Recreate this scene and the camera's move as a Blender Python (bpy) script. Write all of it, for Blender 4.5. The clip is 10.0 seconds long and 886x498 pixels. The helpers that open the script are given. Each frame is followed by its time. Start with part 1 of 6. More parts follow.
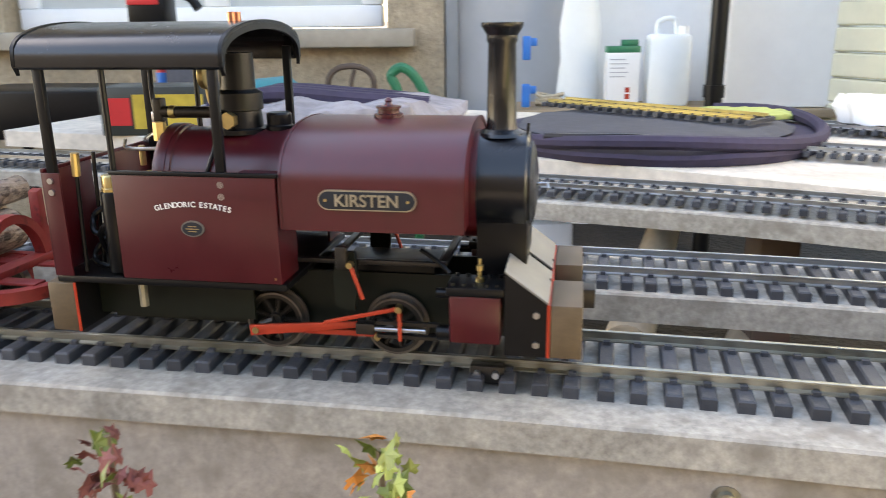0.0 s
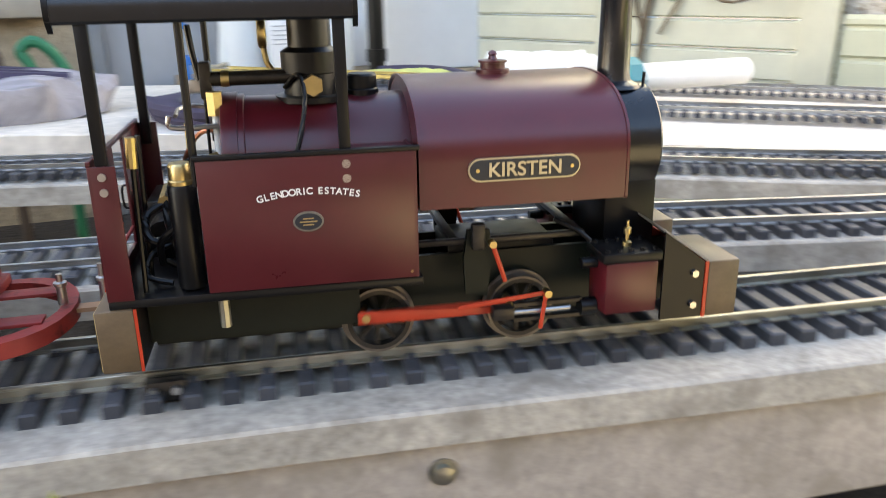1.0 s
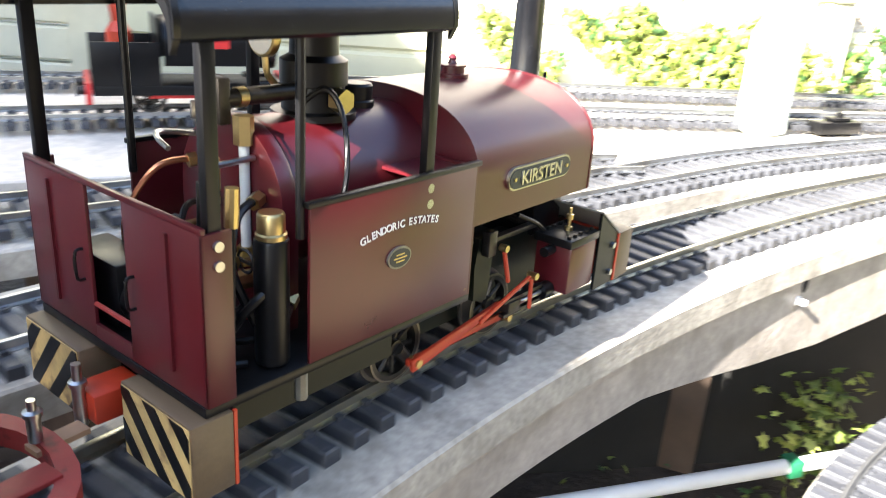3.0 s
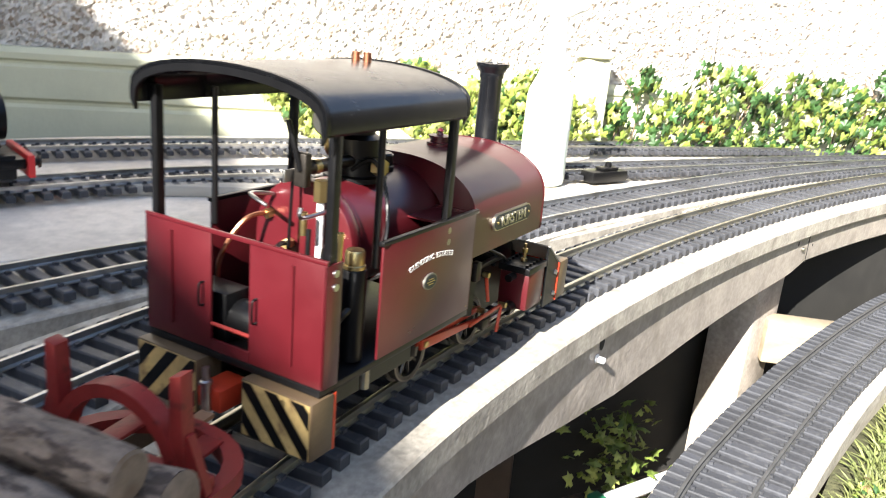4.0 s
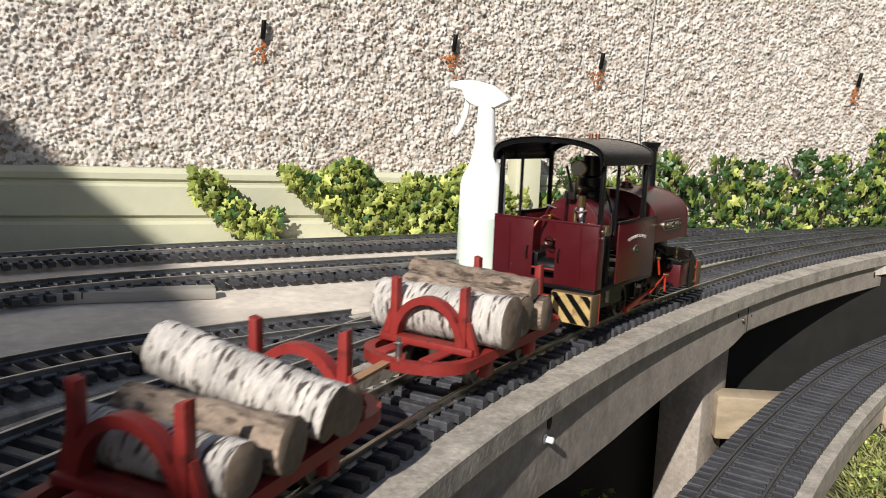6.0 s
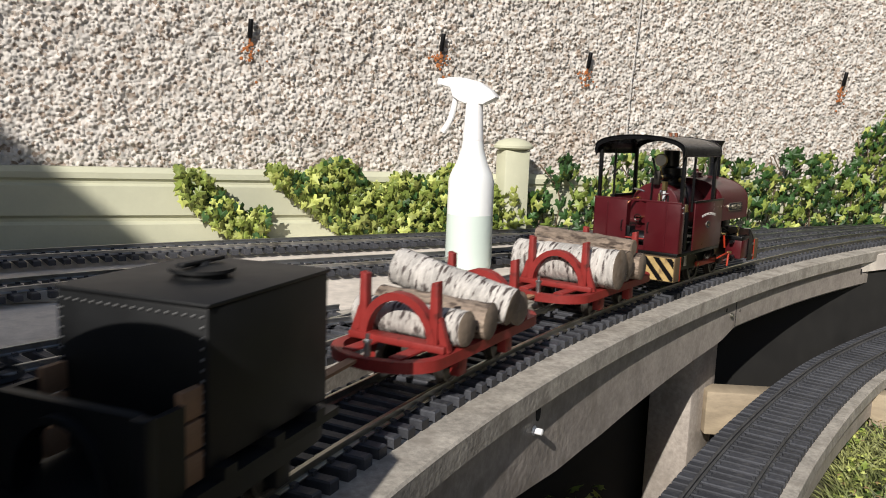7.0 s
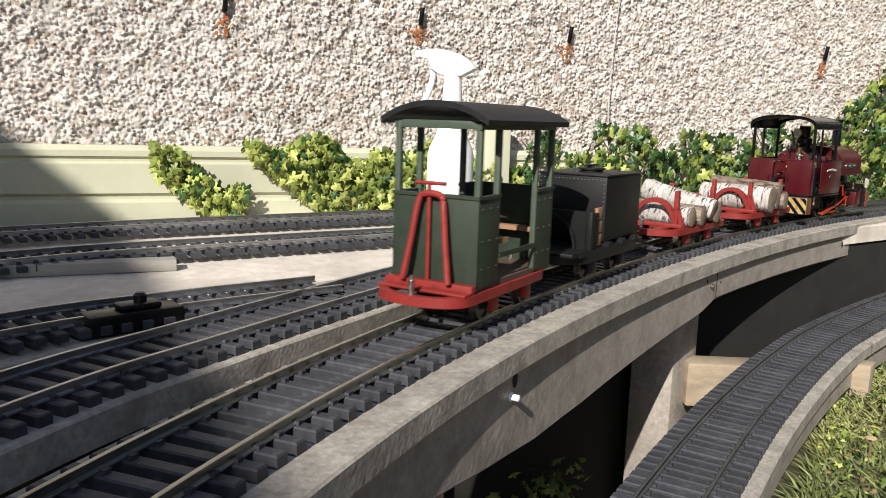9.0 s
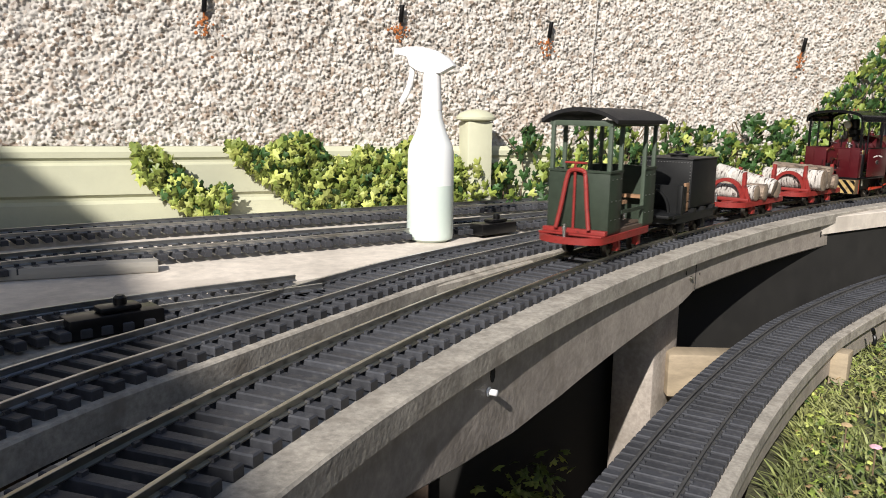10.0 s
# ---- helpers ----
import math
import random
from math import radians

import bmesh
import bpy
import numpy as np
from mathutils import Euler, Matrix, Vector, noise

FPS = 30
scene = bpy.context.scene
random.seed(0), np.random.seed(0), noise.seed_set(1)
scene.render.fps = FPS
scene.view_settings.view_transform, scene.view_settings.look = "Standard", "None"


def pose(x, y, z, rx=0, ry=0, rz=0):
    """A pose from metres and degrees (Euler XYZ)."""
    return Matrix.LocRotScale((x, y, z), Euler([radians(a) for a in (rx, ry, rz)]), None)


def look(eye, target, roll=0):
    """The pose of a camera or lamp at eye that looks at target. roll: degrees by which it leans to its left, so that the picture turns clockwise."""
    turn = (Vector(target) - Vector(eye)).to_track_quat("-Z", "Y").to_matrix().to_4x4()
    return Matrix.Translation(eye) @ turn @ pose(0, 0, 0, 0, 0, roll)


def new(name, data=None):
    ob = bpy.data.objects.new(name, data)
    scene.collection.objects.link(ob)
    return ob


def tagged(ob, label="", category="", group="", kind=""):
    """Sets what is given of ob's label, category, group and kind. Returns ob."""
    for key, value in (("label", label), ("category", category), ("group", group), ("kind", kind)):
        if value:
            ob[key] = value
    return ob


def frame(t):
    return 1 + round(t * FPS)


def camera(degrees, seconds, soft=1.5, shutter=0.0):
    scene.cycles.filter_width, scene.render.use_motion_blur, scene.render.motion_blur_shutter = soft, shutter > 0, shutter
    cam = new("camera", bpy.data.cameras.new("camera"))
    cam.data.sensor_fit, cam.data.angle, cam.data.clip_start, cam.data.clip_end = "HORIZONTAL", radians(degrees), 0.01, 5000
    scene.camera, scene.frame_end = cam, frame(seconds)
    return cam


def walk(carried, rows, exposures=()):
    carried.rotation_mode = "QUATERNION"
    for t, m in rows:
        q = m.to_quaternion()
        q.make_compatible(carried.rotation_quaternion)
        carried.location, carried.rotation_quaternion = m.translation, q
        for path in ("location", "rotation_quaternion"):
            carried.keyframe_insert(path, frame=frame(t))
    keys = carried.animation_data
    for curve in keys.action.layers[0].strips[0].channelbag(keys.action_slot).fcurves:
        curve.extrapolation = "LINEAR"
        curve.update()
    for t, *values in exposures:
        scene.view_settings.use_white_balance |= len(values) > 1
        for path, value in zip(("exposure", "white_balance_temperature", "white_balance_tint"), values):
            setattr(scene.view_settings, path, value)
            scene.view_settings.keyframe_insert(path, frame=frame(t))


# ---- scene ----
import functools
import itertools

cam = camera(58.85, 10.0, soft=0.7, shutter=0.4)
PATH = [
    (0, (0.1362, -0.4115, 0.1742), (-0.1859, 1.4806, -0.3882), -0.67),
    (0.5, (0.1289, -0.3904, 0.1709), (0.1130, 1.5222, -0.4134), -0.87),
    (1, (0.1417, -0.3671, 0.1645), (0.5913, 1.4732, -0.4768), -0.92),
    (1.2, (0.1702, -0.3560, 0.1578), (0.7921, 1.4325, -0.4859), -1.18),
    (1.5, (0.2295, -0.3322, 0.1586), (0.9947, 1.3820, -0.5313), -1.08),
    (2, (0.2943, -0.3043, 0.1568), (1.3006, 1.2711, -0.5541), -1.12),
    (2.5, (0.3509, -0.2645, 0.1633), (1.6639, 1.0453, -0.5853), 1.66),
    (2.7, (0.3752, -0.2501, 0.1669), (1.8169, 0.9278, -0.5640), 2.73),
    (3.8, (0.4086, -0.2050, 0.2039), (2.2343, 0.3263, -0.4160), 5.47),
    (4, (0.4164, -0.2060, 0.2015), (2.2639, 0.2977, -0.3758), 5.10),
    (4.5, (0.4305, -0.2108, 0.1994), (2.3288, 0.2494, -0.2307), 2.90),
    (5, (0.4391, -0.2059, 0.1782), (2.3671, 0.2113, -0.1513), 2.72),
    (5.5, (0.4327, -0.2114, 0.1807), (2.3639, 0.2038, -0.1325), 2.39),
    (7, (0.4341, -0.2168, 0.1684), (2.3754, 0.1656, -0.1234), 2.14),
    (7.5, (0.4372, -0.2192, 0.1619), (2.3792, 0.1522, -0.1393), 1.92),
    (8, (0.4393, -0.2210, 0.1585), (2.3810, 0.1410, -0.1559), 1.76),
    (8.5, (0.4401, -0.2220, 0.1571), (2.3807, 0.1371, -0.1673), 1.75),
    (9, (0.4439, -0.2250, 0.1520), (2.3862, 0.1217, -0.1754), 1.73),
    (9.5, (0.4396, -0.2296, 0.1566), (2.3814, 0.1072, -0.1839), 1.29),
    (10, (0.4385, -0.2354, 0.1560), (2.3834, 0.0827, -0.1844), 0.94),
]
EXPO = [(0.0, 3.7, 7800, 12), (1.0, 3.65, 7400, 11), (1.5, 3.68, 6950, 10), (2.0, 3.72, 6700, 10), (2.7, 3.58, 6550, 10), (3.8, 2.5, 6400, 10), (4.2, 1.85, 6450, 10), (4.6, 1.22, 6500, 11), (5.0, 0.7, 6500, 12), (5.5, 0.42, 6500, 12), (7.0, 0.12, 6400, 12), (7.5, 0.12, 6400, 12), (8.0, 0.26, 6400, 12), (9.0, 0.38, 6400, 12), (10.0, 0.36, 6400, 12)]
walk(cam, [(t, look(eye, target, roll)) for t, eye, target, roll in PATH], EXPO)

# ---- light ----
SUN_EL, SUN_AZ = radians(33), math.atan2(0.18, -0.98)
TO_SUN = Vector((math.cos(SUN_AZ) * math.cos(SUN_EL), math.sin(SUN_AZ) * math.cos(SUN_EL), math.sin(SUN_EL)))
world = bpy.data.worlds.new("sky")
world.use_nodes = True
scene.world = world
wn = world.node_tree.nodes
sky = wn.new("ShaderNodeTexSky")
sky.sky_type, sky.sun_disc = "NISHITA", False
sky.sun_elevation = SUN_EL
sky.sun_rotation = math.pi / 2 - SUN_AZ
world.node_tree.links.new(sky.outputs[0], wn["Background"].inputs[0])
wn["Background"].inputs[1].default_value = 0.08
sun_data = bpy.data.lights.new("sun", "SUN")
sun_data.energy, sun_data.angle, sun_data.color = 5.0, radians(0.5), (1.0, 0.95, 0.87)
sun = new("sun", sun_data)
sun.matrix_world = look(TO_SUN * 20, (0, 0, 0))

# ---- materials ----


def nmat(name, col, rough=0.6, metal=0.0, var=0.25, scale=40.0, bump=0.0, bump_scale=None, col2=None, spots=None, coat=0.0, grain=None, per_object=0.0, spec=0.5, per_island=0.0, chips=None, spots_along=False):
    """Principled material: two noise scales of colour variation, optional stretched grain, spots and relief."""
    m = bpy.data.materials.new(name)
    m.use_nodes = True
    nt = m.node_tree
    nodes, links = nt.nodes, nt.links
    b = nodes["Principled BSDF"]
    b.inputs["Roughness"].default_value, b.inputs["Metallic"].default_value = rough, metal
    b.inputs["Coat Weight"].default_value = coat
    b.inputs["Specular IOR Level"].default_value = spec
    tc = nodes.new("ShaderNodeTexCoord")
    vec = tc.outputs["Object"]
    if grain:
        mp = nodes.new("ShaderNodeMapping")
        mp.inputs["Scale"].default_value = grain
        links.new(vec, mp.inputs["Vector"])
        vec = mp.outputs["Vector"]
    n1 = nodes.new("ShaderNodeTexNoise")
    n1.inputs["Scale"].default_value, n1.inputs["Detail"].default_value, n1.inputs["Roughness"].default_value = scale, 6, 0.65
    links.new(vec, n1.inputs["Vector"])
    n2 = nodes.new("ShaderNodeTexNoise")
    n2.inputs["Scale"].default_value, n2.inputs["Detail"].default_value = scale * 0.17, 3
    links.new(vec, n2.inputs["Vector"])
    mx = nodes.new("ShaderNodeMath")
    mx.operation = "MULTIPLY_ADD"
    links.new(n1.outputs["Fac"], mx.inputs[0])
    mx.inputs[1].default_value = 0.6
    half = nodes.new("ShaderNodeMath")
    half.operation = "MULTIPLY"
    links.new(n2.outputs["Fac"], half.inputs[0])
    half.inputs[1].default_value = 0.4
    links.new(half.outputs[0], mx.inputs[2])
    ramp = nodes.new("ShaderNodeValToRGB")
    c2 = col2 or tuple(min(1, c * (1 + var)) for c in col)
    c1 = tuple(c * (1 - var) for c in col)
    ramp.color_ramp.elements[0].position, ramp.color_ramp.elements[1].position = 0.32, 0.68
    ramp.color_ramp.elements[0].color, ramp.color_ramp.elements[1].color = (*c1, 1), (*c2, 1)
    links.new(mx.outputs[0], ramp.inputs[0])
    out = ramp.outputs[0]
    if spots:
        sc, lo, hi, colour = spots
        n3 = nodes.new("ShaderNodeTexNoise")
        n3.inputs["Scale"].default_value, n3.inputs["Detail"].default_value = sc, 4
        links.new(vec if spots_along else tc.outputs["Object"], n3.inputs["Vector"])
        r3 = nodes.new("ShaderNodeValToRGB")
        r3.color_ramp.elements[0].position, r3.color_ramp.elements[1].position = lo, hi
        links.new(n3.outputs["Fac"], r3.inputs[0])
        mix = nodes.new("ShaderNodeMixRGB")
        mix.inputs[2].default_value = (*colour, 1)
        links.new(r3.outputs[0], mix.inputs[0])
        links.new(out, mix.inputs[1])
        out = mix.outputs[0]
    if chips:
        vo = nodes.new("ShaderNodeTexVoronoi")
        vo.inputs["Scale"].default_value = chips
        links.new(tc.outputs["Object"], vo.inputs["Vector"])
        bw = nodes.new("ShaderNodeSeparateColor")
        links.new(vo.outputs["Color"], bw.inputs[0])
        cr = nodes.new("ShaderNodeValToRGB")
        cr.color_ramp.elements[0].color, cr.color_ramp.elements[1].color = (0.50, 0.41, 0.34, 1), (1, 1, 1, 1)
        cr.color_ramp.elements[0].position, cr.color_ramp.elements[1].position = 0.0, 0.45
        links.new(bw.outputs[0], cr.inputs[0])
        mm_ = nodes.new("ShaderNodeMixRGB")
        mm_.blend_type = "MULTIPLY"
        mm_.inputs[0].default_value = 1.0
        links.new(out, mm_.inputs[1])
        links.new(cr.outputs[0], mm_.inputs[2])
        out = mm_.outputs[0]
    if per_island:
        ge = nodes.new("ShaderNodeNewGeometry")
        hs = nodes.new("ShaderNodeHueSaturation")
        m2 = nodes.new("ShaderNodeMapRange")
        m2.inputs["To Min"].default_value, m2.inputs["To Max"].default_value = 1 - per_island, 1 + per_island
        links.new(ge.outputs["Random Per Island"], m2.inputs["Value"])
        links.new(m2.outputs[0], hs.inputs["Value"])
        links.new(out, hs.inputs["Color"])
        out = hs.outputs[0]
    if per_object:
        oi = nodes.new("ShaderNodeObjectInfo")
        hsv = nodes.new("ShaderNodeHueSaturation")
        mr = nodes.new("ShaderNodeMapRange")
        mr.inputs["To Min"].default_value, mr.inputs["To Max"].default_value = 1 - per_object, 1 + per_object
        links.new(oi.outputs["Random"], mr.inputs["Value"])
        links.new(mr.outputs[0], hsv.inputs["Value"])
        links.new(out, hsv.inputs["Color"])
        out = hsv.outputs[0]
    links.new(out, b.inputs["Base Color"])
    rr = nodes.new("ShaderNodeMapRange")
    rr.inputs["To Min"].default_value, rr.inputs["To Max"].default_value = max(0.03, rough - 0.08), min(1, rough + 0.1)
    links.new(n1.outputs["Fac"], rr.inputs["Value"])
    links.new(rr.outputs[0], b.inputs["Roughness"])
    if bump:
        bp = nodes.new("ShaderNodeBump")
        bp.inputs["Strength"].default_value, bp.inputs["Distance"].default_value = 0.9, bump
        src = n1
        if bump_scale:
            src = nodes.new("ShaderNodeTexNoise")
            src.inputs["Scale"].default_value, src.inputs["Detail"].default_value = bump_scale, 5
            links.new(vec, src.inputs["Vector"])
        links.new(src.outputs["Fac"], bp.inputs["Height"])
        links.new(bp.outputs[0], b.inputs["Normal"])
    return m


MAROON = nmat("maroon_paint", (0.066, 0.0055, 0.0085), 0.30, 0, 0.15, 60, spec=0.65)
RED_PAINT = nmat("red_oxide_paint", (0.23, 0.024, 0.02), 0.5, 0, 0.25, 90, bump=0.0003, spots=(120, 0.6, 0.75, (0.08, 0.014, 0.011)), spec=0.35)
ORANGE = nmat("orange_red_paint", (0.40, 0.035, 0.012), 0.4, 0, 0.2, 90)
BLACK = nmat("black_paint", (0.0045, 0.0045, 0.005), 0.33, 0, 0.3, 120, spec=0.3)
SMOKEBOX = nmat("satin_black", (0.006, 0.0065, 0.008), 0.24, 0, 0.3, 90, spec=0.6)
GREEN_BLACK = nmat("green_black_paint", (0.006, 0.008, 0.0045), 0.42, 0, 0.3, 90, spec=0.3)
STEEL = nmat("steel", (0.5, 0.5, 0.5), 0.3, 1.0, 0.2, 150)
DARK_STEEL = nmat("oily_steel", (0.045, 0.04, 0.035), 0.35, 0.7, 0.4, 150)
BRASS = nmat("brass", (0.55, 0.43, 0.20), 0.33, 1.0, 0.2, 120)
PALE_BRASS = nmat("pale_worn_brass", (0.50, 0.46, 0.36), 0.4, 1.0, 0.2, 120)
COPPER = nmat("copper", (0.55, 0.24, 0.14), 0.35, 1.0, 0.2, 120)
BEAM_WOOD = nmat("varnished_beam_wood", (0.105, 0.07, 0.038), 0.42, 0, 0.4, 60, grain=(1, 0.15, 1.5), bump=0.0003)
YELLOW = nmat("yellow_paint", (0.42, 0.30, 0.12), 0.5, 0, 0.35, 110, spots=(90, 0.55, 0.68, (0.16, 0.1, 0.05)))
WHITE_LETTER = nmat("white_lettering", (0.75, 0.73, 0.68), 0.5, 0, 0.08, 200)
PLATE_BLACK = nmat("plate_dark", (0.012, 0.016, 0.022), 0.4, 0, 0.3, 200)
GLASS_TUBE = nmat("gauge_glass", (0.55, 0.58, 0.58), 0.08, 0.0, 0.05, 100)
RAIL = nmat("nickel_rail", (0.52, 0.52, 0.51), 0.3, 0.95, 0.2, 25, spots=(18, 0.52, 0.75, (0.3, 0.28, 0.24)))
RAIL_MAIN = nmat("brassy_worn_rail", (0.45, 0.43, 0.36), 0.3, 0.95, 0.2, 25, spots=(18, 0.5, 0.75, (0.27, 0.245, 0.17)))
TYRE = nmat("worn_tyre", (0.17, 0.15, 0.13), 0.38, 0.9, 0.3, 120)
RAIL_SIDE = nmat("rail_web_grime", (0.10, 0.098, 0.095), 0.6, 0.5, 0.3, 60)
SLEEPER = nmat("grey_plastic_sleeper", (0.044, 0.046, 0.053), 0.55, 0, 0.3, 220, bump=0.0004, per_object=0.25, spots=(90, 0.58, 0.78, (0.13, 0.125, 0.115)))
BOARD = nmat("weathered_board", (0.35, 0.32, 0.27), 0.85, 0, 0.42, 210, bump=0.0005, bump_scale=260, spots=(42, 0.52, 0.72, (0.22, 0.195, 0.16)))
FASCIA = nmat("grey_brown_recycled_plastic", (0.34, 0.30, 0.26), 0.55, 0, 0.32, 170, bump=0.0006, bump_scale=160, spots=(38, 0.52, 0.74, (0.24, 0.21, 0.175)))
YARD_BOARD = nmat("pale_sunbleached_board", (0.62, 0.56, 0.48), 0.85, 0, 0.25, 60, bump=0.0004, bump_scale=200, spots=(9, 0.5, 0.75, (0.46, 0.41, 0.35)))
REFLECTED_TAN = nmat("tan_reflected_ground", (0.20, 0.165, 0.095), 0.95, 0, 0.35, 60, bump=0.004, bump_scale=90)
PALE_WOOD = nmat("pale_sawn_wood", (0.31, 0.25, 0.17), 0.75, 0, 0.3, 40, grain=(0.3, 1, 3), bump=0.0006)
ROUGHCAST = nmat("white_roughcast", (0.55, 0.52, 0.475), 0.9, 0, 0.3, 90, spots=(3.5, 0.6, 0.8, (0.45, 0.385, 0.32)), chips=150)
ROUGHCAST_TAN = nmat("tan_roughcast", (0.36, 0.29, 0.2), 0.9, 0, 0.35, 55, bump=0.006, bump_scale=110)
SAGE = nmat("sage_concrete_board", (0.50, 0.50, 0.36), 0.7, 0, 0.1, 14, bump=0.0004, bump_scale=150, spots=(5, 0.6, 0.8, (0.42, 0.42, 0.31)))
SOIL = nmat("dark_soil", (0.045, 0.035, 0.027), 0.95, 0, 0.5, 45, bump=0.01, bump_scale=60)
WHITE_PAINT = nmat("white_paint", (0.8, 0.8, 0.79), 0.5, 0, 0.05, 12)
GREY_DOOR = nmat("grey_painted_door", (0.45, 0.46, 0.47), 0.5, 0, 0.08, 10)
BOTTLE = nmat("milky_plastic", (0.82, 0.84, 0.82), 0.35, 0, 0.03, 30)
BOTTLE_LIQUID = nmat("milky_plastic_filled", (0.60, 0.69, 0.63), 0.3, 0, 0.03, 30)
WHITE_PLASTIC = nmat("white_plastic", (0.85, 0.85, 0.84), 0.4, 0, 0.03, 30)
VAN_GREEN = nmat("dark_green_paint", (0.028, 0.04, 0.027), 0.5, 0, 0.25, 90, bump=0.0002, spec=0.35)
VAN_POST = nmat("sage_green_paint", (0.06, 0.082, 0.058), 0.5, 0, 0.2, 90)
TANK_BLACK = nmat("charcoal_paint", (0.009, 0.0095, 0.010), 0.5, 0, 0.3, 60, spec=0.3)
ROOF_FELT = nmat("black_roof_felt", (0.012, 0.012, 0.013), 0.55, 0, 0.35, 160, bump=0.0004, spec=0.3)
BARK = nmat("birch_bark", (0.44, 0.415, 0.38), 0.85, 0, 0.5, 90, grain=(4.5, 1.0, 1.0), bump=0.003, bump_scale=90, spots=(75, 0.54, 0.62, (0.07, 0.055, 0.05)), per_object=0.15, spots_along=True)
BARK_BROWN = nmat("brown_bark", (0.24, 0.185, 0.14), 0.9, 0, 0.6, 90, grain=(1.2, 3.0, 3.0), bump=0.004, bump_scale=80, spots=(70, 0.5, 0.62, (0.07, 0.05, 0.038)), per_object=0.15, spots_along=True)
LOG_END = nmat("cut_log_end", (0.21, 0.16, 0.115), 0.9, 0, 0.4, 160, bump=0.0006, spots=(70, 0.55, 0.7, (0.15, 0.1, 0.06)))
PLANK_WOOD = nmat("raw_plank", (0.30, 0.17, 0.09), 0.7, 0, 0.25, 50, grain=(0.3, 1, 2))
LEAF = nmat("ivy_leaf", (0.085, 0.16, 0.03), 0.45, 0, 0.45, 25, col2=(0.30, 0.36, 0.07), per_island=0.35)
LEAF_DARK = nmat("ivy_leaf_dark_and_shaded", (0.035, 0.085, 0.022), 0.45, 0, 0.4, 25, per_island=0.35)
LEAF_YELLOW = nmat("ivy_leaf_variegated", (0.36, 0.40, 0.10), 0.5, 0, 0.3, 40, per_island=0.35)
GRASS = nmat("grass_blade", (0.09, 0.15, 0.03), 0.6, 0, 0.5, 15, col2=(0.32, 0.33, 0.12), per_island=0.5)
STEM = nmat("ivy_stem", (0.14, 0.1, 0.06), 0.8, 0, 0.3, 60)
RUST = nmat("rust", (0.33, 0.11, 0.03), 0.9, 0, 0.4, 80)
BROWN_PLANK = nmat("dark_brown_plank", (0.085, 0.058, 0.042), 0.6, 0, 0.25, 20, grain=(0.3, 2, 2), bump=0.0005)
PIPE_WHITE = nmat("white_pipe", (0.75, 0.76, 0.75), 0.4, 0, 0.06, 20)
RED_PLASTIC = nmat("red_plastic", (0.55, 0.03, 0.03), 0.4, 0, 0.1, 30)
GREEN_PLASTIC = nmat("green_plastic", (0.02, 0.17, 0.08), 0.4, 0, 0.15, 30)
BLUE_PLASTIC = nmat("blue_plastic", (0.02, 0.16, 0.5), 0.4, 0, 0.1, 30)
TEAL_PLASTIC = nmat("teal_plastic", (0.02, 0.2, 0.24), 0.4, 0, 0.1, 30)
GREY_FABRIC = nmat("grey_fabric", (0.075, 0.075, 0.085), 0.9, 0, 0.25, 60, bump=0.001)
PURPLE_FABRIC = nmat("purple_fabric", (0.04, 0.032, 0.062), 0.85, 0, 0.3, 60, bump=0.001)
LIME_FABRIC = nmat("lime_fabric", (0.42, 0.47, 0.15), 0.85, 0, 0.2, 60, bump=0.001)
BRASS_RAIL = nmat("brass_rail", (0.45, 0.36, 0.14), 0.4, 0.9, 0.25, 60)
BRONZE_STUD = nmat("dull_bolt", (0.33, 0.32, 0.27), 0.35, 0.9, 0.3, 150)
WINDOW_DARK = nmat("dim_room_pane", (0.5, 0.52, 0.5), 0.1, 0, 0.2, 3)

# ---- mesh helpers ----


def part(name, bm, material, parent=None, label="", smooth=False):
    me = bpy.data.meshes.new(name)
    bm.normal_update()
    bm.to_mesh(me)
    bm.free()
    for p in me.polygons:
        p.use_smooth = True
    if not smooth:
        me.set_sharp_from_angle(angle=radians(32))
    me.materials.append(material)
    ob = new(name, me)
    if parent:
        ob.parent = parent
    if label:
        ob["label"] = label
    return ob


def thing(name, label, category, m=None, group="", kind=""):
    ob = new(name)
    ob.empty_display_size = 0.02
    if m is not None:
        ob.matrix_world = m
    return tagged(ob, label, category, group, kind)


def box(x0, x1, y0, y1, z0, z1, bevel=0.0, bm=None):
    """A box between limits, its edges bevelled."""
    b = bmesh.new()
    bmesh.ops.create_cube(b, size=1)
    bmesh.ops.scale(b, vec=(x1 - x0, y1 - y0, z1 - z0), verts=b.verts)
    bmesh.ops.translate(b, vec=((x0 + x1) / 2, (y0 + y1) / 2, (z0 + z1) / 2), verts=b.verts)
    if bevel:
        bmesh.ops.bevel(b, geom=b.edges[:], offset=bevel, segments=2, affect="EDGES", profile=0.5)
    return join(bm, b)


def join(bm, b):
    if bm is None:
        return b
    me = bpy.data.meshes.new("tmp")
    b.to_mesh(me)
    b.free()
    bm.from_mesh(me)
    bpy.data.meshes.remove(me)
    return bm


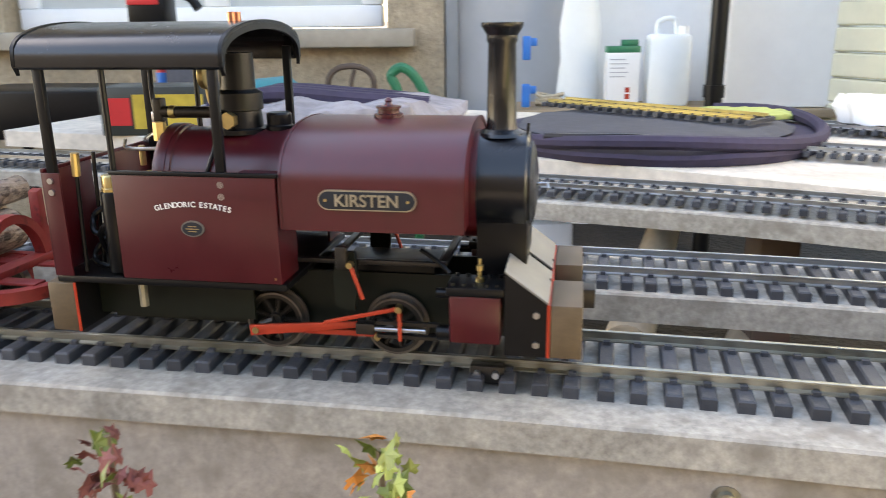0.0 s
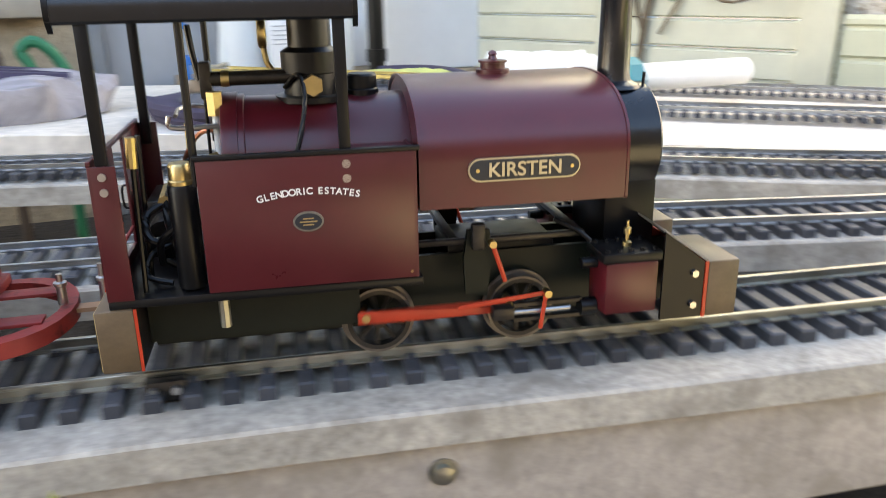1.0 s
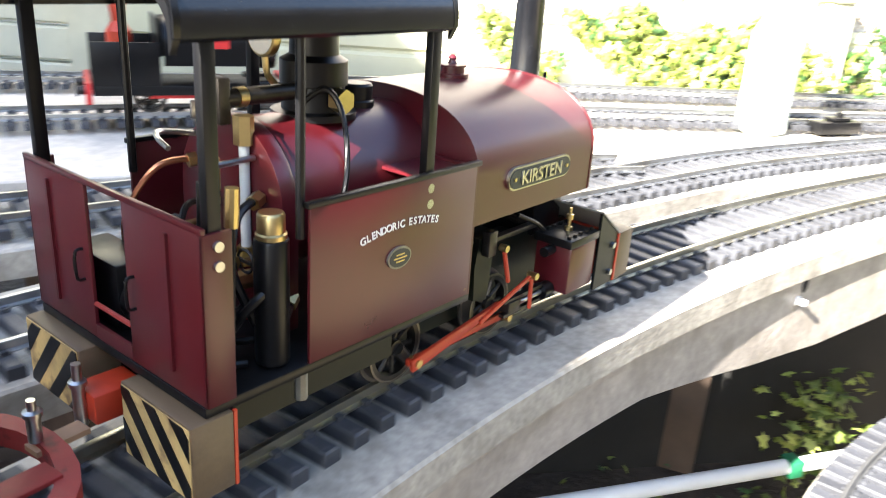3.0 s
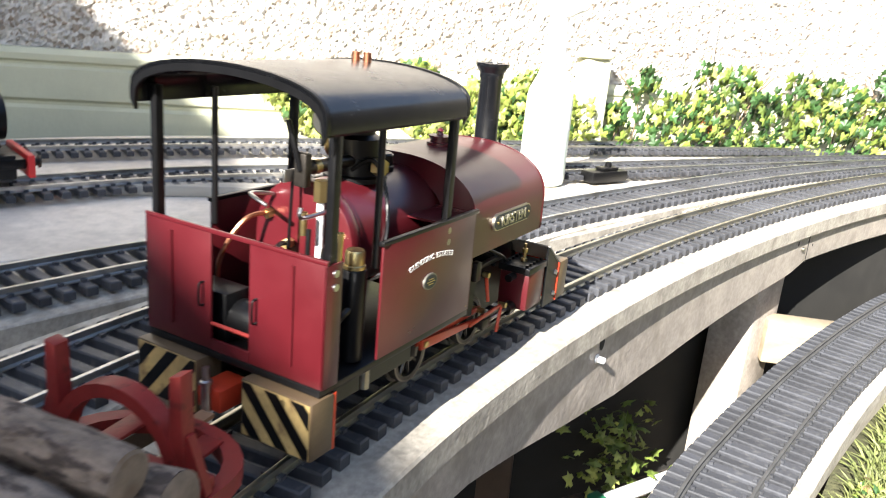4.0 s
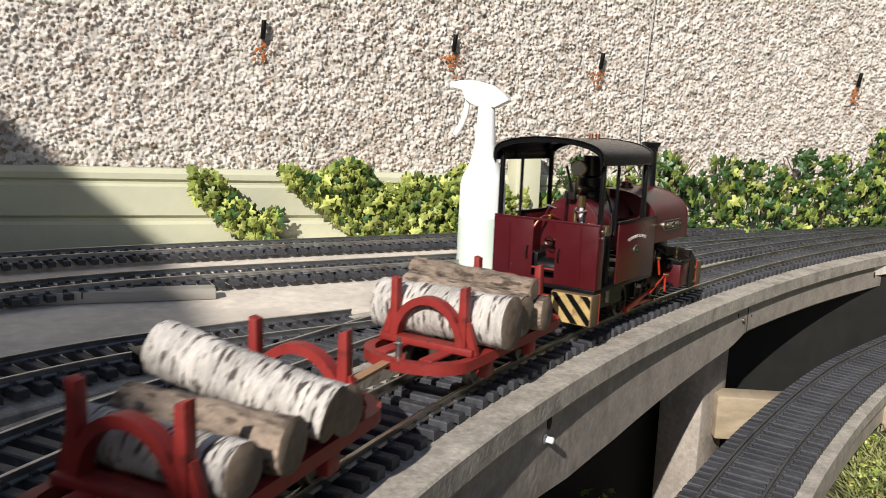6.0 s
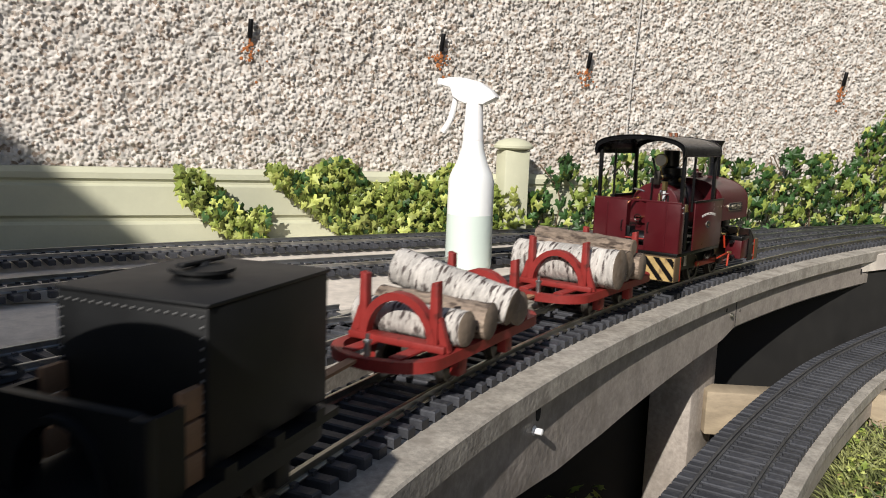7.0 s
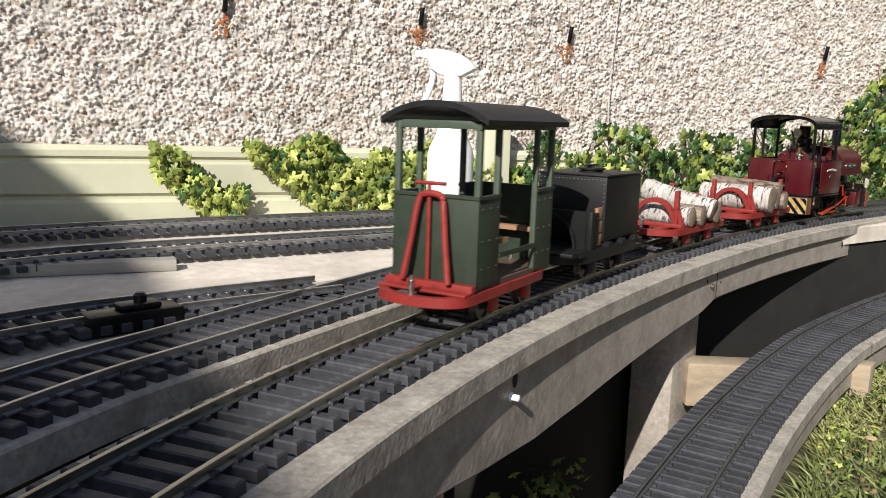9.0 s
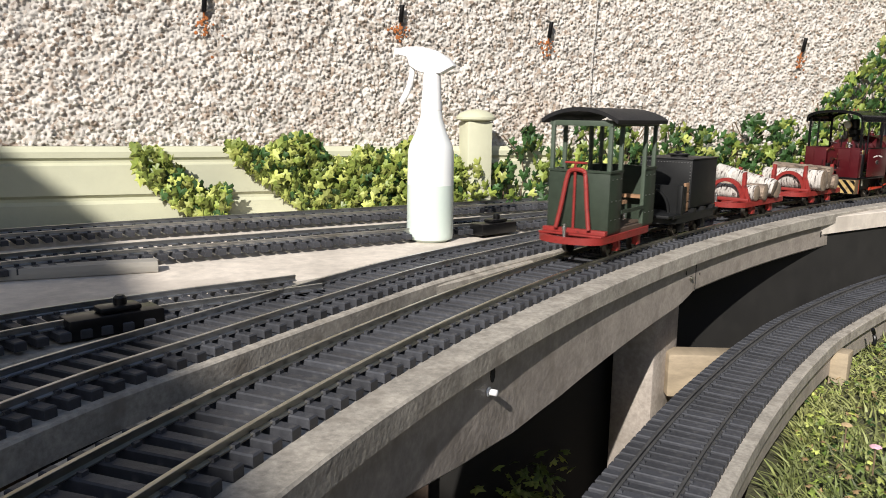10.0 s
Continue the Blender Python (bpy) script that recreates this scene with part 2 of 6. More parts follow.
def rod(p0, p1, r, r2=None, seg=16, bm=None, bevel=0.0):
    """A cylinder or cone from p0 to p1."""
    p0, p1 = Vector(p0), Vector(p1)
    b = bmesh.new()
    d = p1 - p0
    bmesh.ops.create_cone(b, cap_ends=True, segments=seg, radius1=r, radius2=r if r2 is None else r2, depth=d.length)
    if bevel:
        ends = [e for e in b.edges if abs(abs(e.verts[0].co.z) - d.length / 2) < 1e-6 and abs(e.verts[0].co.z - e.verts[1].co.z) < 1e-6]
        bmesh.ops.bevel(b, geom=ends, offset=bevel, segments=2, affect="EDGES", profile=0.5)
    m = Matrix.Translation((p0 + p1) / 2) @ d.to_track_quat("Z", "Y").to_matrix().to_4x4()
    bmesh.ops.transform(b, matrix=m, verts=b.verts)
    return join(bm, b)


def lathe(profile, seg=24, m=None, bm=None, hollow=False):
    """Turns (r, z) pairs about z."""
    b = bmesh.new()
    rings = []
    for r, z in profile:
        rings.append([b.verts.new((max(r, 1e-5) * math.cos(2 * math.pi * i / seg), max(r, 1e-5) * math.sin(2 * math.pi * i / seg), z)) for i in range(seg)])
    for a, c in zip(rings, rings[1:]):
        for i in range(seg):
            b.faces.new((a[i], a[(i + 1) % seg], c[(i + 1) % seg], c[i]))
    if hollow:
        for i in range(seg):
            b.faces.new((rings[-1][i], rings[-1][(i + 1) % seg], rings[0][(i + 1) % seg], rings[0][i]))
    else:
        b.faces.new(rings[0][::-1])
        b.faces.new(rings[-1])
    bmesh.ops.recalc_face_normals(b, faces=b.faces)
    if m is not None:
        bmesh.ops.transform(b, matrix=m, verts=b.verts)
    return join(bm, b)


def tube(points, r, seg=8, bm=None):
    """A round tube along points, bent smoothly."""
    P = [Vector(p) for p in points]
    fine = []
    for i in range(len(P) - 1):
        a, b_, c, d = P[max(i - 1, 0)], P[i], P[i + 1], P[min(i + 2, len(P) - 1)]
        for k in range(6):
            t = k / 6
            fine.append(0.5 * ((2 * b_) + (c - a) * t + (2 * a - 5 * b_ + 4 * c - d) * t * t + (3 * b_ - a - 3 * c + d) * t ** 3))
    fine.append(P[-1])
    b = bmesh.new()
    rings = []
    up = Vector((0.13, 0.31, 0.94))
    for i, p in enumerate(fine):
        d = (fine[min(i + 1, len(fine) - 1)] - fine[max(i - 1, 0)]).normalized()
        u = d.cross(up)
        if u.length < 0.05:
            u = d.cross(Vector((1, 0, 0)))
        u.normalize()
        w = d.cross(u)
        rings.append([b.verts.new(p + r * (math.cos(2 * math.pi * k / seg) * u + math.sin(2 * math.pi * k / seg) * w)) for k in range(seg)])
    for a, c in zip(rings, rings[1:]):
        for i in range(seg):
            b.faces.new((a[i], a[(i + 1) % seg], c[(i + 1) % seg], c[i]))
    b.faces.new(rings[0][::-1])
    b.faces.new(rings[-1])
    bmesh.ops.recalc_face_normals(b, faces=b.faces)
    return join(bm, b)


def prism(outline, axis, lo, hi, bevel=0.0, bm=None):
    """Extrudes a closed 2D outline along an axis; the two other axes take its numbers in order."""
    b = bmesh.new()

    def at(u, v, w):
        return {"x": (w, u, v), "y": (u, w, v), "z": (u, v, w)}[axis]

    lower = [b.verts.new(at(u, v, lo)) for u, v in outline]
    upper = [b.verts.new(at(u, v, hi)) for u, v in outline]
    b.faces.new(lower[::-1])
    b.faces.new(upper)
    n = len(outline)
    for i in range(n):
        b.faces.new((lower[i], lower[(i + 1) % n], upper[(i + 1) % n], upper[i]))
    bmesh.ops.recalc_face_normals(b, faces=b.faces)
    if bevel:
        rim = [e for e in b.edges if len(e.link_faces) == 2 and e.calc_face_angle() > 0.6]
        bmesh.ops.bevel(b, geom=rim, offset=bevel, segments=2, affect="EDGES", profile=0.5)
    return join(bm, b)


def arch_shell(outer, inner, lo, hi, bm=None):
    """A shell along x between two open (y, z) profiles of equal length."""
    b = bmesh.new()
    rows = []
    for x in (lo, hi):
        rows.append(([b.verts.new((x, y, z)) for y, z in outer], [b.verts.new((x, y, z)) for y, z in inner]))
    (o0, i0), (o1, i1) = rows
    n = len(outer)
    for k in range(n - 1):
        b.faces.new((o0[k], o0[k + 1], o1[k + 1], o1[k]))
        b.faces.new((i0[k], i1[k], i1[k + 1], i0[k + 1]))
        b.faces.new((o0[k], i0[k], i0[k + 1], o0[k + 1]))
        b.faces.new((o1[k], o1[k + 1], i1[k + 1], i1[k]))
    for k in (0, n - 1):
        b.faces.new((o0[k], o1[k], i1[k], i0[k]))
    bmesh.ops.recalc_face_normals(b, faces=b.faces)
    return join(bm, b)


def lettering(body, size, material, m, parent, name="lettering", extrude=0.0003, bold=0.0):
    """Raised letters in the built-in font, turned into a mesh; laid on the pose m."""
    cu = bpy.data.curves.new(name, "FONT")
    cu.body, cu.size, cu.extrude, cu.align_x, cu.align_y = body, size, extrude, "CENTER", "CENTER"
    cu.offset = bold
    tmp = bpy.data.objects.new("tmp", cu)
    scene.collection.objects.link(tmp)
    me = bpy.data.meshes.new_from_object(tmp.evaluated_get(bpy.context.evaluated_depsgraph_get()))
    bpy.data.objects.remove(tmp)
    me.transform(m)
    me.materials.clear()
    me.materials.append(material)
    ob = new(name, me)
    ob.parent = parent
    return ob


# ---- plan of the lines: the train's line by its curvature, the others through plan points ----
KNOTS = (-0.6, -0.2, 0.1, 0.4, 0.7, 1.0, 1.4, 1.9)
CURVE = (0.0431, 0.3498, -0.3526, 0.1894, -0.8042, -0.404, -0.2499, -0.2601)
STEP = 0.005
ARC = np.arange(-1.4, 3.8, STEP)
turn = np.cumsum(np.interp(ARC, KNOTS, CURVE)) * STEP
zero = int(np.searchsorted(ARC, 0))
turn -= turn[zero]
LINE_X = np.cumsum(np.cos(turn)) * STEP
LINE_Y = np.cumsum(np.sin(turn)) * STEP
LINE_X -= LINE_X[zero]
LINE_Y -= LINE_Y[zero]


def on_line(s, q=0.0):
    """The plan point s metres along the train's line and q metres to its left."""
    x, y, a = np.interp(s, ARC, LINE_X), np.interp(s, ARC, LINE_Y), np.interp(s, ARC, turn)
    return float(x - q * math.sin(a)), float(y + q * math.cos(a)), float(a)


def spline(points, step=0.005):
    """An even plan polyline through points: rows of x, y, heading."""
    P = [Vector((*p, 0)) for p in points]
    P = [2 * P[0] - P[1]] + P + [2 * P[-1] - P[-2]]
    raw = []
    for i in range(1, len(P) - 2):
        a, b, c, d = P[i - 1], P[i], P[i + 1], P[i + 2]
        for k in range(40):
            t = k / 40
            raw.append(0.5 * ((2 * b) + (c - a) * t + (2 * a - 5 * b + 4 * c - d) * t * t + (3 * b - a - 3 * c + d) * t ** 3))
    xy = np.array([[p.x, p.y] for p in raw])
    seg = np.r_[0, np.cumsum(np.hypot(*np.diff(xy, axis=0).T))]
    s = np.arange(0, seg[-1], step)
    x, y = np.interp(s, seg, xy[:, 0]), np.interp(s, seg, xy[:, 1])
    a = np.unwrap(np.arctan2(np.gradient(y), np.gradient(x)))
    a = np.convolve(np.pad(a, 12, "edge"), np.ones(25) / 25, "valid")
    return list(zip(x.tolist(), y.tolist(), a.tolist()))


S_LO, S_HI = -0.9, 3.5
MAIN = [on_line(s) for s in np.arange(S_LO, S_HI, 0.005)]
INNER = spline([(-0.9, 0.21), (-0.5, 0.195), (0.0, 0.178), (0.33, 0.160), (0.6, 0.118), (0.82, 0.080), (0.94, 0.042), (1.1, -0.014), (1.24, -0.068), (1.4, -0.152), (1.6, -0.268), (1.8, -0.395), (2.05, -0.585), (2.3, -0.80), (2.5, -1.02)])
BRANCH = spline([(-0.9, 0.60), (-0.5, 0.565), (0.09, 0.475), (0.42, 0.395), (0.66, 0.290), (0.82, 0.225), (0.95, 0.165), (1.05, 0.085), (1.15, -0.005), (1.28, -0.088), (1.40, -0.152)])
SECOND = spline([(0.36, 0.80), (0.6, 0.70), (0.85, 0.55), (1.05, 0.42), (1.21, 0.31), (1.40, 0.11), (1.58, -0.08), (1.83, -0.31), (2.08, -0.545), (2.35, -0.83), (2.55, -1.06)])
OUTER = spline([(0.3, 1.14), (0.5, 1.04), (0.85, 0.84), (1.1, 0.65), (1.33, 0.46), (1.49, 0.30), (1.73, 0.035), (2.0, -0.265), (2.3, -0.62), (2.55, -0.94), (2.7, -1.14)])
LOW = spline([(0.74, -0.262), (0.90, -0.266), (1.0, -0.287), (1.10, -0.323), (1.22, -0.371), (1.336, -0.422), (1.51, -0.507), (1.687, -0.608), (1.96, -0.80), (2.2, -1.01), (2.4, -1.24)])
RAIL_H, SLEEPER_H = 0.0062, 0.0068
BOARD_Z = -(RAIL_H + SLEEPER_H)
LOW_Z = -0.14


def ribbon(line, q0, q1, z0, z1, lo=0, hi=None, every=6, bm=None):
    """A slab along a plan line between two offsets."""
    rows = line[lo:hi][::every]
    b = bmesh.new()
    rings = []
    for x, y, a in rows:
        n = (-math.sin(a), math.cos(a))
        e = 0.0015
        prof = [(q0, z0), (q0, z1 - e), (q0 + e, z1), (q1 - e, z1), (q1, z1 - e), (q1, z0)]
        rings.append([b.verts.new((x + n[0] * q, y + n[1] * q, z)) for q, z in prof])
    for r0, r1 in zip(rings, rings[1:]):
        for i in range(6):
            b.faces.new((r0[i], r0[(i + 1) % 6], r1[(i + 1) % 6], r1[i]))
    b.faces.new(rings[0])
    b.faces.new(rings[-1][::-1])
    bmesh.ops.recalc_face_normals(b, faces=b.faces)
    return join(bm, b)


def rail_mesh(line, q, z, every=4):
    """A flat-bottomed rail swept along a plan line."""
    h = RAIL_H
    prof = [(-0.0026, -h), (-0.0026, -h + 0.0008), (-0.0006, -h + 0.0016), (-0.0006, -0.0018), (-0.0014, -0.0012), (-0.0014, -0.0002), (-0.0009, 0), (0.0009, 0), (0.0014, -0.0002), (0.0014, -0.0012), (0.0006, -0.0018), (0.0006, -h + 0.0016), (0.0026, -h + 0.0008), (0.0026, -h)]
    b = bmesh.new()
    rings = []
    for x, y, a in line[::every]:
        n = (-math.sin(a), math.cos(a))
        rings.append([b.verts.new((x + n[0] * (q + u), y + n[1] * (q + u), z + w)) for u, w in prof])
    k = len(prof)
    for r0, r1 in zip(rings, rings[1:]):
        for i in range(k):
            b.faces.new((r0[i], r0[(i + 1) % k], r1[(i + 1) % k], r1[i]))
    b.faces.new(rings[0])
    b.faces.new(rings[-1][::-1])
    bmesh.ops.recalc_face_normals(b, faces=b.faces)
    return b


def sleeper_mesh(name, length, width, chairs=True):
    """A moulded sleeper with rail chairs."""
    b = bmesh.new()
    hl, hw, e = length / 2, width / 2, 0.0009
    ring0 = [b.verts.new((x, y, -SLEEPER_H)) for x, y in ((-hw, -hl), (hw, -hl), (hw, hl), (-hw, hl))]
    ring1 = [b.verts.new((x, y, -e)) for x, y in ((-hw, -hl), (hw, -hl), (hw, hl), (-hw, hl))]
    ring2 = [b.verts.new((x, y, 0)) for x, y in ((-hw + e, -hl + e), (hw - e, -hl + e), (hw - e, hl - e), (-hw + e, hl - e))]
    for r0, r1 in ((ring0, ring1), (ring1, ring2)):
        for i in range(4):
            b.faces.new((r0[i], r0[(i + 1) % 4], r1[(i + 1) % 4], r1[i]))
    b.faces.new(ring2)
    if chairs:
        for side in (-1, 1):
            for o in (-0.0042, 0.0042):
                y = side * 0.0225 + o
                join(b, box(-0.002, 0.002, y - 0.0015, y + 0.0015, 0, 0.0022))
    me = bpy.data.meshes.new(name)
    b.normal_update()
    b.to_mesh(me)
    b.free()
    me.materials.append(SLEEPER)
    return me


SLEEPER_MAIN = sleeper_mesh("sleeper", 0.080, 0.0085)
SLEEPER_WIDE = sleeper_mesh("sleeper", 0.088, 0.0108)


def railway(label, line, z=0.0, pitch=0.017, mesh=None, lo=0, hi=None, rails=RAIL, jitter=0.0006):
    """A track: two rails and every sleeper under one thing."""
    line = line[lo:hi]
    x0, y0, _ = line[len(line) // 2]
    t = thing("railway_track", label, "railway track", Matrix.Translation((x0, y0, z)), kind="structure")
    local = [(x - x0, y - y0, a) for x, y, a in line]
    for q in (-0.0225 - 0.0014, 0.0225 + 0.0014):
        part("rail", rail_mesh(local, q, 0.0), rails, t)
    rng = random.Random(len(line))
    n = int(len(local) * 0.005 / pitch)
    for i in range(n):
        k = min(int((i + 0.5) * pitch / 0.005), len(local) - 1)
        x, y, a = local[k]
        ob = new("sleeper", mesh or SLEEPER_MAIN)
        ob.parent = t
        f = (i + 0.5) * pitch - k * 0.005
        ob.matrix_local = pose(x + math.cos(a) * f, y + math.sin(a) * f, -RAIL_H, 0, 0, math.degrees(a) + rng.uniform(-0.8, 0.8))
    return t

# ---- ground and setting ----
GROUND_Z = -0.42
gb = bmesh.new()
bmesh.ops.create_grid(gb, x_segments=2, y_segments=2, size=200)
bmesh.ops.translate(gb, vec=(0, 0, GROUND_Z), verts=gb.verts)
tagged(part("ground", gb, SOIL), "dark garden soil below the raised railway", "ground", kind="structure")
# added tan slab, bounces brown light into the locomotive's glossy side
tagged(part("garden_path", box(0.6, 5.5, -3.5, -0.55, GROUND_Z - 0.05, GROUND_Z + 0.012, 0.004), REFLECTED_TAN), "tan ground slab added for the brown reflection in the locomotive's side", "path", kind="structure")


# unseen plain screen added behind the camera; keeps horizon glow off the paintwork
tagged(part("fence_south", box(-6.5, 6.5, -3.75, -3.65, GROUND_Z - 0.02, 1.9, 0.004), nmat("dark_screen_brown", (0.06, 0.045, 0.03), 0.8, 0, 0.35, 12, grain=(6, 1, 0.4), bump=0.002)), "unseen dark screen added to cut the horizon's glow", "fence", kind="structure")


def board(name, label, line, q0, q1, z_top, thick, lo=0, hi=None, fascia=0.0, fq=0.007, material=BOARD, spans=()):
    """A track bed along a line: a slab and, below its edge, a deep side board."""
    t = thing(name, label, "track bed", kind="structure")
    part("slab", ribbon(line, q0, q1, z_top - thick, z_top, lo, hi), material, t)
    if fascia:
        part("side_board", ribbon(line, q0 + fq, q0 + fq + 0.02, z_top - thick - fascia, z_top - thick - 0.003, lo, hi), FASCIA, t, "grey-brown side board with worn edges")
    for s0, s1, depths in spans:
        b = bmesh.new()
        rings = []
        for s_ in np.linspace(s0 + 0.0008, s1 - 0.0008, max(3, int((s1 - s0) / 0.02))):
            d = float(np.interp(s_, *zip(*depths)))
            zt, zb = z_top - thick - 0.003, z_top - thick - d
            ring = []
            for q, z in ((q0 + fq, zb + 0.003), (q0 + fq, zt), (q0 + fq + 0.02, zt), (q0 + fq + 0.02, zb), (q0 + fq + 0.003, zb)):
                x, y, _ = on_line(float(s_), q)
                ring.append(b.verts.new((x, y, z)))
            rings.append(ring)
        for r0, r1 in zip(rings, rings[1:]):
            for i in range(5):
                b.faces.new((r0[i], r0[(i + 1) % 5], r1[(i + 1) % 5], r1[i]))
        b.faces.new(rings[0])
        b.faces.new(rings[-1][::-1])
        bmesh.ops.recalc_face_normals(b, faces=b.faces)
        part("side_board", b, FASCIA, t, "grey-brown side board with worn edges")
    return t


YARD = spline([(-0.9, 1.12), (-0.3, 1.02), (0.2, 0.88), (0.6, 0.70), (0.85, 0.55), (1.05, 0.42), (1.21, 0.31), (1.40, 0.11), (1.58, -0.08), (1.83, -0.31), (2.08, -0.545), (2.35, -0.83), (2.55, -1.06)])
# side boards of the train's line: deep at mid-span, shallow at the joints
SPANS = ((S_LO, 0.622, ((S_LO, 0.068), (0.3, 0.068), (0.622, 0.060))),
         (0.622, 1.59, ((0.622, 0.040), (0.85, 0.044), (1.0, 0.066), (1.1, 0.075), (1.2, 0.074), (1.3, 0.068), (1.45, 0.058), (1.54, 0.052), (1.575, 0.044), (1.59, 0.040))),
         (1.59, S_HI - 0.02, ((1.59, 0.040), (2.5, 0.044))))
board("track_bed", "weathered grey board carrying the train's curved line", MAIN, -0.066, 0.052, BOARD_Z, 0.018, spans=SPANS)
board("track_bed", "weathered grey board carrying the inner line", INNER, -0.047, 0.060, BOARD_Z, 0.021, hi=-5)
board("track_bed", "weathered grey board carrying the branch line", BRANCH, -0.052, 0.060, BOARD_Z - 0.003, 0.02)
board("track_bed", "wide pale board beside the wall", YARD, -0.20, 0.34, BOARD_Z - 0.006, 0.03, material=YARD_BOARD)
board("track_bed", "narrow board carrying the lower line", LOW, -0.057, 0.047, LOW_Z - 0.013, 0.016, fascia=0.035)

# added near-black strip: the deep shade below the yard board, put into colour
skirt = part("skirt_board", ribbon(YARD, -0.195, -0.175, GROUND_Z, BOARD_Z - 0.038, lo=440), nmat("painted_shade_black", (0.014, 0.013, 0.011), 0.9, 0, 0.4, 30))
tagged(skirt, "near-black board added under the yard board in place of deep shade", "board", kind="structure")

railway("grey garden railway track with dark sleepers, curving", MAIN, rails=RAIL_MAIN)
railway("grey garden railway track on the inner board", INNER, lo=10)
railway("grey garden railway track joining the inner line", BRANCH, hi=-60)
railway("grey garden railway track beside the wall", SECOND)
railway("grey garden railway track nearest the wall", OUTER)
railway("low garden railway track with broad close sleepers", LOW, z=LOW_Z, pitch=0.0160, mesh=SLEEPER_WIDE, rails=RAIL_SIDE)

# legs under the boards
def leg(s, q, w, d, top, label="grey plastic post under the track bed"):
    x, y, a = on_line(s, q)
    t = part("post", box(-w / 2, w / 2, -d / 2, d / 2, GROUND_Z, top, 0.004), FASCIA)
    t.matrix_world = pose(x, y, 0, 0, 0, math.degrees(a))
    return tagged(t, label, "post", "posts under the track bed")


for s, q in ((-0.62, -0.005), (-0.1, -0.005), (0.575, -0.022), (1.585, 0.002), (2.4, -0.005)):
    leg(s, q, 0.08, 0.06, BOARD_Z - 0.02)

# ---- wall by the line: roughcast over sage boards ----
WALL_P, WALL_A = Vector((1.52, 0.63, 0)), radians(-57.38)
WALL_D, WALL_N = Vector((math.cos(WALL_A), math.sin(WALL_A), 0)), Vector((math.sin(WALL_A), -math.cos(WALL_A), 0))
WALL_M = Matrix.Translation(WALL_P) @ Matrix.Rotation(WALL_A, 4, "Z")   # local x along the wall, local -y towards the line


def roughcast(name, x0, x1, z0, z1, step, depth, material, m, seed):
    """Wall face of thrown stone chips: a fine grid pushed out by cells, on a thick core."""
    nx, nz = int((x1 - x0) / step), int((z1 - z0) / step)
    xs, zs = np.linspace(x0, x1, nx + 1), np.linspace(z0, z1, nz + 1)
    verts, faces = [], []
    for j in range(nz + 1):
        for i in range(nx + 1):
            p = Vector((xs[i] * 160, seed, zs[j] * 160))
            d, _ = noise.voronoi(p, distance_metric="DISTANCE", exponent=2.5)
            h = (d[1] - d[0]) * 0.9 + 0.35 * noise.noise(p * 1.9) + 0.3 * noise.noise(p * 0.35)
            verts.append((xs[i], -depth * max(-0.3, min(1.2, h)), zs[j]))
    for j in range(nz):
        for i in range(nx):
            a = j * (nx + 1) + i
            faces.append((a, a + 1, a + nx + 2, a + nx + 1))
    me = bpy.data.meshes.new(name)
    me.from_pydata(verts, [], faces)
    for p in me.polygons:
        p.use_smooth = True
    me.materials.append(material)
    ob = new(name, me)
    ob.matrix_world = m
    return ob


wall = thing("wall_garden", "sunlit white roughcast wall of thrown stone chips", "wall", WALL_M, kind="structure")
core = part("core", box(-0.45, 3.2, 0.004, 0.15, GROUND_Z, 1.0), ROUGHCAST, wall)
face = roughcast("render_coat", -0.42, 2.0, 0.06, 0.75, 0.0022, 0.0125, ROUGHCAST, Matrix.Identity(4), 3.0)
face.parent = wall
upper = part("upper_coat", box(-0.42, 2.0, -0.002, 0.003, 0.75, 1.0), ROUGHCAST, wall)
far_face = part("far_coat", box(2.0, 3.2, -0.002, 0.003, 0.0, 1.0), ROUGHCAST, wall)

fence = thing("gravel_board_fence", "pale sage ribbed boards along the foot of the wall", "fence", WALL_M, kind="structure")
for x0, x1 in ((-0.42, 0.76), (0.80, 2.2)):
    prof = [(-0.036, -0.12), (-0.036, 0.006), (-0.030, 0.011), (-0.030, 0.016), (-0.036, 0.021), (-0.036, 0.067), (-0.031, 0.071), (-0.031, 0.075), (-0.036, 0.079), (-0.036, 0.088), (-0.030, 0.096), (-0.006, 0.096), (-0.006, -0.12)]
    part("board", prism(prof, "x", x0, x1), SAGE, fence)
post = part("fence_post", box(0.755, 0.805, -0.072, -0.03, -0.12, 0.142, 0.003), SAGE, fence, "square sage post with a domed cap")
part("cap", lathe([(0.026, 0.142), (0.038, 0.146), (0.038, 0.150), (0.030, 0.158), (0.015, 0.163), (0.001, 0.165)], 20, Matrix.Translation((0.78, -0.051, 0)) @ Matrix.Diagonal((1.0, 0.8, 1, 1))), SAGE, post)

# boarded fence further along, towards the house
CREAM = nmat("cream_painted_board", (0.60, 0.58, 0.44), 0.6, 0, 0.1, 14, bump=0.0004, bump_scale=120, spots=(5, 0.6, 0.8, (0.48, 0.46, 0.34)))
tall = thing("boarded_fence", "cream horizontal board fence with climbing stems", "fence", WALL_M, kind="structure")
for i in range(26):
    z = -0.35 + i * 0.062
    part("board", prism([(-0.03, z + 0.002), (-0.034, z + 0.006), (-0.034, z + 0.056), (-0.029, z + 0.060), (0.0, z + 0.060), (0.0, z + 0.002)], "x", -1.45, -0.50), CREAM, tall)
for x in (-0.46, -0.93, -1.42):
    part("batten", box(x - 0.035, x + 0.035, -0.056, -0.03, -0.35, 1.4, 0.003), CREAM, tall)

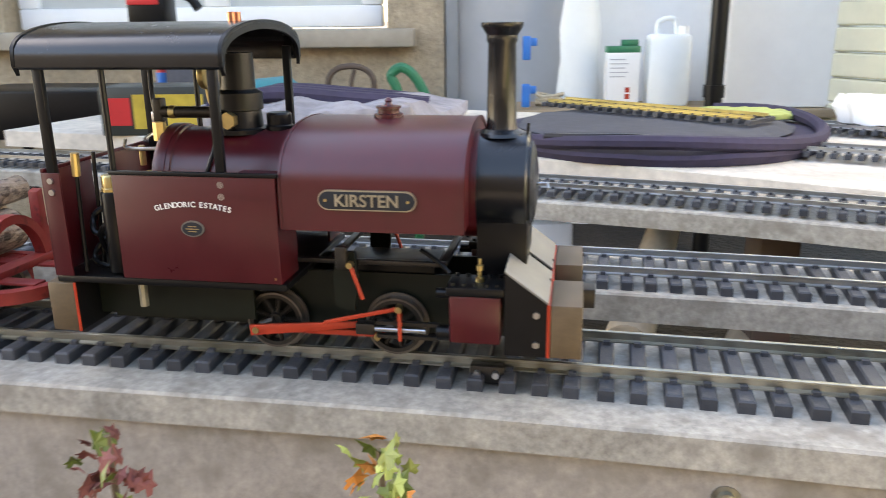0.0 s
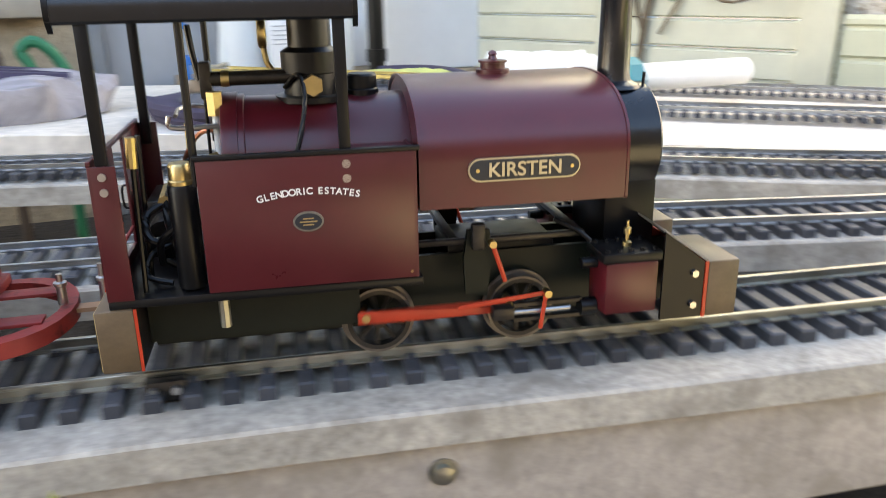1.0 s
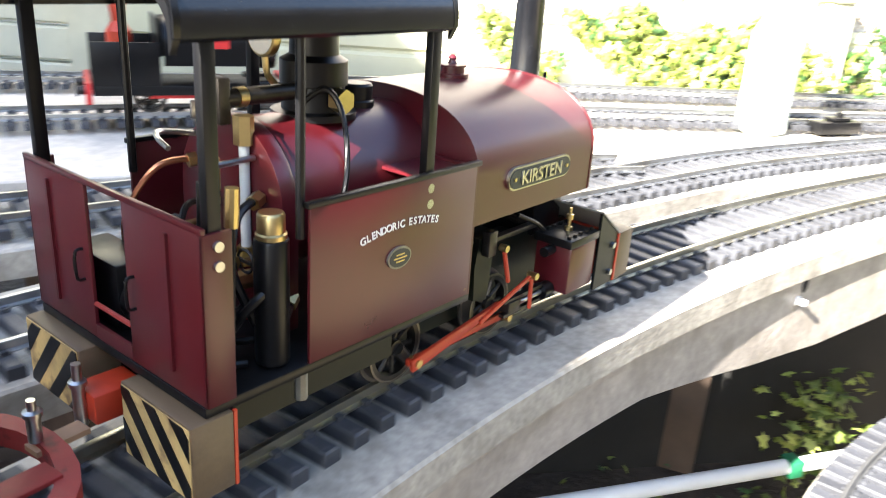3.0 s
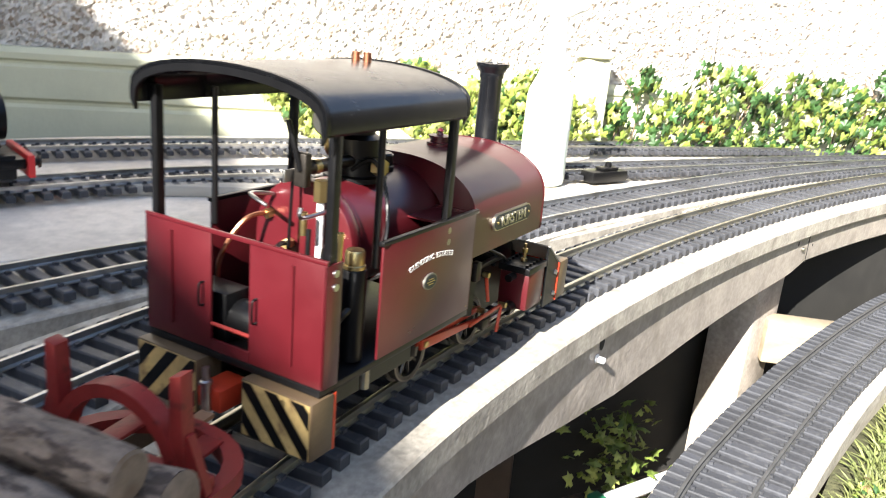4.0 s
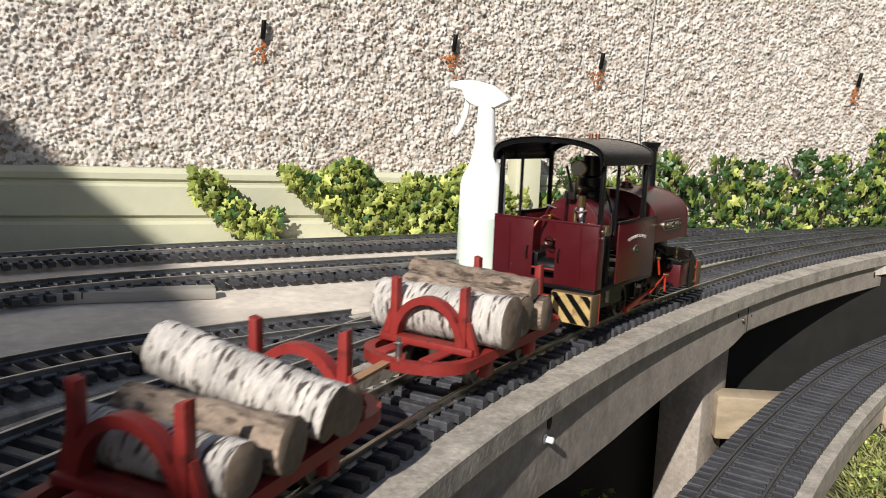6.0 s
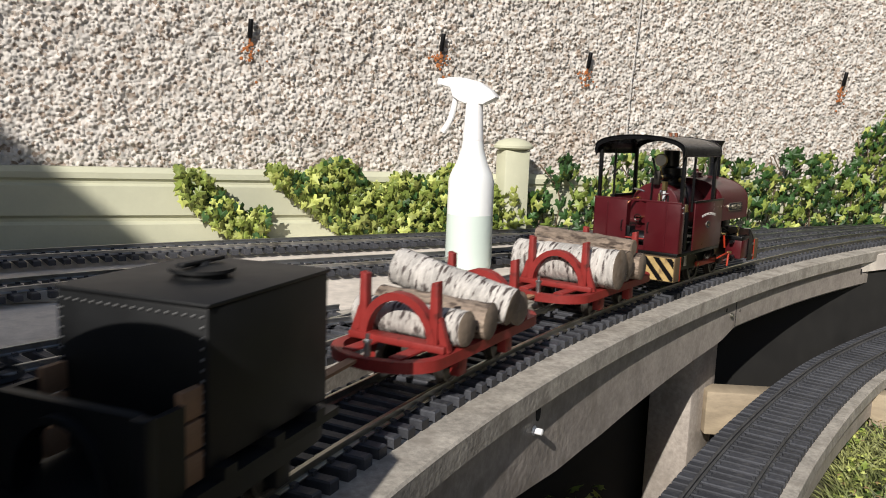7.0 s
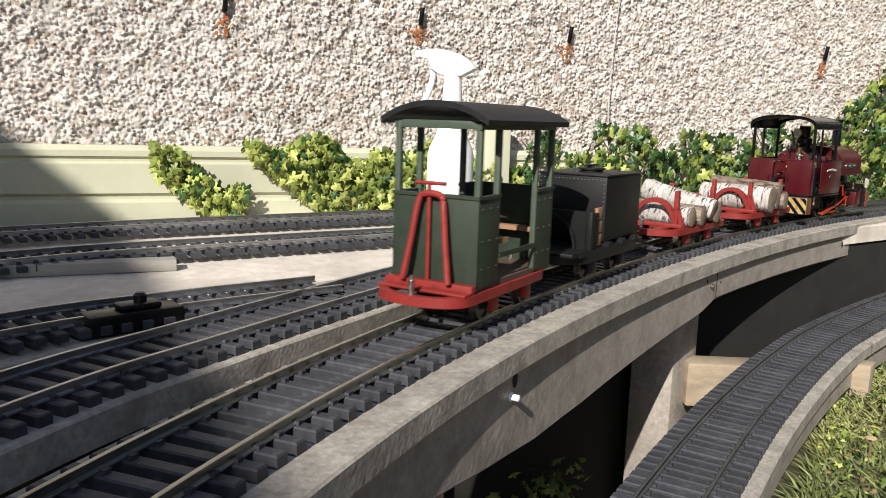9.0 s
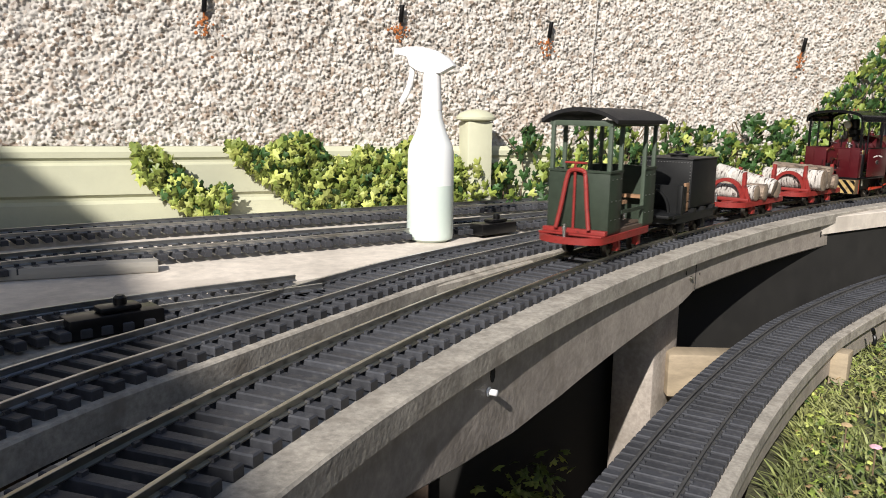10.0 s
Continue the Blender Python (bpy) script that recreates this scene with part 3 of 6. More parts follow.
# ---- house ----
HOUSE_M = Matrix.Translation((0.3, 1.9, 0)) @ Matrix.Rotation(radians(5.7), 4, "Z")   # local x along the house front, -y towards the line
house = thing("house", "tan roughcast house wall with a white window", "house", HOUSE_M)
part("wall", box(-4.0, -0.54, 0.0, 0.25, GROUND_Z, 0.10), ROUGHCAST_TAN, house)
part("wall", box(-0.70, -0.54, 0.0, 0.25, 0.10, 1.95), ROUGHCAST_TAN, house)
part("wall", box(-4.0, -1.82, 0.0, 0.25, 0.10, 1.95), ROUGHCAST_TAN, house)
part("wall", box(-1.82, -0.70, 0.0, 0.25, 1.2, 1.95), ROUGHCAST_TAN, house)
win = part("window", box(-1.80, -0.72, 0.05, 0.10, 0.155, 0.215, 0.006), WHITE_PAINT, house, "white framed window")
for x0, x1 in ((-1.80, -1.74), (-1.24, -1.17), (-0.78, -0.72)):
    part("window_frame", box(x0, x1, 0.05, 0.10, 0.215, 1.19, 0.006), WHITE_PAINT, win)
for x0, x1 in ((-1.74, -1.24), (-1.17, -0.78)):
    part("pane", box(x0, x1, 0.07, 0.078, 0.215, 1.19), WINDOW_DARK, win)
part("window_sill", box(-1.92, -0.62, -0.06, 0.09, 0.10, 0.15, 0.006), nmat("stone_sill", (0.33, 0.29, 0.23), 0.85, 0, 0.2, 20, bump=0.001), house, "stone window sill")
part("door_frame", box(-0.535, -0.50, -0.01, 0.2, GROUND_Z, 1.9, 0.004), nmat("grey_frame", (0.25, 0.26, 0.27), 0.5, 0, 0.1, 20), house)
part("door", box(-0.50, -0.17, 0.03, 0.08, GROUND_Z, 1.9, 0.004), GREY_DOOR, house, "grey painted door")
part("wall", box(-0.17, 0.9, 0.02, 0.25, GROUND_Z, 1.95), WHITE_PAINT, house, "white painted wall")
# unseen slab added as a roof, its edge set by the yard's shadow line
edge_d = Vector((0.80, 0.60, 0)).normalized()
shade_edge_p = Vector((1.580, 0.501, -0.022)) + TO_SUN * (1.98 / TO_SUN.z)
side = Vector((-edge_d.y, edge_d.x, 0))
c0, c1 = shade_edge_p - edge_d * 4.2, shade_edge_p + edge_d * 2.0
rb = bmesh.new()
quad = [c0, c1, c1 + side * 3.5, c0 + side * 3.5]
lowv = [rb.verts.new(HOUSE_M.inverted() @ (p - Vector((0, 0, 0.06)))) for p in quad]
upv = [rb.verts.new(HOUSE_M.inverted() @ p) for p in quad]
rb.faces.new(lowv[::-1])
rb.faces.new(upv)
for i in range(4):
    rb.faces.new((lowv[i], lowv[(i + 1) % 4], upv[(i + 1) % 4], upv[i]))
part("roof", rb, nmat("slate", (0.1, 0.1, 0.11), 0.7, 0, 0.2, 20), house, "unseen roof slab added to shade the yard")

# ---- the train ----
SEGL = 0.283


def wheel(parent, x, y, r, name="wheel", width=0.005, spokes=True, mat=None):
    """A flanged spoked wheel, its axle along y, turning about its own origin."""
    out = 1 if y > 0 else -1
    tyre = lathe([(r * 0.80, -width / 2), (r * 0.99, -width / 2), (r * 0.99, width / 2), (r * 0.80, width / 2)], 32, hollow=True)
    arms = []
    if spokes:
        for i in range(9):
            a = 2 * math.pi * i / 9
            arms.append(((0.2 * r * math.cos(a), 0, 0.2 * r * math.sin(a)), (0.84 * r * math.cos(a), 0, 0.84 * r * math.sin(a))))
    else:
        rod((0, 0, -0.0012), (0, 0, 0.0012), 0.83 * r, seg=24, bm=tyre)
    hub = rod((0, -width * 0.6, 0), (0, width * 0.6, 0), 0.24 * r, seg=16)
    rim = lathe([(r * 0.93, -width / 2 - 0.0002), (r, -width / 2 - 0.0002), (r, width / 2), (r + 0.0016, width / 2), (r + 0.0016, width / 2 + 0.0012), (r * 0.93, width / 2 + 0.0012)], 32, hollow=True)
    bmesh.ops.transform(rim, matrix=Matrix.Rotation(radians(90 if out > 0 else -90), 4, "X"), verts=rim.verts)
    bmesh.ops.transform(tyre, matrix=Matrix.Rotation(radians(90 if out > 0 else -90), 4, "X"), verts=tyre.verts)
    w = part(name, tyre, mat or DARK_STEEL, parent)
    part("tyre", rim, TYRE, w, "worn steel tyre")
    part("hub", hub, mat or DARK_STEEL, w)
    for p0, p1 in arms:
        part("spoke", rod(p0, p1, 0.0011, seg=6), mat or DARK_STEEL, w)
    w.location = (x, y, r)
    return w


def arch(half, z_low, z_side, z_top, n=24, power=2.3):
    """Profile of a saddle tank or roof, from right to left."""
    pts = [(-half, z_low)]
    for i in range(n + 1):
        a = math.pi * (1 - i / n)
        c, s_ = math.cos(a), math.sin(a)
        pts.append((half * math.copysign(abs(c) ** (2 / power), c), z_side + (z_top - z_side) * abs(s_) ** (2 / power)))
    pts.append((half, z_low))
    return pts


def make_loco():
    t = thing("steam_locomotive", "maroon model saddle-tank steam locomotive with black canopy roof, on the track", "locomotive")
    W = 0.0533
    # frames and footplate
    fr = box(0.016, 0.267, -0.019, -0.0165, 0.010, 0.043)
    box(0.016, 0.267, 0.0165, 0.019, 0.010, 0.043, bm=fr)
    box(0.02, 0.262, -0.0165, 0.0165, 0.022, 0.03, bm=fr)
    part("frame", fr, GREEN_BLACK, t)
    part("footplate", box(0.006, 0.1345, -0.052, 0.052, 0.0415, 0.0452, 0.0005), BLACK, t)
    for y0, y1 in ((-0.0335, -0.0315), (0.0315, 0.0335)):
        part("valance", box(0.0168, 0.108, y0, y1, 0.018, 0.0415), GREEN_BLACK, t)
    # open running plate under the tank
    for y0, y1 in ((-0.034, -0.030), (0.030, 0.034)):
        part("running_plate", box(0.1345, 0.214, y0, y1, 0.052, 0.0545, 0.0004), DARK_STEEL, t)
    for x in (0.150, 0.210):
        part("cross_plate", box(x, x + 0.004, -0.030, 0.030, 0.052, 0.0545, 0.0004), DARK_STEEL, t)
    part("ash_pan", box(0.152, 0.205, -0.0165, 0.0165, 0.026, 0.047, 0.001), BLACK, t)
    # beams
    for y0, y1 in ((-W, -0.0135), (0.0135, W)):
        b = part("buffer_beam", box(0.0, 0.0152, y0, y1, 0.0139, 0.0414, 0.0008), BEAM_WOOD, t, "wooden rear beam with black and yellow stripes")
        for i in range(4):
            c = y0 - 0.018 + i * 0.0150
            lo_y, hi_y = y0 + 0.0012, y1 - 0.0012
            zl, zh, sl = 0.0150, 0.0403, 0.022
            za_, zb_ = (zl, zh) if y0 < 0 else (zh, zl)
            quad_ = [(c, za_), (c + 0.0070, za_), (c + 0.0070 + sl, zb_), (c + sl, zb_)]
            # cut the slanted band at the beam's ends
            poly = quad_
            for limit, keep in ((lo_y, 1), (hi_y, -1)):
                out = []
                for (ya, za), (yb, zb) in zip(poly, poly[1:] + poly[:1]):
                    ina, inb = keep * (ya - limit) >= 0, keep * (yb - limit) >= 0
                    if ina:
                        out.append((ya, za))
                    if ina != inb:
                        f = (limit - ya) / (yb - ya)
                        out.append((limit, za + f * (zb - za)))
                poly = out
                if len(poly) < 3:
                    break
            if len(poly) >= 3:
                part("stripe", prism(poly, "x", -0.0006, 0.0004), BLACK, b)
        part("face_panel", box(-0.0003, 0.0003, y0 + 0.001, y1 - 0.001, 0.0147, 0.0406), YELLOW, b)
        part("beam_backing", box(0.0152, 0.0161, y0 + 0.0012, y1 - 0.0012, 0.0139, 0.0414), BLACK, t)
        part("beam_edge", box(0.0152, 0.0164, y0 if y0 < 0 else y1 - 0.001, y0 + 0.001 if y0 < 0 else y1, 0.0139, 0.0414), ORANGE, t, "orange-red edge strip")
    for y0, y1 in ((-W, -0.0135), (0.0135, W)):
        part("front_beam", box(0.2678, 0.2832, y0, y1, 0.0139, 0.0414, 0.0008), BEAM_WOOD, t, "varnished wooden front beam half")
    part("beam_backing", box(0.2662, 0.2677, -W, W, 0.0139, 0.0414), ORANGE, t, "orange-red beam backing")
    part("front_coupler", box(0.268, 0.290, -0.007, 0.007, 0.0235, 0.0345, 0.001), DARK_STEEL, t)
    for y in (-W + 0.006, W - 0.006):
        for z in (0.0205, 0.036):
            part("bolt", rod((0.2610, y * 1.115, z), (0.2610, y * 1.145, z), 0.0018, seg=6), STEEL, t)
    # front gussets
    for s_ in (-1, 1):
        y0, y1 = sorted((s_ * 0.0526, s_ * 0.051))
        part("gusset", prism([(0.2455, 0.0139), (0.266, 0.0139), (0.266, 0.0412), (0.2455, 0.0567)], "y", y0, y1), BLACK, t)
        y0, y1 = sorted((s_ * 0.0532, s_ * 0.003))
        part("gusset_top", prism([(0.2455, 0.0568), (0.2668, 0.0414), (0.2668, 0.0424), (0.2455, 0.0578)], "y", y0, y1), nmat("grey_plate", (0.24, 0.23, 0.205), 0.45, 0.3, 0.2, 60), t, "grey sloping plate")
    part("smokebox_saddle", box(0.228, 0.254, -0.022, 0.022, 0.04, 0.074, 0.001), BLACK, t)
    # cab sides with beading and returns
    for s_ in (-1, 1):
        y0, y1 = sorted((s_ * W, s_ * (W - 0.0014)))
        c = part("cab_side", box(0.0457, 0.1325, y0, y1, 0.0458, 0.1005, 0.0003), MAROON, t, "maroon cab side panel")
        y0, y1 = sorted((s_ * (W + 0.0006), s_ * (W - 0.0022)))
        part("beading", box(0.0445, 0.134, y0, y1, 0.1005, 0.1026, 0.0004), BLACK, c)
        y0, y1 = sorted((s_ * W, s_ * 0.028))
        part("front_return", box(0.1312, 0.1325, y0, y1, 0.0458, 0.1005), MAROON, c)
        part("shelf", box(0.105, 0.1325, *sorted((s_ * (W - 0.0016), s_ * 0.027)), 0.098, 0.0992), MAROON, c)
        for z in (0.0965, 0.0905):
            part("rivet", lathe([(0.0018, 0), (0.0017, 0.0006), (0.001, 0.0012), (0.0001, 0.0014)], 12, Matrix.Translation((0.104, s_ * W, z)) @ Matrix.Rotation(radians(90 * -s_ * -1), 4, "X")), STEEL, c)
        part("rivet", lathe([(0.0007, 0), (0.0005, 0.0005)], 8, Matrix.Translation((0.1295, s_ * W, 0.0485)) @ Matrix.Rotation(radians(90 * s_), 4, "X")), BRASS, c)
    # rear panel with an opening and two doors
    y_o = 0.0115
    for s_ in (-1, 1):
        y0, y1 = sorted((s_ * W, s_ * y_o))
        r = part("rear_panel", box(0.0062, 0.0076, y0, y1, 0.0454, 0.1005, 0.0003), MAROON, t, "maroon rear cab panel")
        y0, y1 = sorted((s_ * W, s_ * (W - 0.0014)))
        part("corner_return", box(0.0062, 0.0165, y0, y1, 0.0454, 0.1005, 0.0003), MAROON, r)
        y0, y1 = sorted((s_ * 0.020, s_ * 0.036))
        part("door_edge", box(0.0052, 0.0062, s_ * 0.036 - 0.0007, s_ * 0.036 + 0.0007, 0.052, 0.097), MAROON, r)
        part("door_handle", tube([(0.0062, s_ * 0.016, 0.066), (0.0035, s_ * 0.016, 0.067), (0.0035, s_ * 0.016, 0.076), (0.0062, s_ * 0.016, 0.077)], 0.0006, 6), BLACK, r)
        for z in (0.0965, 0.0905):
            part("rivet", rod((0.0115, s_ * W, z), (0.0115, s_ * (W + 0.001), z), 0.0016, seg=12), STEEL, r)
    part("rear_rail", box(0.0060, 0.0078, -W, W, 0.1005, 0.1026, 0.0004), MAROON, t)
    part("rear_sill", box(0.0062, 0.0076, -y_o, y_o, 0.0454, 0.0505), MAROON, t)
    part("rear_bar", rod((0.007, -y_o, 0.058), (0.007, y_o, 0.058), 0.0009, seg=8), RED_PAINT, t)
    # canopy
    for x in (0.0115, 0.104):
        for s_ in (-1, 1):
            part("canopy_post", box(x - 0.0023, x + 0.0023, s_ * (W - 0.0028) - 0.0018, s_ * (W - 0.0028) + 0.0018, 0.09, 0.160, 0.0004), BLACK, t)
    for s_ in (-1, 1):
        part("canopy_post", rod((0.045, s_ * (W - 0.004), 0.09), (0.045, s_ * (W - 0.004), 0.158), 0.0016, seg=10), BLACK, t)
    H = W + 0.001
    n = 18
    out_p = [(-H, 0.1535)] + [(H * -math.cos(math.pi * i / n), 0.158 + 0.0165 * math.sin(math.pi * i / n) ** 0.75) for i in range(n + 1)] + [(H, 0.1535)]
    in_p = [(y * 0.978, z - 0.0012) for y, z in out_p]
    roof = part("canopy_roof", arch_shell(out_p, in_p, 0.0005, 0.1115), SMOKEBOX, t, "satin black arched canopy roof", smooth=False)
    rim_o = [(y * 1.004, z + 0.0006) for y, z in out_p]
    rim_i = [(y * 0.955, z - 0.0042) for y, z in out_p]
    for x in (0.0005, 0.1095):
        part("end_rib", arch_shell(rim_o, rim_i, x, x + 0.002), BLACK, roof)
    for y in (-0.003, 0.004):
        part("valve_outlet", rod((0.095, y, 0.172), (0.095, y, 0.179), 0.0021, seg=12), COPPER, roof, "copper safety valve pipe")
    # boiler, tank, smokebox
    part("boiler", lathe([(0.0285, 0.060), (0.0295, 0.0605), (0.0295, 0.0635), (0.0285, 0.064), (0.0285, 0.228)], 40, Matrix.Translation((0, 0, 0.0895)) @ Matrix.Rotation(radians(90), 4, "Y")), MAROON, t, "maroon boiler barrel", smooth=False)
    part("backhead", prism([(-0.03, 0.0455), (-0.03, 0.09)] + [(-0.03 * math.cos(math.pi * i / 16), 0.09 + 0.030 * math.sin(math.pi * i / 16)) for i in range(1, 16)] + [(0.03, 0.09), (0.03, 0.0455)], "x", 0.054, 0.061, 0.0006), MAROON, t, "maroon boiler backhead")
    T_o = arch(0.0520, 0.0745, 0.094, 0.1245)
    T_i = [(y * 0.965, min(z, 0.1232) if z > 0.08 else z) for y, z in arch(0.0520, 0.0745, 0.094, 0.1232)]
    tank = part("saddle_tank", arch_shell(T_o, T_i, 0.134, 0.2255), MAROON, t, "glossy maroon saddle tank")
    for x in (0.1345, 0.2238):
        part("tank_end", arch_shell(T_i, [(y * 0.62, 0.0745 + (z - 0.0745) * 0.80) for y, z in T_i], x, x + 0.0012), MAROON, tank)
    for x in (0.1336, 0.2246):
        part("tank_edge", arch_shell([(y * 1.008, z + 0.0004) for y, z in T_o], [(y * 0.985, z - 0.0006) for y, z in T_o], x, x + 0.0012), MAROON, tank)
    part("filler_cap", lathe([(0.0078, 0.1238), (0.0078, 0.1262), (0.0058, 0.1264), (0.0058, 0.1290), (0.0068, 0.1292), (0.0068, 0.1302), (0.0022, 0.1306), (0.0016, 0.1322), (0.0022, 0.1330), (0.0014, 0.1342), (0.0003, 0.1348)], 24, Matrix.Translation((0.178, 0, 0))), MAROON, tank, "maroon filler cap with a small knob")
    part("smokebox", lathe([(0.0275, 0.2255), (0.0275, 0.2525), (0.0268, 0.2535)], 40, Matrix.Translation((0, 0, 0.090)) @ Matrix.Rotation(radians(90), 4, "Y")), SMOKEBOX, t, "satin black smokebox")
    door = part("smokebox_door", lathe([(0.0225, 0.2535), (0.0225, 0.2548), (0.018, 0.2565), (0.008, 0.258), (0.0005, 0.2584)], 32, Matrix.Translation((0, 0, 0.090)) @ Matrix.Rotation(radians(90), 4, "Y")), SMOKEBOX, t)
    part("dart", tube([(0.258, 0, 0.09), (0.2625, 0, 0.09), (0.2632, -0.004, 0.088)], 0.0008, 6), STEEL, door)
    part("lamp_iron", tube([(0.2520, -0.004, 0.115), (0.2525, -0.004, 0.1225)], 0.0008, 6), BLACK, t)
    part("chimney", lathe([(0.0135, 0.1155), (0.0125, 0.1172), (0.0085, 0.1190), (0.0078, 0.122), (0.0072, 0.162), (0.0080, 0.1635), (0.0080, 0.166), (0.0102, 0.1695), (0.0108, 0.1705), (0.0108, 0.1722), (0.0075, 0.1724), (0.0066, 0.1700), (0.0062, 0.150)], 32, Matrix.Translation((0.2382, 0, 0))), SMOKEBOX, t, "tall gloss black chimney", smooth=False)
    # turret, gauge and fittings
    part("turret", lathe([(0.0165, 0.1155), (0.0165, 0.118), (0.0125, 0.1185), (0.0118, 0.1275), (0.0130, 0.128), (0.0130, 0.137), (0.0095, 0.139), (0.0092, 0.158)], 28, Matrix.Translation((0.094, 0, 0))), BLACK, t, "black steam turret on the boiler")
    part("hex_plug", rod((0.094, -0.0125, 0.1235), (0.094, -0.018, 0.1235), 0.0046, seg=6), BRASS, t)
    part("boiler_filler", lathe([(0.0075, 0.1165), (0.0075, 0.1195), (0.0068, 0.120), (0.0068, 0.1255), (0.006, 0.1265)], 20, Matrix.Translation((0.1165, 0, 0))), BLACK, t)
    g = part("pressure_gauge", rod((0.072, 0.004, 0.146), (0.0755, 0.004, 0.146), 0.0078, seg=28, bevel=0.0006), BRASS, t, "brass pressure gauge")
    part("dial", rod((0.0717, 0.004, 0.146), (0.072, 0.004, 0.146), 0.0068, seg=24), WHITE_LETTER, g)
    part("gauge_stem", tube([(0.074, 0.004, 0.139), (0.075, 0.004, 0.132), (0.078, 0.003, 0.128)], 0.0013, 8), BRASS, t)
    part("manifold", rod((0.050, -0.004, 0.1265), (0.088, -0.004, 0.1265), 0.0032, seg=14), DARK_STEEL, t)
    part("manifold_ring", rod((0.055, -0.004, 0.1265), (0.0585, -0.004, 0.1265), 0.0036, seg=14), BRASS, t)
    part("valve_body", box(0.046, 0.051, -0.007, 0.000, 0.118, 0.134, 0.0008), DARK_STEEL, t)
    part("regulator_lever", tube([(0.046, -0.004, 0.126), (0.044, -0.002, 0.137), (0.0425, 0.001, 0.149)], 0.0014, 8), BLACK, t)
    part("regulator_crank", box(0.0405, 0.0485, 0.0005, 0.0020, 0.120, 0.126, 0.0005), STEEL, t)
    part("pull_rod", rod((0.047, 0.001, 0.125), (0.046, 0.003, 0.062), 0.0008, seg=8), BLACK, t)
    gl = part("water_gauge", rod((0.052, -0.012, 0.072), (0.052, -0.012, 0.118), 0.0019, seg=12), GLASS_TUBE, t, "glass water gauge in brass fittings")
    part("nut", rod((0.052, -0.012, 0.112), (0.052, -0.012, 0.122), 0.0036, seg=6), BRASS, gl)
    part("nut", rod((0.052, -0.012, 0.068), (0.052, -0.012, 0.075), 0.0034, seg=6), BRASS, gl)
    part("steam_pipe", tube([(0.082, -0.006, 0.122), (0.088, -0.014, 0.128), (0.09, -0.021, 0.118), (0.086, -0.0275, 0.10), (0.080, -0.03, 0.085)], 0.0011, 8), BLACK, t)
    part("injector_pipe", tube([(0.053, 0.018, 0.11), (0.04, 0.02, 0.112), (0.034, 0.012, 0.112), (0.033, 0.004, 0.11)], 0.001, 8), STEEL, t)
    part("whistle_valve", tube([(0.053, -0.016, 0.108), (0.034, -0.016, 0.108), (0.033, -0.016, 0.113)], 0.0011, 8), STEEL, t)
    part("whistle", rod((0.040, -0.012, 0.098), (0.040, -0.012, 0.109), 0.0018, seg=12), BRASS, t)
    k = part("lubricator", rod((0.0385, -0.0430, 0.046), (0.0385, -0.0430, 0.090), 0.0058, seg=20, bevel=0.001), BLACK, t, "black displacement lubricator with brass cap")
    part("lubricator_cap", lathe([(0.0052, 0.090), (0.0052, 0.0915), (0.0046, 0.092), (0.0046, 0.0975), (0.0040, 0.0985)], 14, Matrix.Translation((0.0385, -0.0430, 0))), BRASS, k)
    part("gas_valve", rod((0.030, -0.034, 0.080), (0.030, -0.018, 0.082), 0.0032, seg=8), BRASS, t)
    part("gas_jet", rod((0.036, -0.022, 0.068), (0.050, -0.020, 0.066), 0.0036, seg=8), BRASS, t)
    part("gas_hose", tube([(0.030, -0.032, 0.080), (0.022, -0.036, 0.075), (0.024, -0.040, 0.066), (0.034, -0.036, 0.066)], 0.0017, 8), BLACK, t)
    part("gas_hose", tube([(0.032, -0.03, 0.062), (0.022, -0.034, 0.058), (0.020, -0.038, 0.050), (0.030, -0.040, 0.047)], 0.0014, 8), BLACK, t)
    part("red_lead", tube([(0.030, -0.02, 0.060), (0.038, -0.026, 0.056), (0.046, -0.024, 0.054)], 0.0009, 6), RED_PLASTIC, t)
    part("gas_tank", rod((0.024, -0.008, 0.056), (0.024, 0.045, 0.056), 0.0095, seg=20, bevel=0.001), BLACK, t)
    for y in (-0.046, -0.030):
        part("reverser_lever", rod((0.020, y, 0.046), (0.022, y, 0.108), 0.0011, seg=8), BLACK, t)
    part("reverser_handle", rod((0.0215, -0.046, 0.098), (0.0222, -0.046, 0.110), 0.0022, seg=10), BRASS, t)
    part("servo", box(0.014, 0.030, 0.010, 0.044, 0.0455, 0.070, 0.001), BLACK, t)
    part("drain_cock", rod((0.050, -0.0440, 0.027), (0.050, -0.0440, 0.0415), 0.0024, seg=8), BRONZE_STUD, t)
    # plumbing over the footplate
    for i, pts in enumerate((((0.052, -0.020, 0.095), (0.038, -0.026, 0.092), (0.030, -0.034, 0.078), (0.034, -0.040, 0.060)),
                             ((0.052, 0.006, 0.088), (0.036, 0.000, 0.090), (0.028, -0.010, 0.078), (0.030, -0.018, 0.062)),
                             ((0.048, -0.034, 0.070), (0.038, -0.044, 0.074), (0.028, -0.042, 0.066), (0.026, -0.034, 0.054)),
                             ((0.056, 0.020, 0.100), (0.040, 0.024, 0.098), (0.030, 0.030, 0.080), (0.032, 0.034, 0.062)),
                             ((0.060, -0.028, 0.058), (0.046, -0.036, 0.052), (0.034, -0.030, 0.050), (0.026, -0.020, 0.050)))):
        part("copper_pipe" if i == 3 else "hose", tube(pts, 0.0012 if i % 2 else 0.0016, 8), COPPER if i == 3 else BLACK, t)
        a, b_ = Vector(pts[0]), Vector(pts[1])
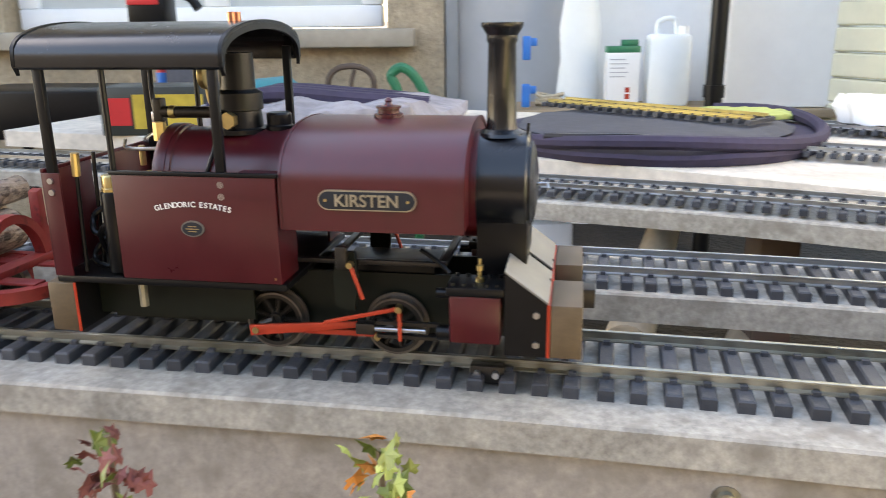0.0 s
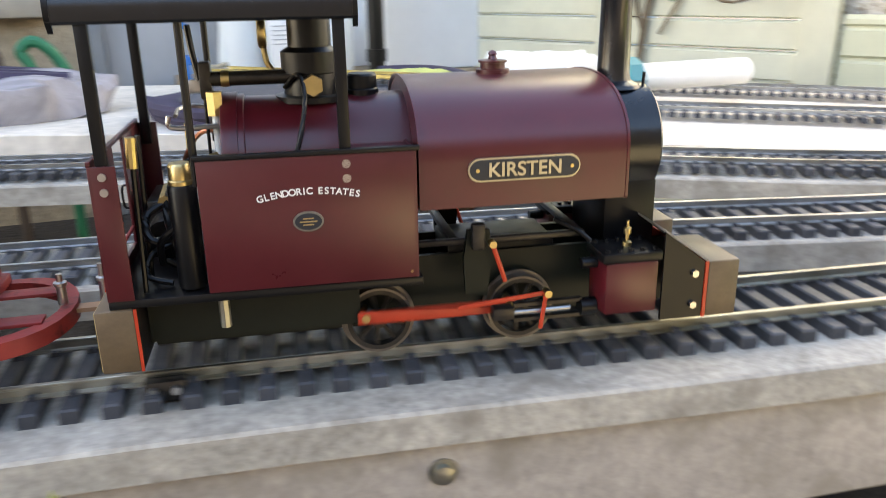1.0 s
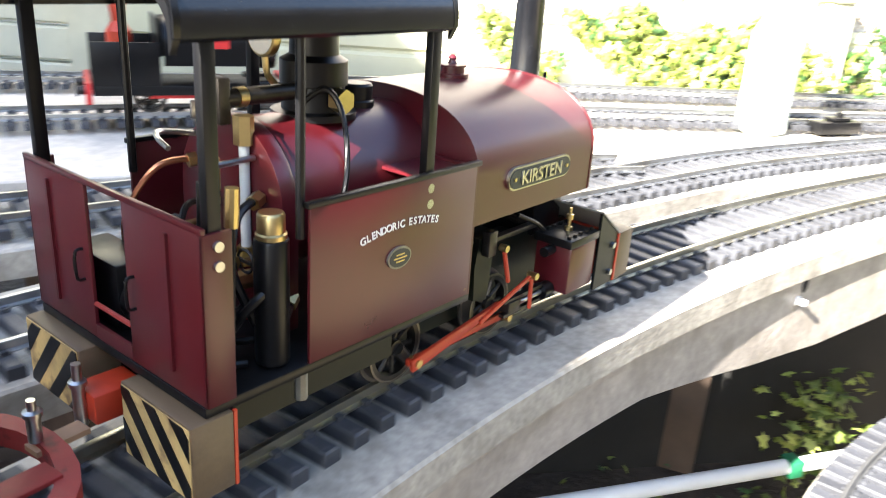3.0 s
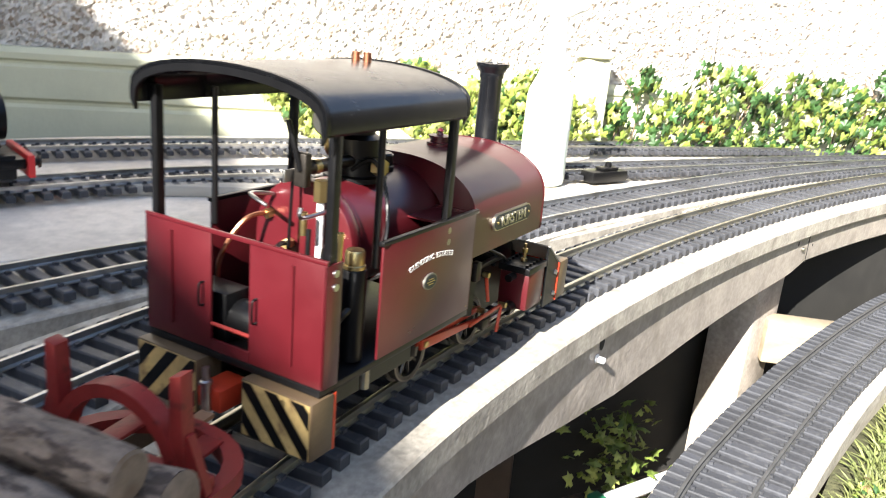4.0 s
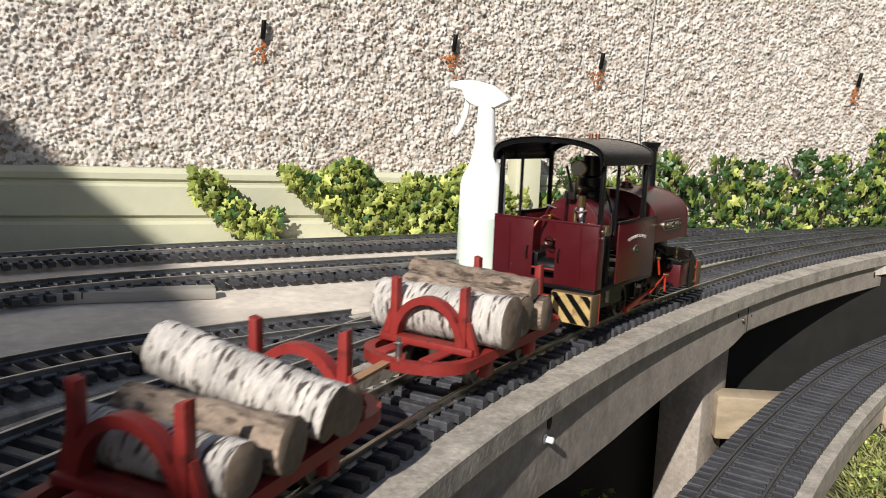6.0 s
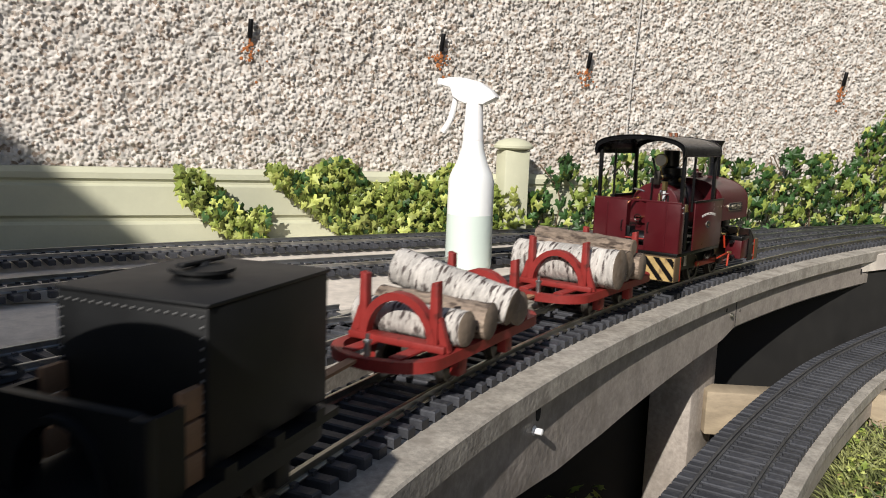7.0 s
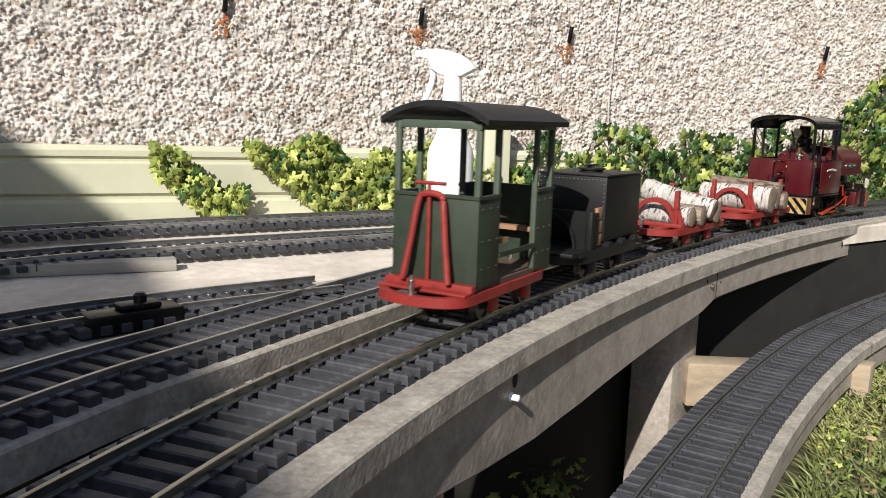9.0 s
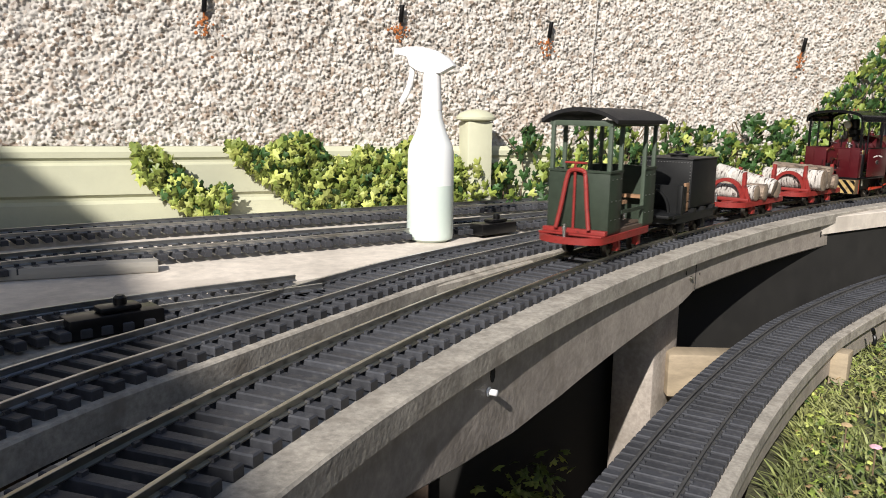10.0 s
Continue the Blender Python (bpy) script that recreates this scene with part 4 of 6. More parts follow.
        part("union_nut", rod(a, a + (b_ - a).normalized() * 0.005, 0.0028, seg=6), BRASS, t)
    for y, z in ((-0.026, 0.076), (-0.008, 0.070), (0.014, 0.078)):
        v = part("valve_wheel", lathe([(0.0042, -0.0005), (0.0046, 0), (0.0042, 0.0008), (0.0034, 0)], 16, Matrix.Translation((0.041, y, z)) @ Matrix.Rotation(radians(90), 4, "Y"), hollow=True), DARK_STEEL, t)
        part("valve_spindle", rod((0.041, y, z), (0.054, y, z), 0.0013, seg=8), BRASS, v)
        part("valve_spoke", box(0.0405, 0.0415, y - 0.0036, y + 0.0036, z - 0.0006, z + 0.0006), DARK_STEEL, v)
    # cylinders and rods
    for s_ in (-1, 1):
        y0, y1 = sorted((s_ * 0.052, s_ * 0.031))
        c = part("cylinder_block", box(0.218, 0.2435, y0, y1, 0.0185, 0.0435, 0.0012), MAROON, t, "maroon cylinder block")
        part("steam_chest", box(0.2165, 0.245, *sorted((s_ * 0.0525, s_ * 0.030)), 0.0435, 0.0480, 0.0006), BLACK, c)
        for i, j in itertools.product(range(5), (0.0335, 0.049)):
            part("bolt", rod((0.2195 + i * 0.0056, s_ * j, 0.048), (0.2195 + i * 0.0056, s_ * j, 0.0495), 0.0012, seg=6), BLACK, c)
        part("oil_cup", lathe([(0.0022, 0.048), (0.0022, 0.050), (0.001, 0.0505), (0.001, 0.0535), (0.0019, 0.054), (0.0019, 0.0565), (0.0008, 0.057), (0.0008, 0.060)], 14, Matrix.Translation((0.232, s_ * 0.041, 0))), BRASS, c)
        part("gland", rod((0.2175, s_ * 0.041, 0.0195), (0.210, s_ * 0.041, 0.0195), 0.0042, seg=16), BLACK, c)
        part("valve_gland", rod((0.2175, s_ * 0.041, 0.041), (0.210, s_ * 0.041, 0.041), 0.0026, seg=14), BLACK, c)
        part("slide_bar", box(0.178, 0.211, *sorted((s_ * 0.039, s_ * 0.042)), 0.0223, 0.0240), DARK_STEEL, t)
        part("slide_bar", box(0.178, 0.211, *sorted((s_ * 0.039, s_ * 0.042)), 0.0150, 0.0167), DARK_STEEL, t)
        part("valve_bracket", prism([(0.156, 0.030), (0.166, 0.028), (0.168, 0.046), (0.167, 0.060), (0.157, 0.060), (0.155, 0.046)], "y", *sorted((s_ * 0.036, s_ * 0.039))), GREEN_BLACK, t)
        part("weigh_arm", box(0.158, 0.164, *sorted((s_ * 0.0395, s_ * 0.044)), 0.052, 0.064, 0.0008), DARK_STEEL, t)
        part("lifting_link", rod((0.1665, s_ * 0.046, 0.0555), (0.1725, s_ * 0.046, 0.0375), 0.0011, seg=8), ORANGE, t)
        part("pivot", rod((0.1665, s_ * 0.044, 0.0555), (0.1665, s_ * 0.048, 0.0555), 0.0017, seg=12), BRASS, t)
        part("slide_pipe", tube([(0.2, s_ * 0.03, 0.06), (0.21, s_ * 0.034, 0.055), (0.216, s_ * 0.036, 0.05)], 0.0012, 8), BLACK, t)
    # nameplates and lettering
    for s_ in (-1, 1):
        mm = Matrix.Translation((0, s_ * 0.0523, 0)) @ Matrix.Rotation(radians(90), 4, "X") @ (Matrix.Rotation(radians(180), 4, "Y") if s_ > 0 else Matrix.Identity(4))
        x0 = 0.1785 * (1 if s_ < 0 else -1)
        oval = [(x0 + sg * 0.0195 + 0.005 * math.cos(a), 0.0905 + 0.005 * math.sin(a)) for sg, lo_, hi_ in ((1, -90, 90), (-1, 90, 270)) for a in [radians(lo_ + (hi_ - lo_) * i / 10) for i in range(11)]]
        pl = prism(oval, "z", -0.0004, 0.0012)
        bmesh.ops.transform(pl, matrix=mm, verts=pl.verts)
        plate = part("nameplate", pl, PALE_BRASS, t, "brass nameplate reading KIRSTEN")
        ins = prism([(x0 + (u - x0) * 0.972, 0.0905 + (w - 0.0905) * 0.86) for u, w in oval], "z", 0.0011, 0.0016)
        bmesh.ops.transform(ins, matrix=mm, verts=ins.verts)
        part("plate_ground", ins, PLATE_BLACK, plate)
        lettering("KIRSTEN", 0.0084, PALE_BRASS, mm @ Matrix.Translation((x0, 0.0903, 0.0019)), plate, bold=0.00012)
        for dx in (-0.0205, 0.0205):
            st_ = rod((x0 + dx, 0.0905, 0.0015), (x0 + dx, 0.0905, 0.0022), 0.0008, seg=10)
            bmesh.ops.transform(st_, matrix=mm, verts=st_.verts)
            part("rivet", st_, BRASS, plate)
        mm = Matrix.Translation((0, s_ * (W + 0.0003), 0)) @ Matrix.Rotation(radians(90), 4, "X") @ (Matrix.Rotation(radians(180), 4, "Y") if s_ > 0 else Matrix.Identity(4))
        x0 = 0.0885 * (1 if s_ < 0 else -1)
        word, R = "GLENDORIC ESTATES", 0.085
        widths = [0.62 if ch in "I " else 0.98 if ch in "GOCD" else 0.92 for ch in word]
        total = sum(widths)
        pos = 0.0
        for ch, wd in zip(word, widths):
            mid = (pos + wd / 2) / total - 0.5
            pos += wd
            if ch == " ":
                continue
            a = mid * 0.0418 / R
            lettering(ch, 0.0039, WHITE_LETTER, mm @ Matrix.Translation((x0 + R * math.sin(a), 0.0862 - R * (1 - math.cos(a)), 0)) @ Matrix.Rotation(-a, 4, "Z"), t, "letter", 0.0001, 0.00006)
        ov = prism([(x0 - 0.001 + 0.0062 * math.cos(2 * math.pi * i / 28), 0.0738 + 0.0042 * math.sin(2 * math.pi * i / 28)) for i in range(28)], "z", -0.0003, 0.0006)
        bmesh.ops.transform(ov, matrix=mm, verts=ov.verts)
        works = part("works_plate", ov, nmat("pewter", (0.22, 0.21, 0.18), 0.45, 0.7, 0.3, 150), t, "small oval pewter works plate")
        ov = prism([(x0 - 0.001 + 0.0054 * math.cos(2 * math.pi * i / 28), 0.0738 + 0.0035 * math.sin(2 * math.pi * i / 28)) for i in range(28)], "z", 0.0005, 0.0008)
        bmesh.ops.transform(ov, matrix=mm, verts=ov.verts)
        part("plate_ground", ov, PLATE_BLACK, works)
        for dz in (0.0013, 0, -0.0013):
            br = box(x0 - 0.0045 + abs(dz), x0 + 0.0025 - abs(dz), 0.0736 + dz, 0.0740 + dz, 0.0007, 0.0010)
            bmesh.ops.transform(br, matrix=mm, verts=br.verts)
            part("bar", br, BRASS, works)
    # coupling
    part("coupler", box(-0.006, 0.012, -0.007, 0.007, 0.0235, 0.0345, 0.001), ORANGE, t, "orange-red coupler block")
    part("coupling_pin", lathe([(0.0022, 0.022), (0.0022, 0.0365), (0.003, 0.037), (0.003, 0.0385), (0.0016, 0.039), (0.0016, 0.045)], 14, Matrix.Translation((-0.0075, 0, 0))), STEEL, t)
    # wheels and rods
    wheels, rods = [], []
    for x in (0.1170, 0.1850):
        for y in (-0.0255, 0.0255):
            w = wheel(t, x, y, 0.0160)
            part("crank_web", rod((0, -0.003 if y < 0 else 0.003, 0), (0.0085, -0.003 if y < 0 else 0.003, 0), 0.0032, seg=10), DARK_STEEL, w)
            part("crank_pin", rod((0.0085, 0, 0), (0.0085, -0.012 if y < 0 else 0.012, 0), 0.0019, seg=12), BRASS, w)
            wheels.append(w)
        part("axle", rod((x, -0.0255, 0.016), (x, 0.0255, 0.016), 0.0026, seg=14), DARK_STEEL, t)
    for s_ in (-1, 1):
        r1 = prism([(-0.003, -0.0016), (0.071, -0.0016), (0.071, 0.0016), (-0.003, 0.0016)], "y", *sorted((s_ * 0.0315, s_ * 0.0335)), bevel=0.0004)
        c = part("coupling_rod", r1, ORANGE, t, "orange-red coupling rod")
        r2 = prism([(-0.0035, -0.0030), (0.012, -0.0028), (0.061, -0.0016), (0.061, 0.0016), (0.012, 0.0028), (-0.0035, 0.0030)], "y", *sorted((s_ * 0.0345, s_ * 0.0365)), bevel=0.0004)
        d = part("connecting_rod", r2, ORANGE, t, "orange-red connecting rod")
        e = part("crosshead", box(-0.005, 0.005, *sorted((s_ * 0.0365, s_ * 0.043)), -0.0030, 0.0030, 0.0006), DARK_STEEL, t)
        part("piston_rod", rod((0.004, s_ * 0.041, 0), (0.032, s_ * 0.041, 0), 0.0014, seg=12), STEEL, e)
        v = part("valve_link", prism([(-0.002, -0.0011), (0.040, 0.0068), (0.040, 0.0088), (-0.002, 0.0011)], "y", *sorted((s_ * 0.044, s_ * 0.0455)), bevel=0.0003), ORANGE, t, "orange-red valve link")
        part("valve_drop", rod((0.039, s_ * 0.0448, 0.0078), (0.038, s_ * 0.0448, -0.010), 0.0011, seg=8), ORANGE, v)
        part("valve_pin", rod((0.039, s_ * 0.043, 0.0078), (0.039, s_ * 0.048, 0.0078), 0.0018, seg=12), BRASS, v)
        rods.append((s_, c, d, e, v))
    return t, wheels, rods


def log(parent_m, length, r, seed, material, name="log"):
    """A cut log with a lumpy bark and pale ends, lying along x."""
    rng = random.Random(seed)
    b = bmesh.new()
    n, seg = 16, 22
    rings = []
    bend = rng.uniform(-0.002, 0.002)
    for i in range(n + 1):
        x = length * (i / n - 0.5)
        ring = []
        for k in range(seg):
            a = 2 * math.pi * k / seg
            h = noise.noise(Vector((x * 60, math.cos(a) * 1.6 + seed * 3.1, math.sin(a) * 1.6))) * 0.09 + noise.noise(Vector((x * 220, math.cos(a) * 4 + seed, math.sin(a) * 4))) * 0.05
            rr = r * (1 + h)
            ring.append(b.verts.new((x, rr * math.cos(a) + bend * math.cos(3 * x / length), rr * math.sin(a))))
        rings.append(ring)
    for r0, r1 in zip(rings, rings[1:]):
        for k in range(seg):
            b.faces.new((r0[k], r0[(k + 1) % seg], r1[(k + 1) % seg], r1[k]))
    bmesh.ops.recalc_face_normals(b, faces=b.faces)
    ob = part(name, b, material, None, smooth=True)
    ob.matrix_basis = parent_m
    for i, sgn in ((0, -1), (n, 1)):
        e = bmesh.new()
        ring = [e.verts.new((v[0], v[1], v[2])) for v in [(sgn * length / 2, r * 1.0 * math.cos(2 * math.pi * k / seg), r * 1.0 * math.sin(2 * math.pi * k / seg)) for k in range(seg)]]
        mid = [e.verts.new((sgn * (length / 2 + 0.0008), r * 0.86 * math.cos(2 * math.pi * k / seg), r * 0.86 * math.sin(2 * math.pi * k / seg))) for k in range(seg)]
        cen = e.verts.new((sgn * (length / 2 + 0.0008), 0, 0))
        for k in range(seg):
            e.faces.new((ring[k], ring[(k + 1) % seg], mid[(k + 1) % seg], mid[k]))
            e.faces.new((mid[k], mid[(k + 1) % seg], cen))
        bmesh.ops.recalc_face_normals(e, faces=e.faces)
        part("cut_end", e, LOG_END, ob, "pale sawn end grain")
    return ob


def frame_ring(length, half, z0, z1, width=0.006, end_r=0.03):
    """A rounded underframe ring: straight sole bars with bowed ends."""
    def outline(h, l):
        pts = []
        for sgn in (1, -1):
            for i in range(13):
                a = radians(-90 + 180 * i / 12)
                pts.append((sgn * (l - end_r + end_r * math.cos(a)), sgn * h * math.sin(a)))
        return pts
    o, i_ = outline(half, length / 2), outline(half - width, length / 2 - width)
    b = bmesh.new()
    lo_o, lo_i = [b.verts.new((x, y, z0)) for x, y in o], [b.verts.new((x, y, z0)) for x, y in i_]
    up_o, up_i = [b.verts.new((x, y, z1)) for x, y in o], [b.verts.new((x, y, z1)) for x, y in i_]
    n = len(o)
    for k in range(n):
        j = (k + 1) % n
        b.faces.new((lo_o[k], lo_o[j], up_o[j], up_o[k]))
        b.faces.new((lo_i[k], up_i[k], up_i[j], lo_i[j]))
        b.faces.new((up_o[k], up_o[j], up_i[j], up_i[k]))
        b.faces.new((lo_o[k], lo_i[k], lo_i[j], lo_o[j]))
    bmesh.ops.recalc_face_normals(b, faces=b.faces)
    return b


WAGON_R = 0.0115


def underframe(t, length, paint, half=0.041, shift=0.0, bar=0.058):
    ring = frame_ring(length, half, 0.020, 0.0275)
    bmesh.ops.translate(ring, vec=(shift, 0, 0), verts=ring.verts)
    part("underframe", ring, paint, t)
    for x in (-0.034, 0.034):
        part("cross_member", box(x - 0.005, x + 0.005, -half + 0.005, half - 0.005, 0.021, 0.0268), paint, t)
    axles = []
    for x in (-0.036, 0.036):
        a = part("wheelset", rod((0, -0.03, 0), (0, 0.03, 0), 0.002, seg=12), DARK_STEEL, t)
        a.location = (x, 0, WAGON_R)
        for y in (-0.0250, 0.0250):
            w = wheel(a, 0, y, WAGON_R, spokes=False)
            w.location = (0, y, 0)
        axles.append(a)
        for s_ in (-1, 1):
            part("axle_box", box(x - 0.006, x + 0.006, *sorted((s_ * 0.0295, s_ * 0.037)), 0.0065, 0.0205, 0.0012), paint, t)
    for sgn in (-1, 1):
        part("coupling_pin", lathe([(0.0022, 0.0275), (0.0022, 0.036), (0.003, 0.0365), (0.003, 0.038), (0.0014, 0.0385), (0.0014, 0.042)], 12, Matrix.Translation((shift + sgn * (length / 2 - 0.006), 0, 0))), STEEL, t)
    part("coupling_bar", box(shift + length / 2 - 0.008, shift + length / 2 + bar, -0.0035, 0.0035, 0.0235, 0.0255), PLANK_WOOD, t, "flat wooden coupling bar")
    return axles


def make_log_wagon(bar):
    t = thing("log_wagon", "small red bolster wagon carrying cut logs", "wagon", group="log wagons")
    axles = underframe(t, 0.205, RED_PAINT, bar=bar)
    for y in (-0.018, 0.018):
        part("deck_bar", box(-0.092, 0.092, y - 0.005, y + 0.005, 0.0268, 0.0285, 0.0004), RED_PAINT, t)
    for x in (-0.060, 0.060):
        o = [(-0.030 * math.cos(math.pi * i / 16), 0.029 + 0.034 * math.sin(math.pi * i / 16)) for i in range(17)]
        i_ = [(-0.0245 * math.cos(math.pi * i / 16), 0.029 + 0.0285 * math.sin(math.pi * i / 16)) for i in range(17)]
        a = part("bolster_arch", arch_shell(o, i_, x - 0.004, x + 0.004), RED_PAINT, t, "red arched bolster")
        part("bolster_foot", box(x - 0.006, x + 0.006, -0.038, 0.038, 0.0275, 0.0325, 0.0008), RED_PAINT, t)
        for s_ in (-1, 1):
            part("stake", prism([(s_ * 0.0245, 0.032), (s_ * 0.0315, 0.032), (s_ * 0.0305, 0.074), (s_ * 0.0255, 0.0725)], "x", x - 0.0035, x + 0.0035, 0.0006), RED_PAINT, t)
            part("stay", prism([(s_ * 0.040, 0.028), (s_ * 0.034, 0.028), (s_ * 0.028, 0.050), (s_ * 0.0325, 0.050)], "x", x - 0.002, x + 0.002), RED_PAINT, t)
    return t, axles


def make_tank_wagon():
    t = thing("box_wagon", "charcoal riveted steel box wagon with a low front crate", "wagon")
    axles = underframe(t, 0.176, TANK_BLACK, bar=0.086)
    part("floor", box(-0.078, 0.080, -0.041, 0.041, 0.0272, 0.031), TANK_BLACK, t)
    body = part("steel_box", box(-0.018, 0.0735, -0.0375, 0.0375, 0.036, 0.100, 0.0012), TANK_BLACK, t, "charcoal riveted steel box")
    part("lid", box(-0.019, 0.0745, -0.0385, 0.0385, 0.1, 0.1018, 0.0006), TANK_BLACK, body)
    hatch = part("hatch", lathe([(0.012, 0.1018), (0.012, 0.1042), (0.0145, 0.1045), (0.0145, 0.106), (0.004, 0.107), (0.003, 0.1085)], 22, Matrix.Translation((0.027, 0, 0))), TANK_BLACK, body)
    part("hatch_bar", box(0.012, 0.042, -0.002, 0.002, 0.1075, 0.1095, 0.0006), TANK_BLACK, hatch)
    rv = lathe([(0.0007, 0), (0.0005, 0.0005), (0.0002, 0.0007)], 8)
    rme = bpy.data.meshes.new("rivet")
    rv.to_mesh(rme)
    rv.free()
    rme.materials.append(nmat("rivet_paint", (0.16, 0.16, 0.155), 0.4, 0.2, 0.2, 90))
    spots_ = [(-0.0182, -0.035 + 0.070 * i / 17, 0.0965, 0, -90, 0) for i in range(18)]
    for i in range(13):
        z = 0.042 + i * 0.0042
        spots_ += [(-0.0182, -0.035, z, 0, -90, 0), (-0.0182, 0.035, z, 0, -90, 0)]
    for p in spots_:
        o = new("rivet", rme)
        o.parent = body
        o.matrix_local = pose(*p)
    for x in (-0.01, 0.025, 0.06):
        part("bearer", box(x - 0.004, x + 0.004, -0.042, 0.042, 0.031, 0.036), TANK_BLACK, t)
    arch_ = [(0.022 * math.cos(math.pi * i / 14), 0.031 + 0.030 * math.sin(math.pi * i / 14)) for i in range(15)]
    part("front_bunker", prism([(-0.037, 0.031), (-0.037, 0.066), (-0.031, 0.068), (0.031, 0.068), (0.037, 0.066), (0.037, 0.031)] + arch_, "x", -0.052, -0.047), TANK_BLACK, t, "charcoal arched end plate")
    part("arch_rim", arch_shell([(y * 1.12, 0.031 + (z - 0.031) * 1.10) for y, z in arch_], arch_, -0.056, -0.052), TANK_BLACK, t)
    for s_ in (-1, 1):
        part("side_plate", box(-0.047, -0.031, *sorted((s_ * 0.037, s_ * 0.034)), 0.031, 0.066), TANK_BLACK, t)
        part("end_post", box(-0.056, -0.050, *sorted((s_ * 0.041, s_ * 0.034)), 0.031, 0.069, 0.0008), TANK_BLACK, t)
        for z in (0.0325, 0.0455, 0.0585):
            part("plank", box(-0.031, -0.0185, *sorted((s_ * 0.032, s_ * 0.0355)), z, z + 0.0118, 0.0006), PLANK_WOOD, t, "raw timber plank")
    part("end_deck", box(-0.094, -0.057, -0.040, 0.040, 0.0285, 0.0325, 0.0008), TANK_BLACK, t, "dark flat end platform")
    part("pin_plate", box(-0.086, -0.076, -0.008, 0.008, 0.0325, 0.0345, 0.0008), DARK_STEEL, t)
    hw = part("hand_wheel", lathe([(0.0115, 0.0770), (0.0125, 0.0780), (0.0115, 0.0795), (0.0105, 0.0780)], 26, Matrix.Translation((-0.064, 0.022, 0)), hollow=True), TANK_BLACK, t, "small brake hand wheel")
    for k in range(4):
        a = k * math.pi / 2 + 0.3
        part("spoke", rod((-0.064, 0.022, 0.0782), (-0.064 + 0.0113 * math.cos(a), 0.022 + 0.0113 * math.sin(a), 0.0782), 0.0009, seg=6), TANK_BLACK, hw)
    part("brake_column", rod((-0.064, 0.022, 0.032), (-0.064, 0.022, 0.0800), 0.0017, seg=10), TANK_BLACK, t)
    part("pipe", tube([(0.081, -0.02, 0.045), (0.086, -0.02, 0.045), (0.086, -0.02, 0.036)], 0.0016, 8), STEEL, t)
    return t, axles


def make_van():
    t = thing("brake_van", "dark green open brake van with black curved roof", "wagon")
    axles = underframe(t, 0.210, RED_PAINT, 0.041, shift=-0.019)
    part("floor", box(-0.083, 0.083, -0.0375, 0.0375, 0.0275, 0.032), BROWN_PLANK, t, "dark timber floor")
    part("headstock", box(-0.092, -0.083, -0.040, 0.040, 0.024, 0.034, 0.0008), RED_PAINT, t)
    zw, ze = 0.097, 0.154
    for x in (-0.080, 0.080):
        e = part("end_panel", box(x - 0.0015, x + 0.0015, -0.039, 0.039, 0.030, zw, 0.0003), VAN_GREEN, t, "dark green planked end")
        part("top_rail", box(x - 0.0028, x + 0.0028, -0.040, 0.040, zw, zw + 0.0025), VAN_GREEN, e)
    for s_ in (-1, 1):
        y0, y1 = sorted((s_ * 0.039, s_ * 0.036))
        for x0, x1 in ((-0.080, -0.040), (0.040, 0.080), ):
            sp = part("side_panel", box(x0, x1, y0, y1, 0.030, zw, 0.0003), VAN_GREEN, t, "dark green side panel")
            for x, z in itertools.product((x0 + 0.006, (x0 + x1) / 2, x1 - 0.006), (0.045, 0.066, 0.09)):
                part("rivet", rod((x, s_ * 0.0389, z), (x, s_ * 0.0399, z), 0.0007, seg=6), STEEL, sp)
            part("top_rail", box(x0, x1, *sorted((s_ * 0.040, s_ * 0.0355)), zw, zw + 0.0025), VAN_GREEN, sp)
        part("door_bar", box(-0.040, 0.040, *sorted((s_ * 0.040, s_ * 0.038)), 0.050, 0.054), VAN_GREEN, t)
        for x in (-0.078, -0.042, 0.042, 0.078):
            part("post", box(x - 0.0026, x + 0.0026, *sorted((s_ * 0.0388, s_ * 0.0340)), 0.032, ze, 0.0004), VAN_POST, t)
        part("cant_rail", box(-0.082, 0.082, *sorted((s_ * 0.0392, s_ * 0.037)), ze - 0.006, ze), VAN_POST, t)
    for x in (-0.078, 0.078):
        part("end_rail", box(x - 0.002, x + 0.002, -0.0388, 0.0388, ze - 0.006, ze, 0.0004), VAN_POST, t)
    n, Hh = 16, 0.0485
    o = [(-Hh + 2 * Hh * i / n, ze + 0.001 + 0.0135 * (1 - (2 * i / n - 1) ** 2) ** 0.9) for i in range(n + 1)]
    i_ = [(y * 0.99, z - 0.0042) for y, z in o]
    part("roof", arch_shell(o, i_, -0.090, 0.090), ROOF_FELT, t, "black felted curved roof")
    for x in (-0.030, 0.062):
        part("bench", box(x, x + 0.014, -0.037, 0.037, 0.060, 0.064), PLANK_WOOD, t, "timber bench")
    # red brake frame on the end
    bend = [(-0.096, -0.021, 0.034), (-0.0925, -0.016, 0.062), (-0.089, -0.0115, 0.092), (-0.0875, -0.007, 0.099), (-0.0875, 0.007, 0.099), (-0.089, 0.0115, 0.092), (-0.0925, 0.016, 0.062), (-0.096, 0.021, 0.034)]
    part("brake_frame", tube(bend, 0.0026, 8), RED_PAINT, t, "red bent brake frame")
    part("brake_column", rod((-0.0860, 0.003, 0.030), (-0.0860, 0.003, 0.107), 0.0016, seg=10), RED_PAINT, t)
    part("brake_handle", rod((-0.0860, -0.012, 0.1075), (-0.0860, 0.016, 0.1075), 0.0014, seg=8), RED_PAINT, t)
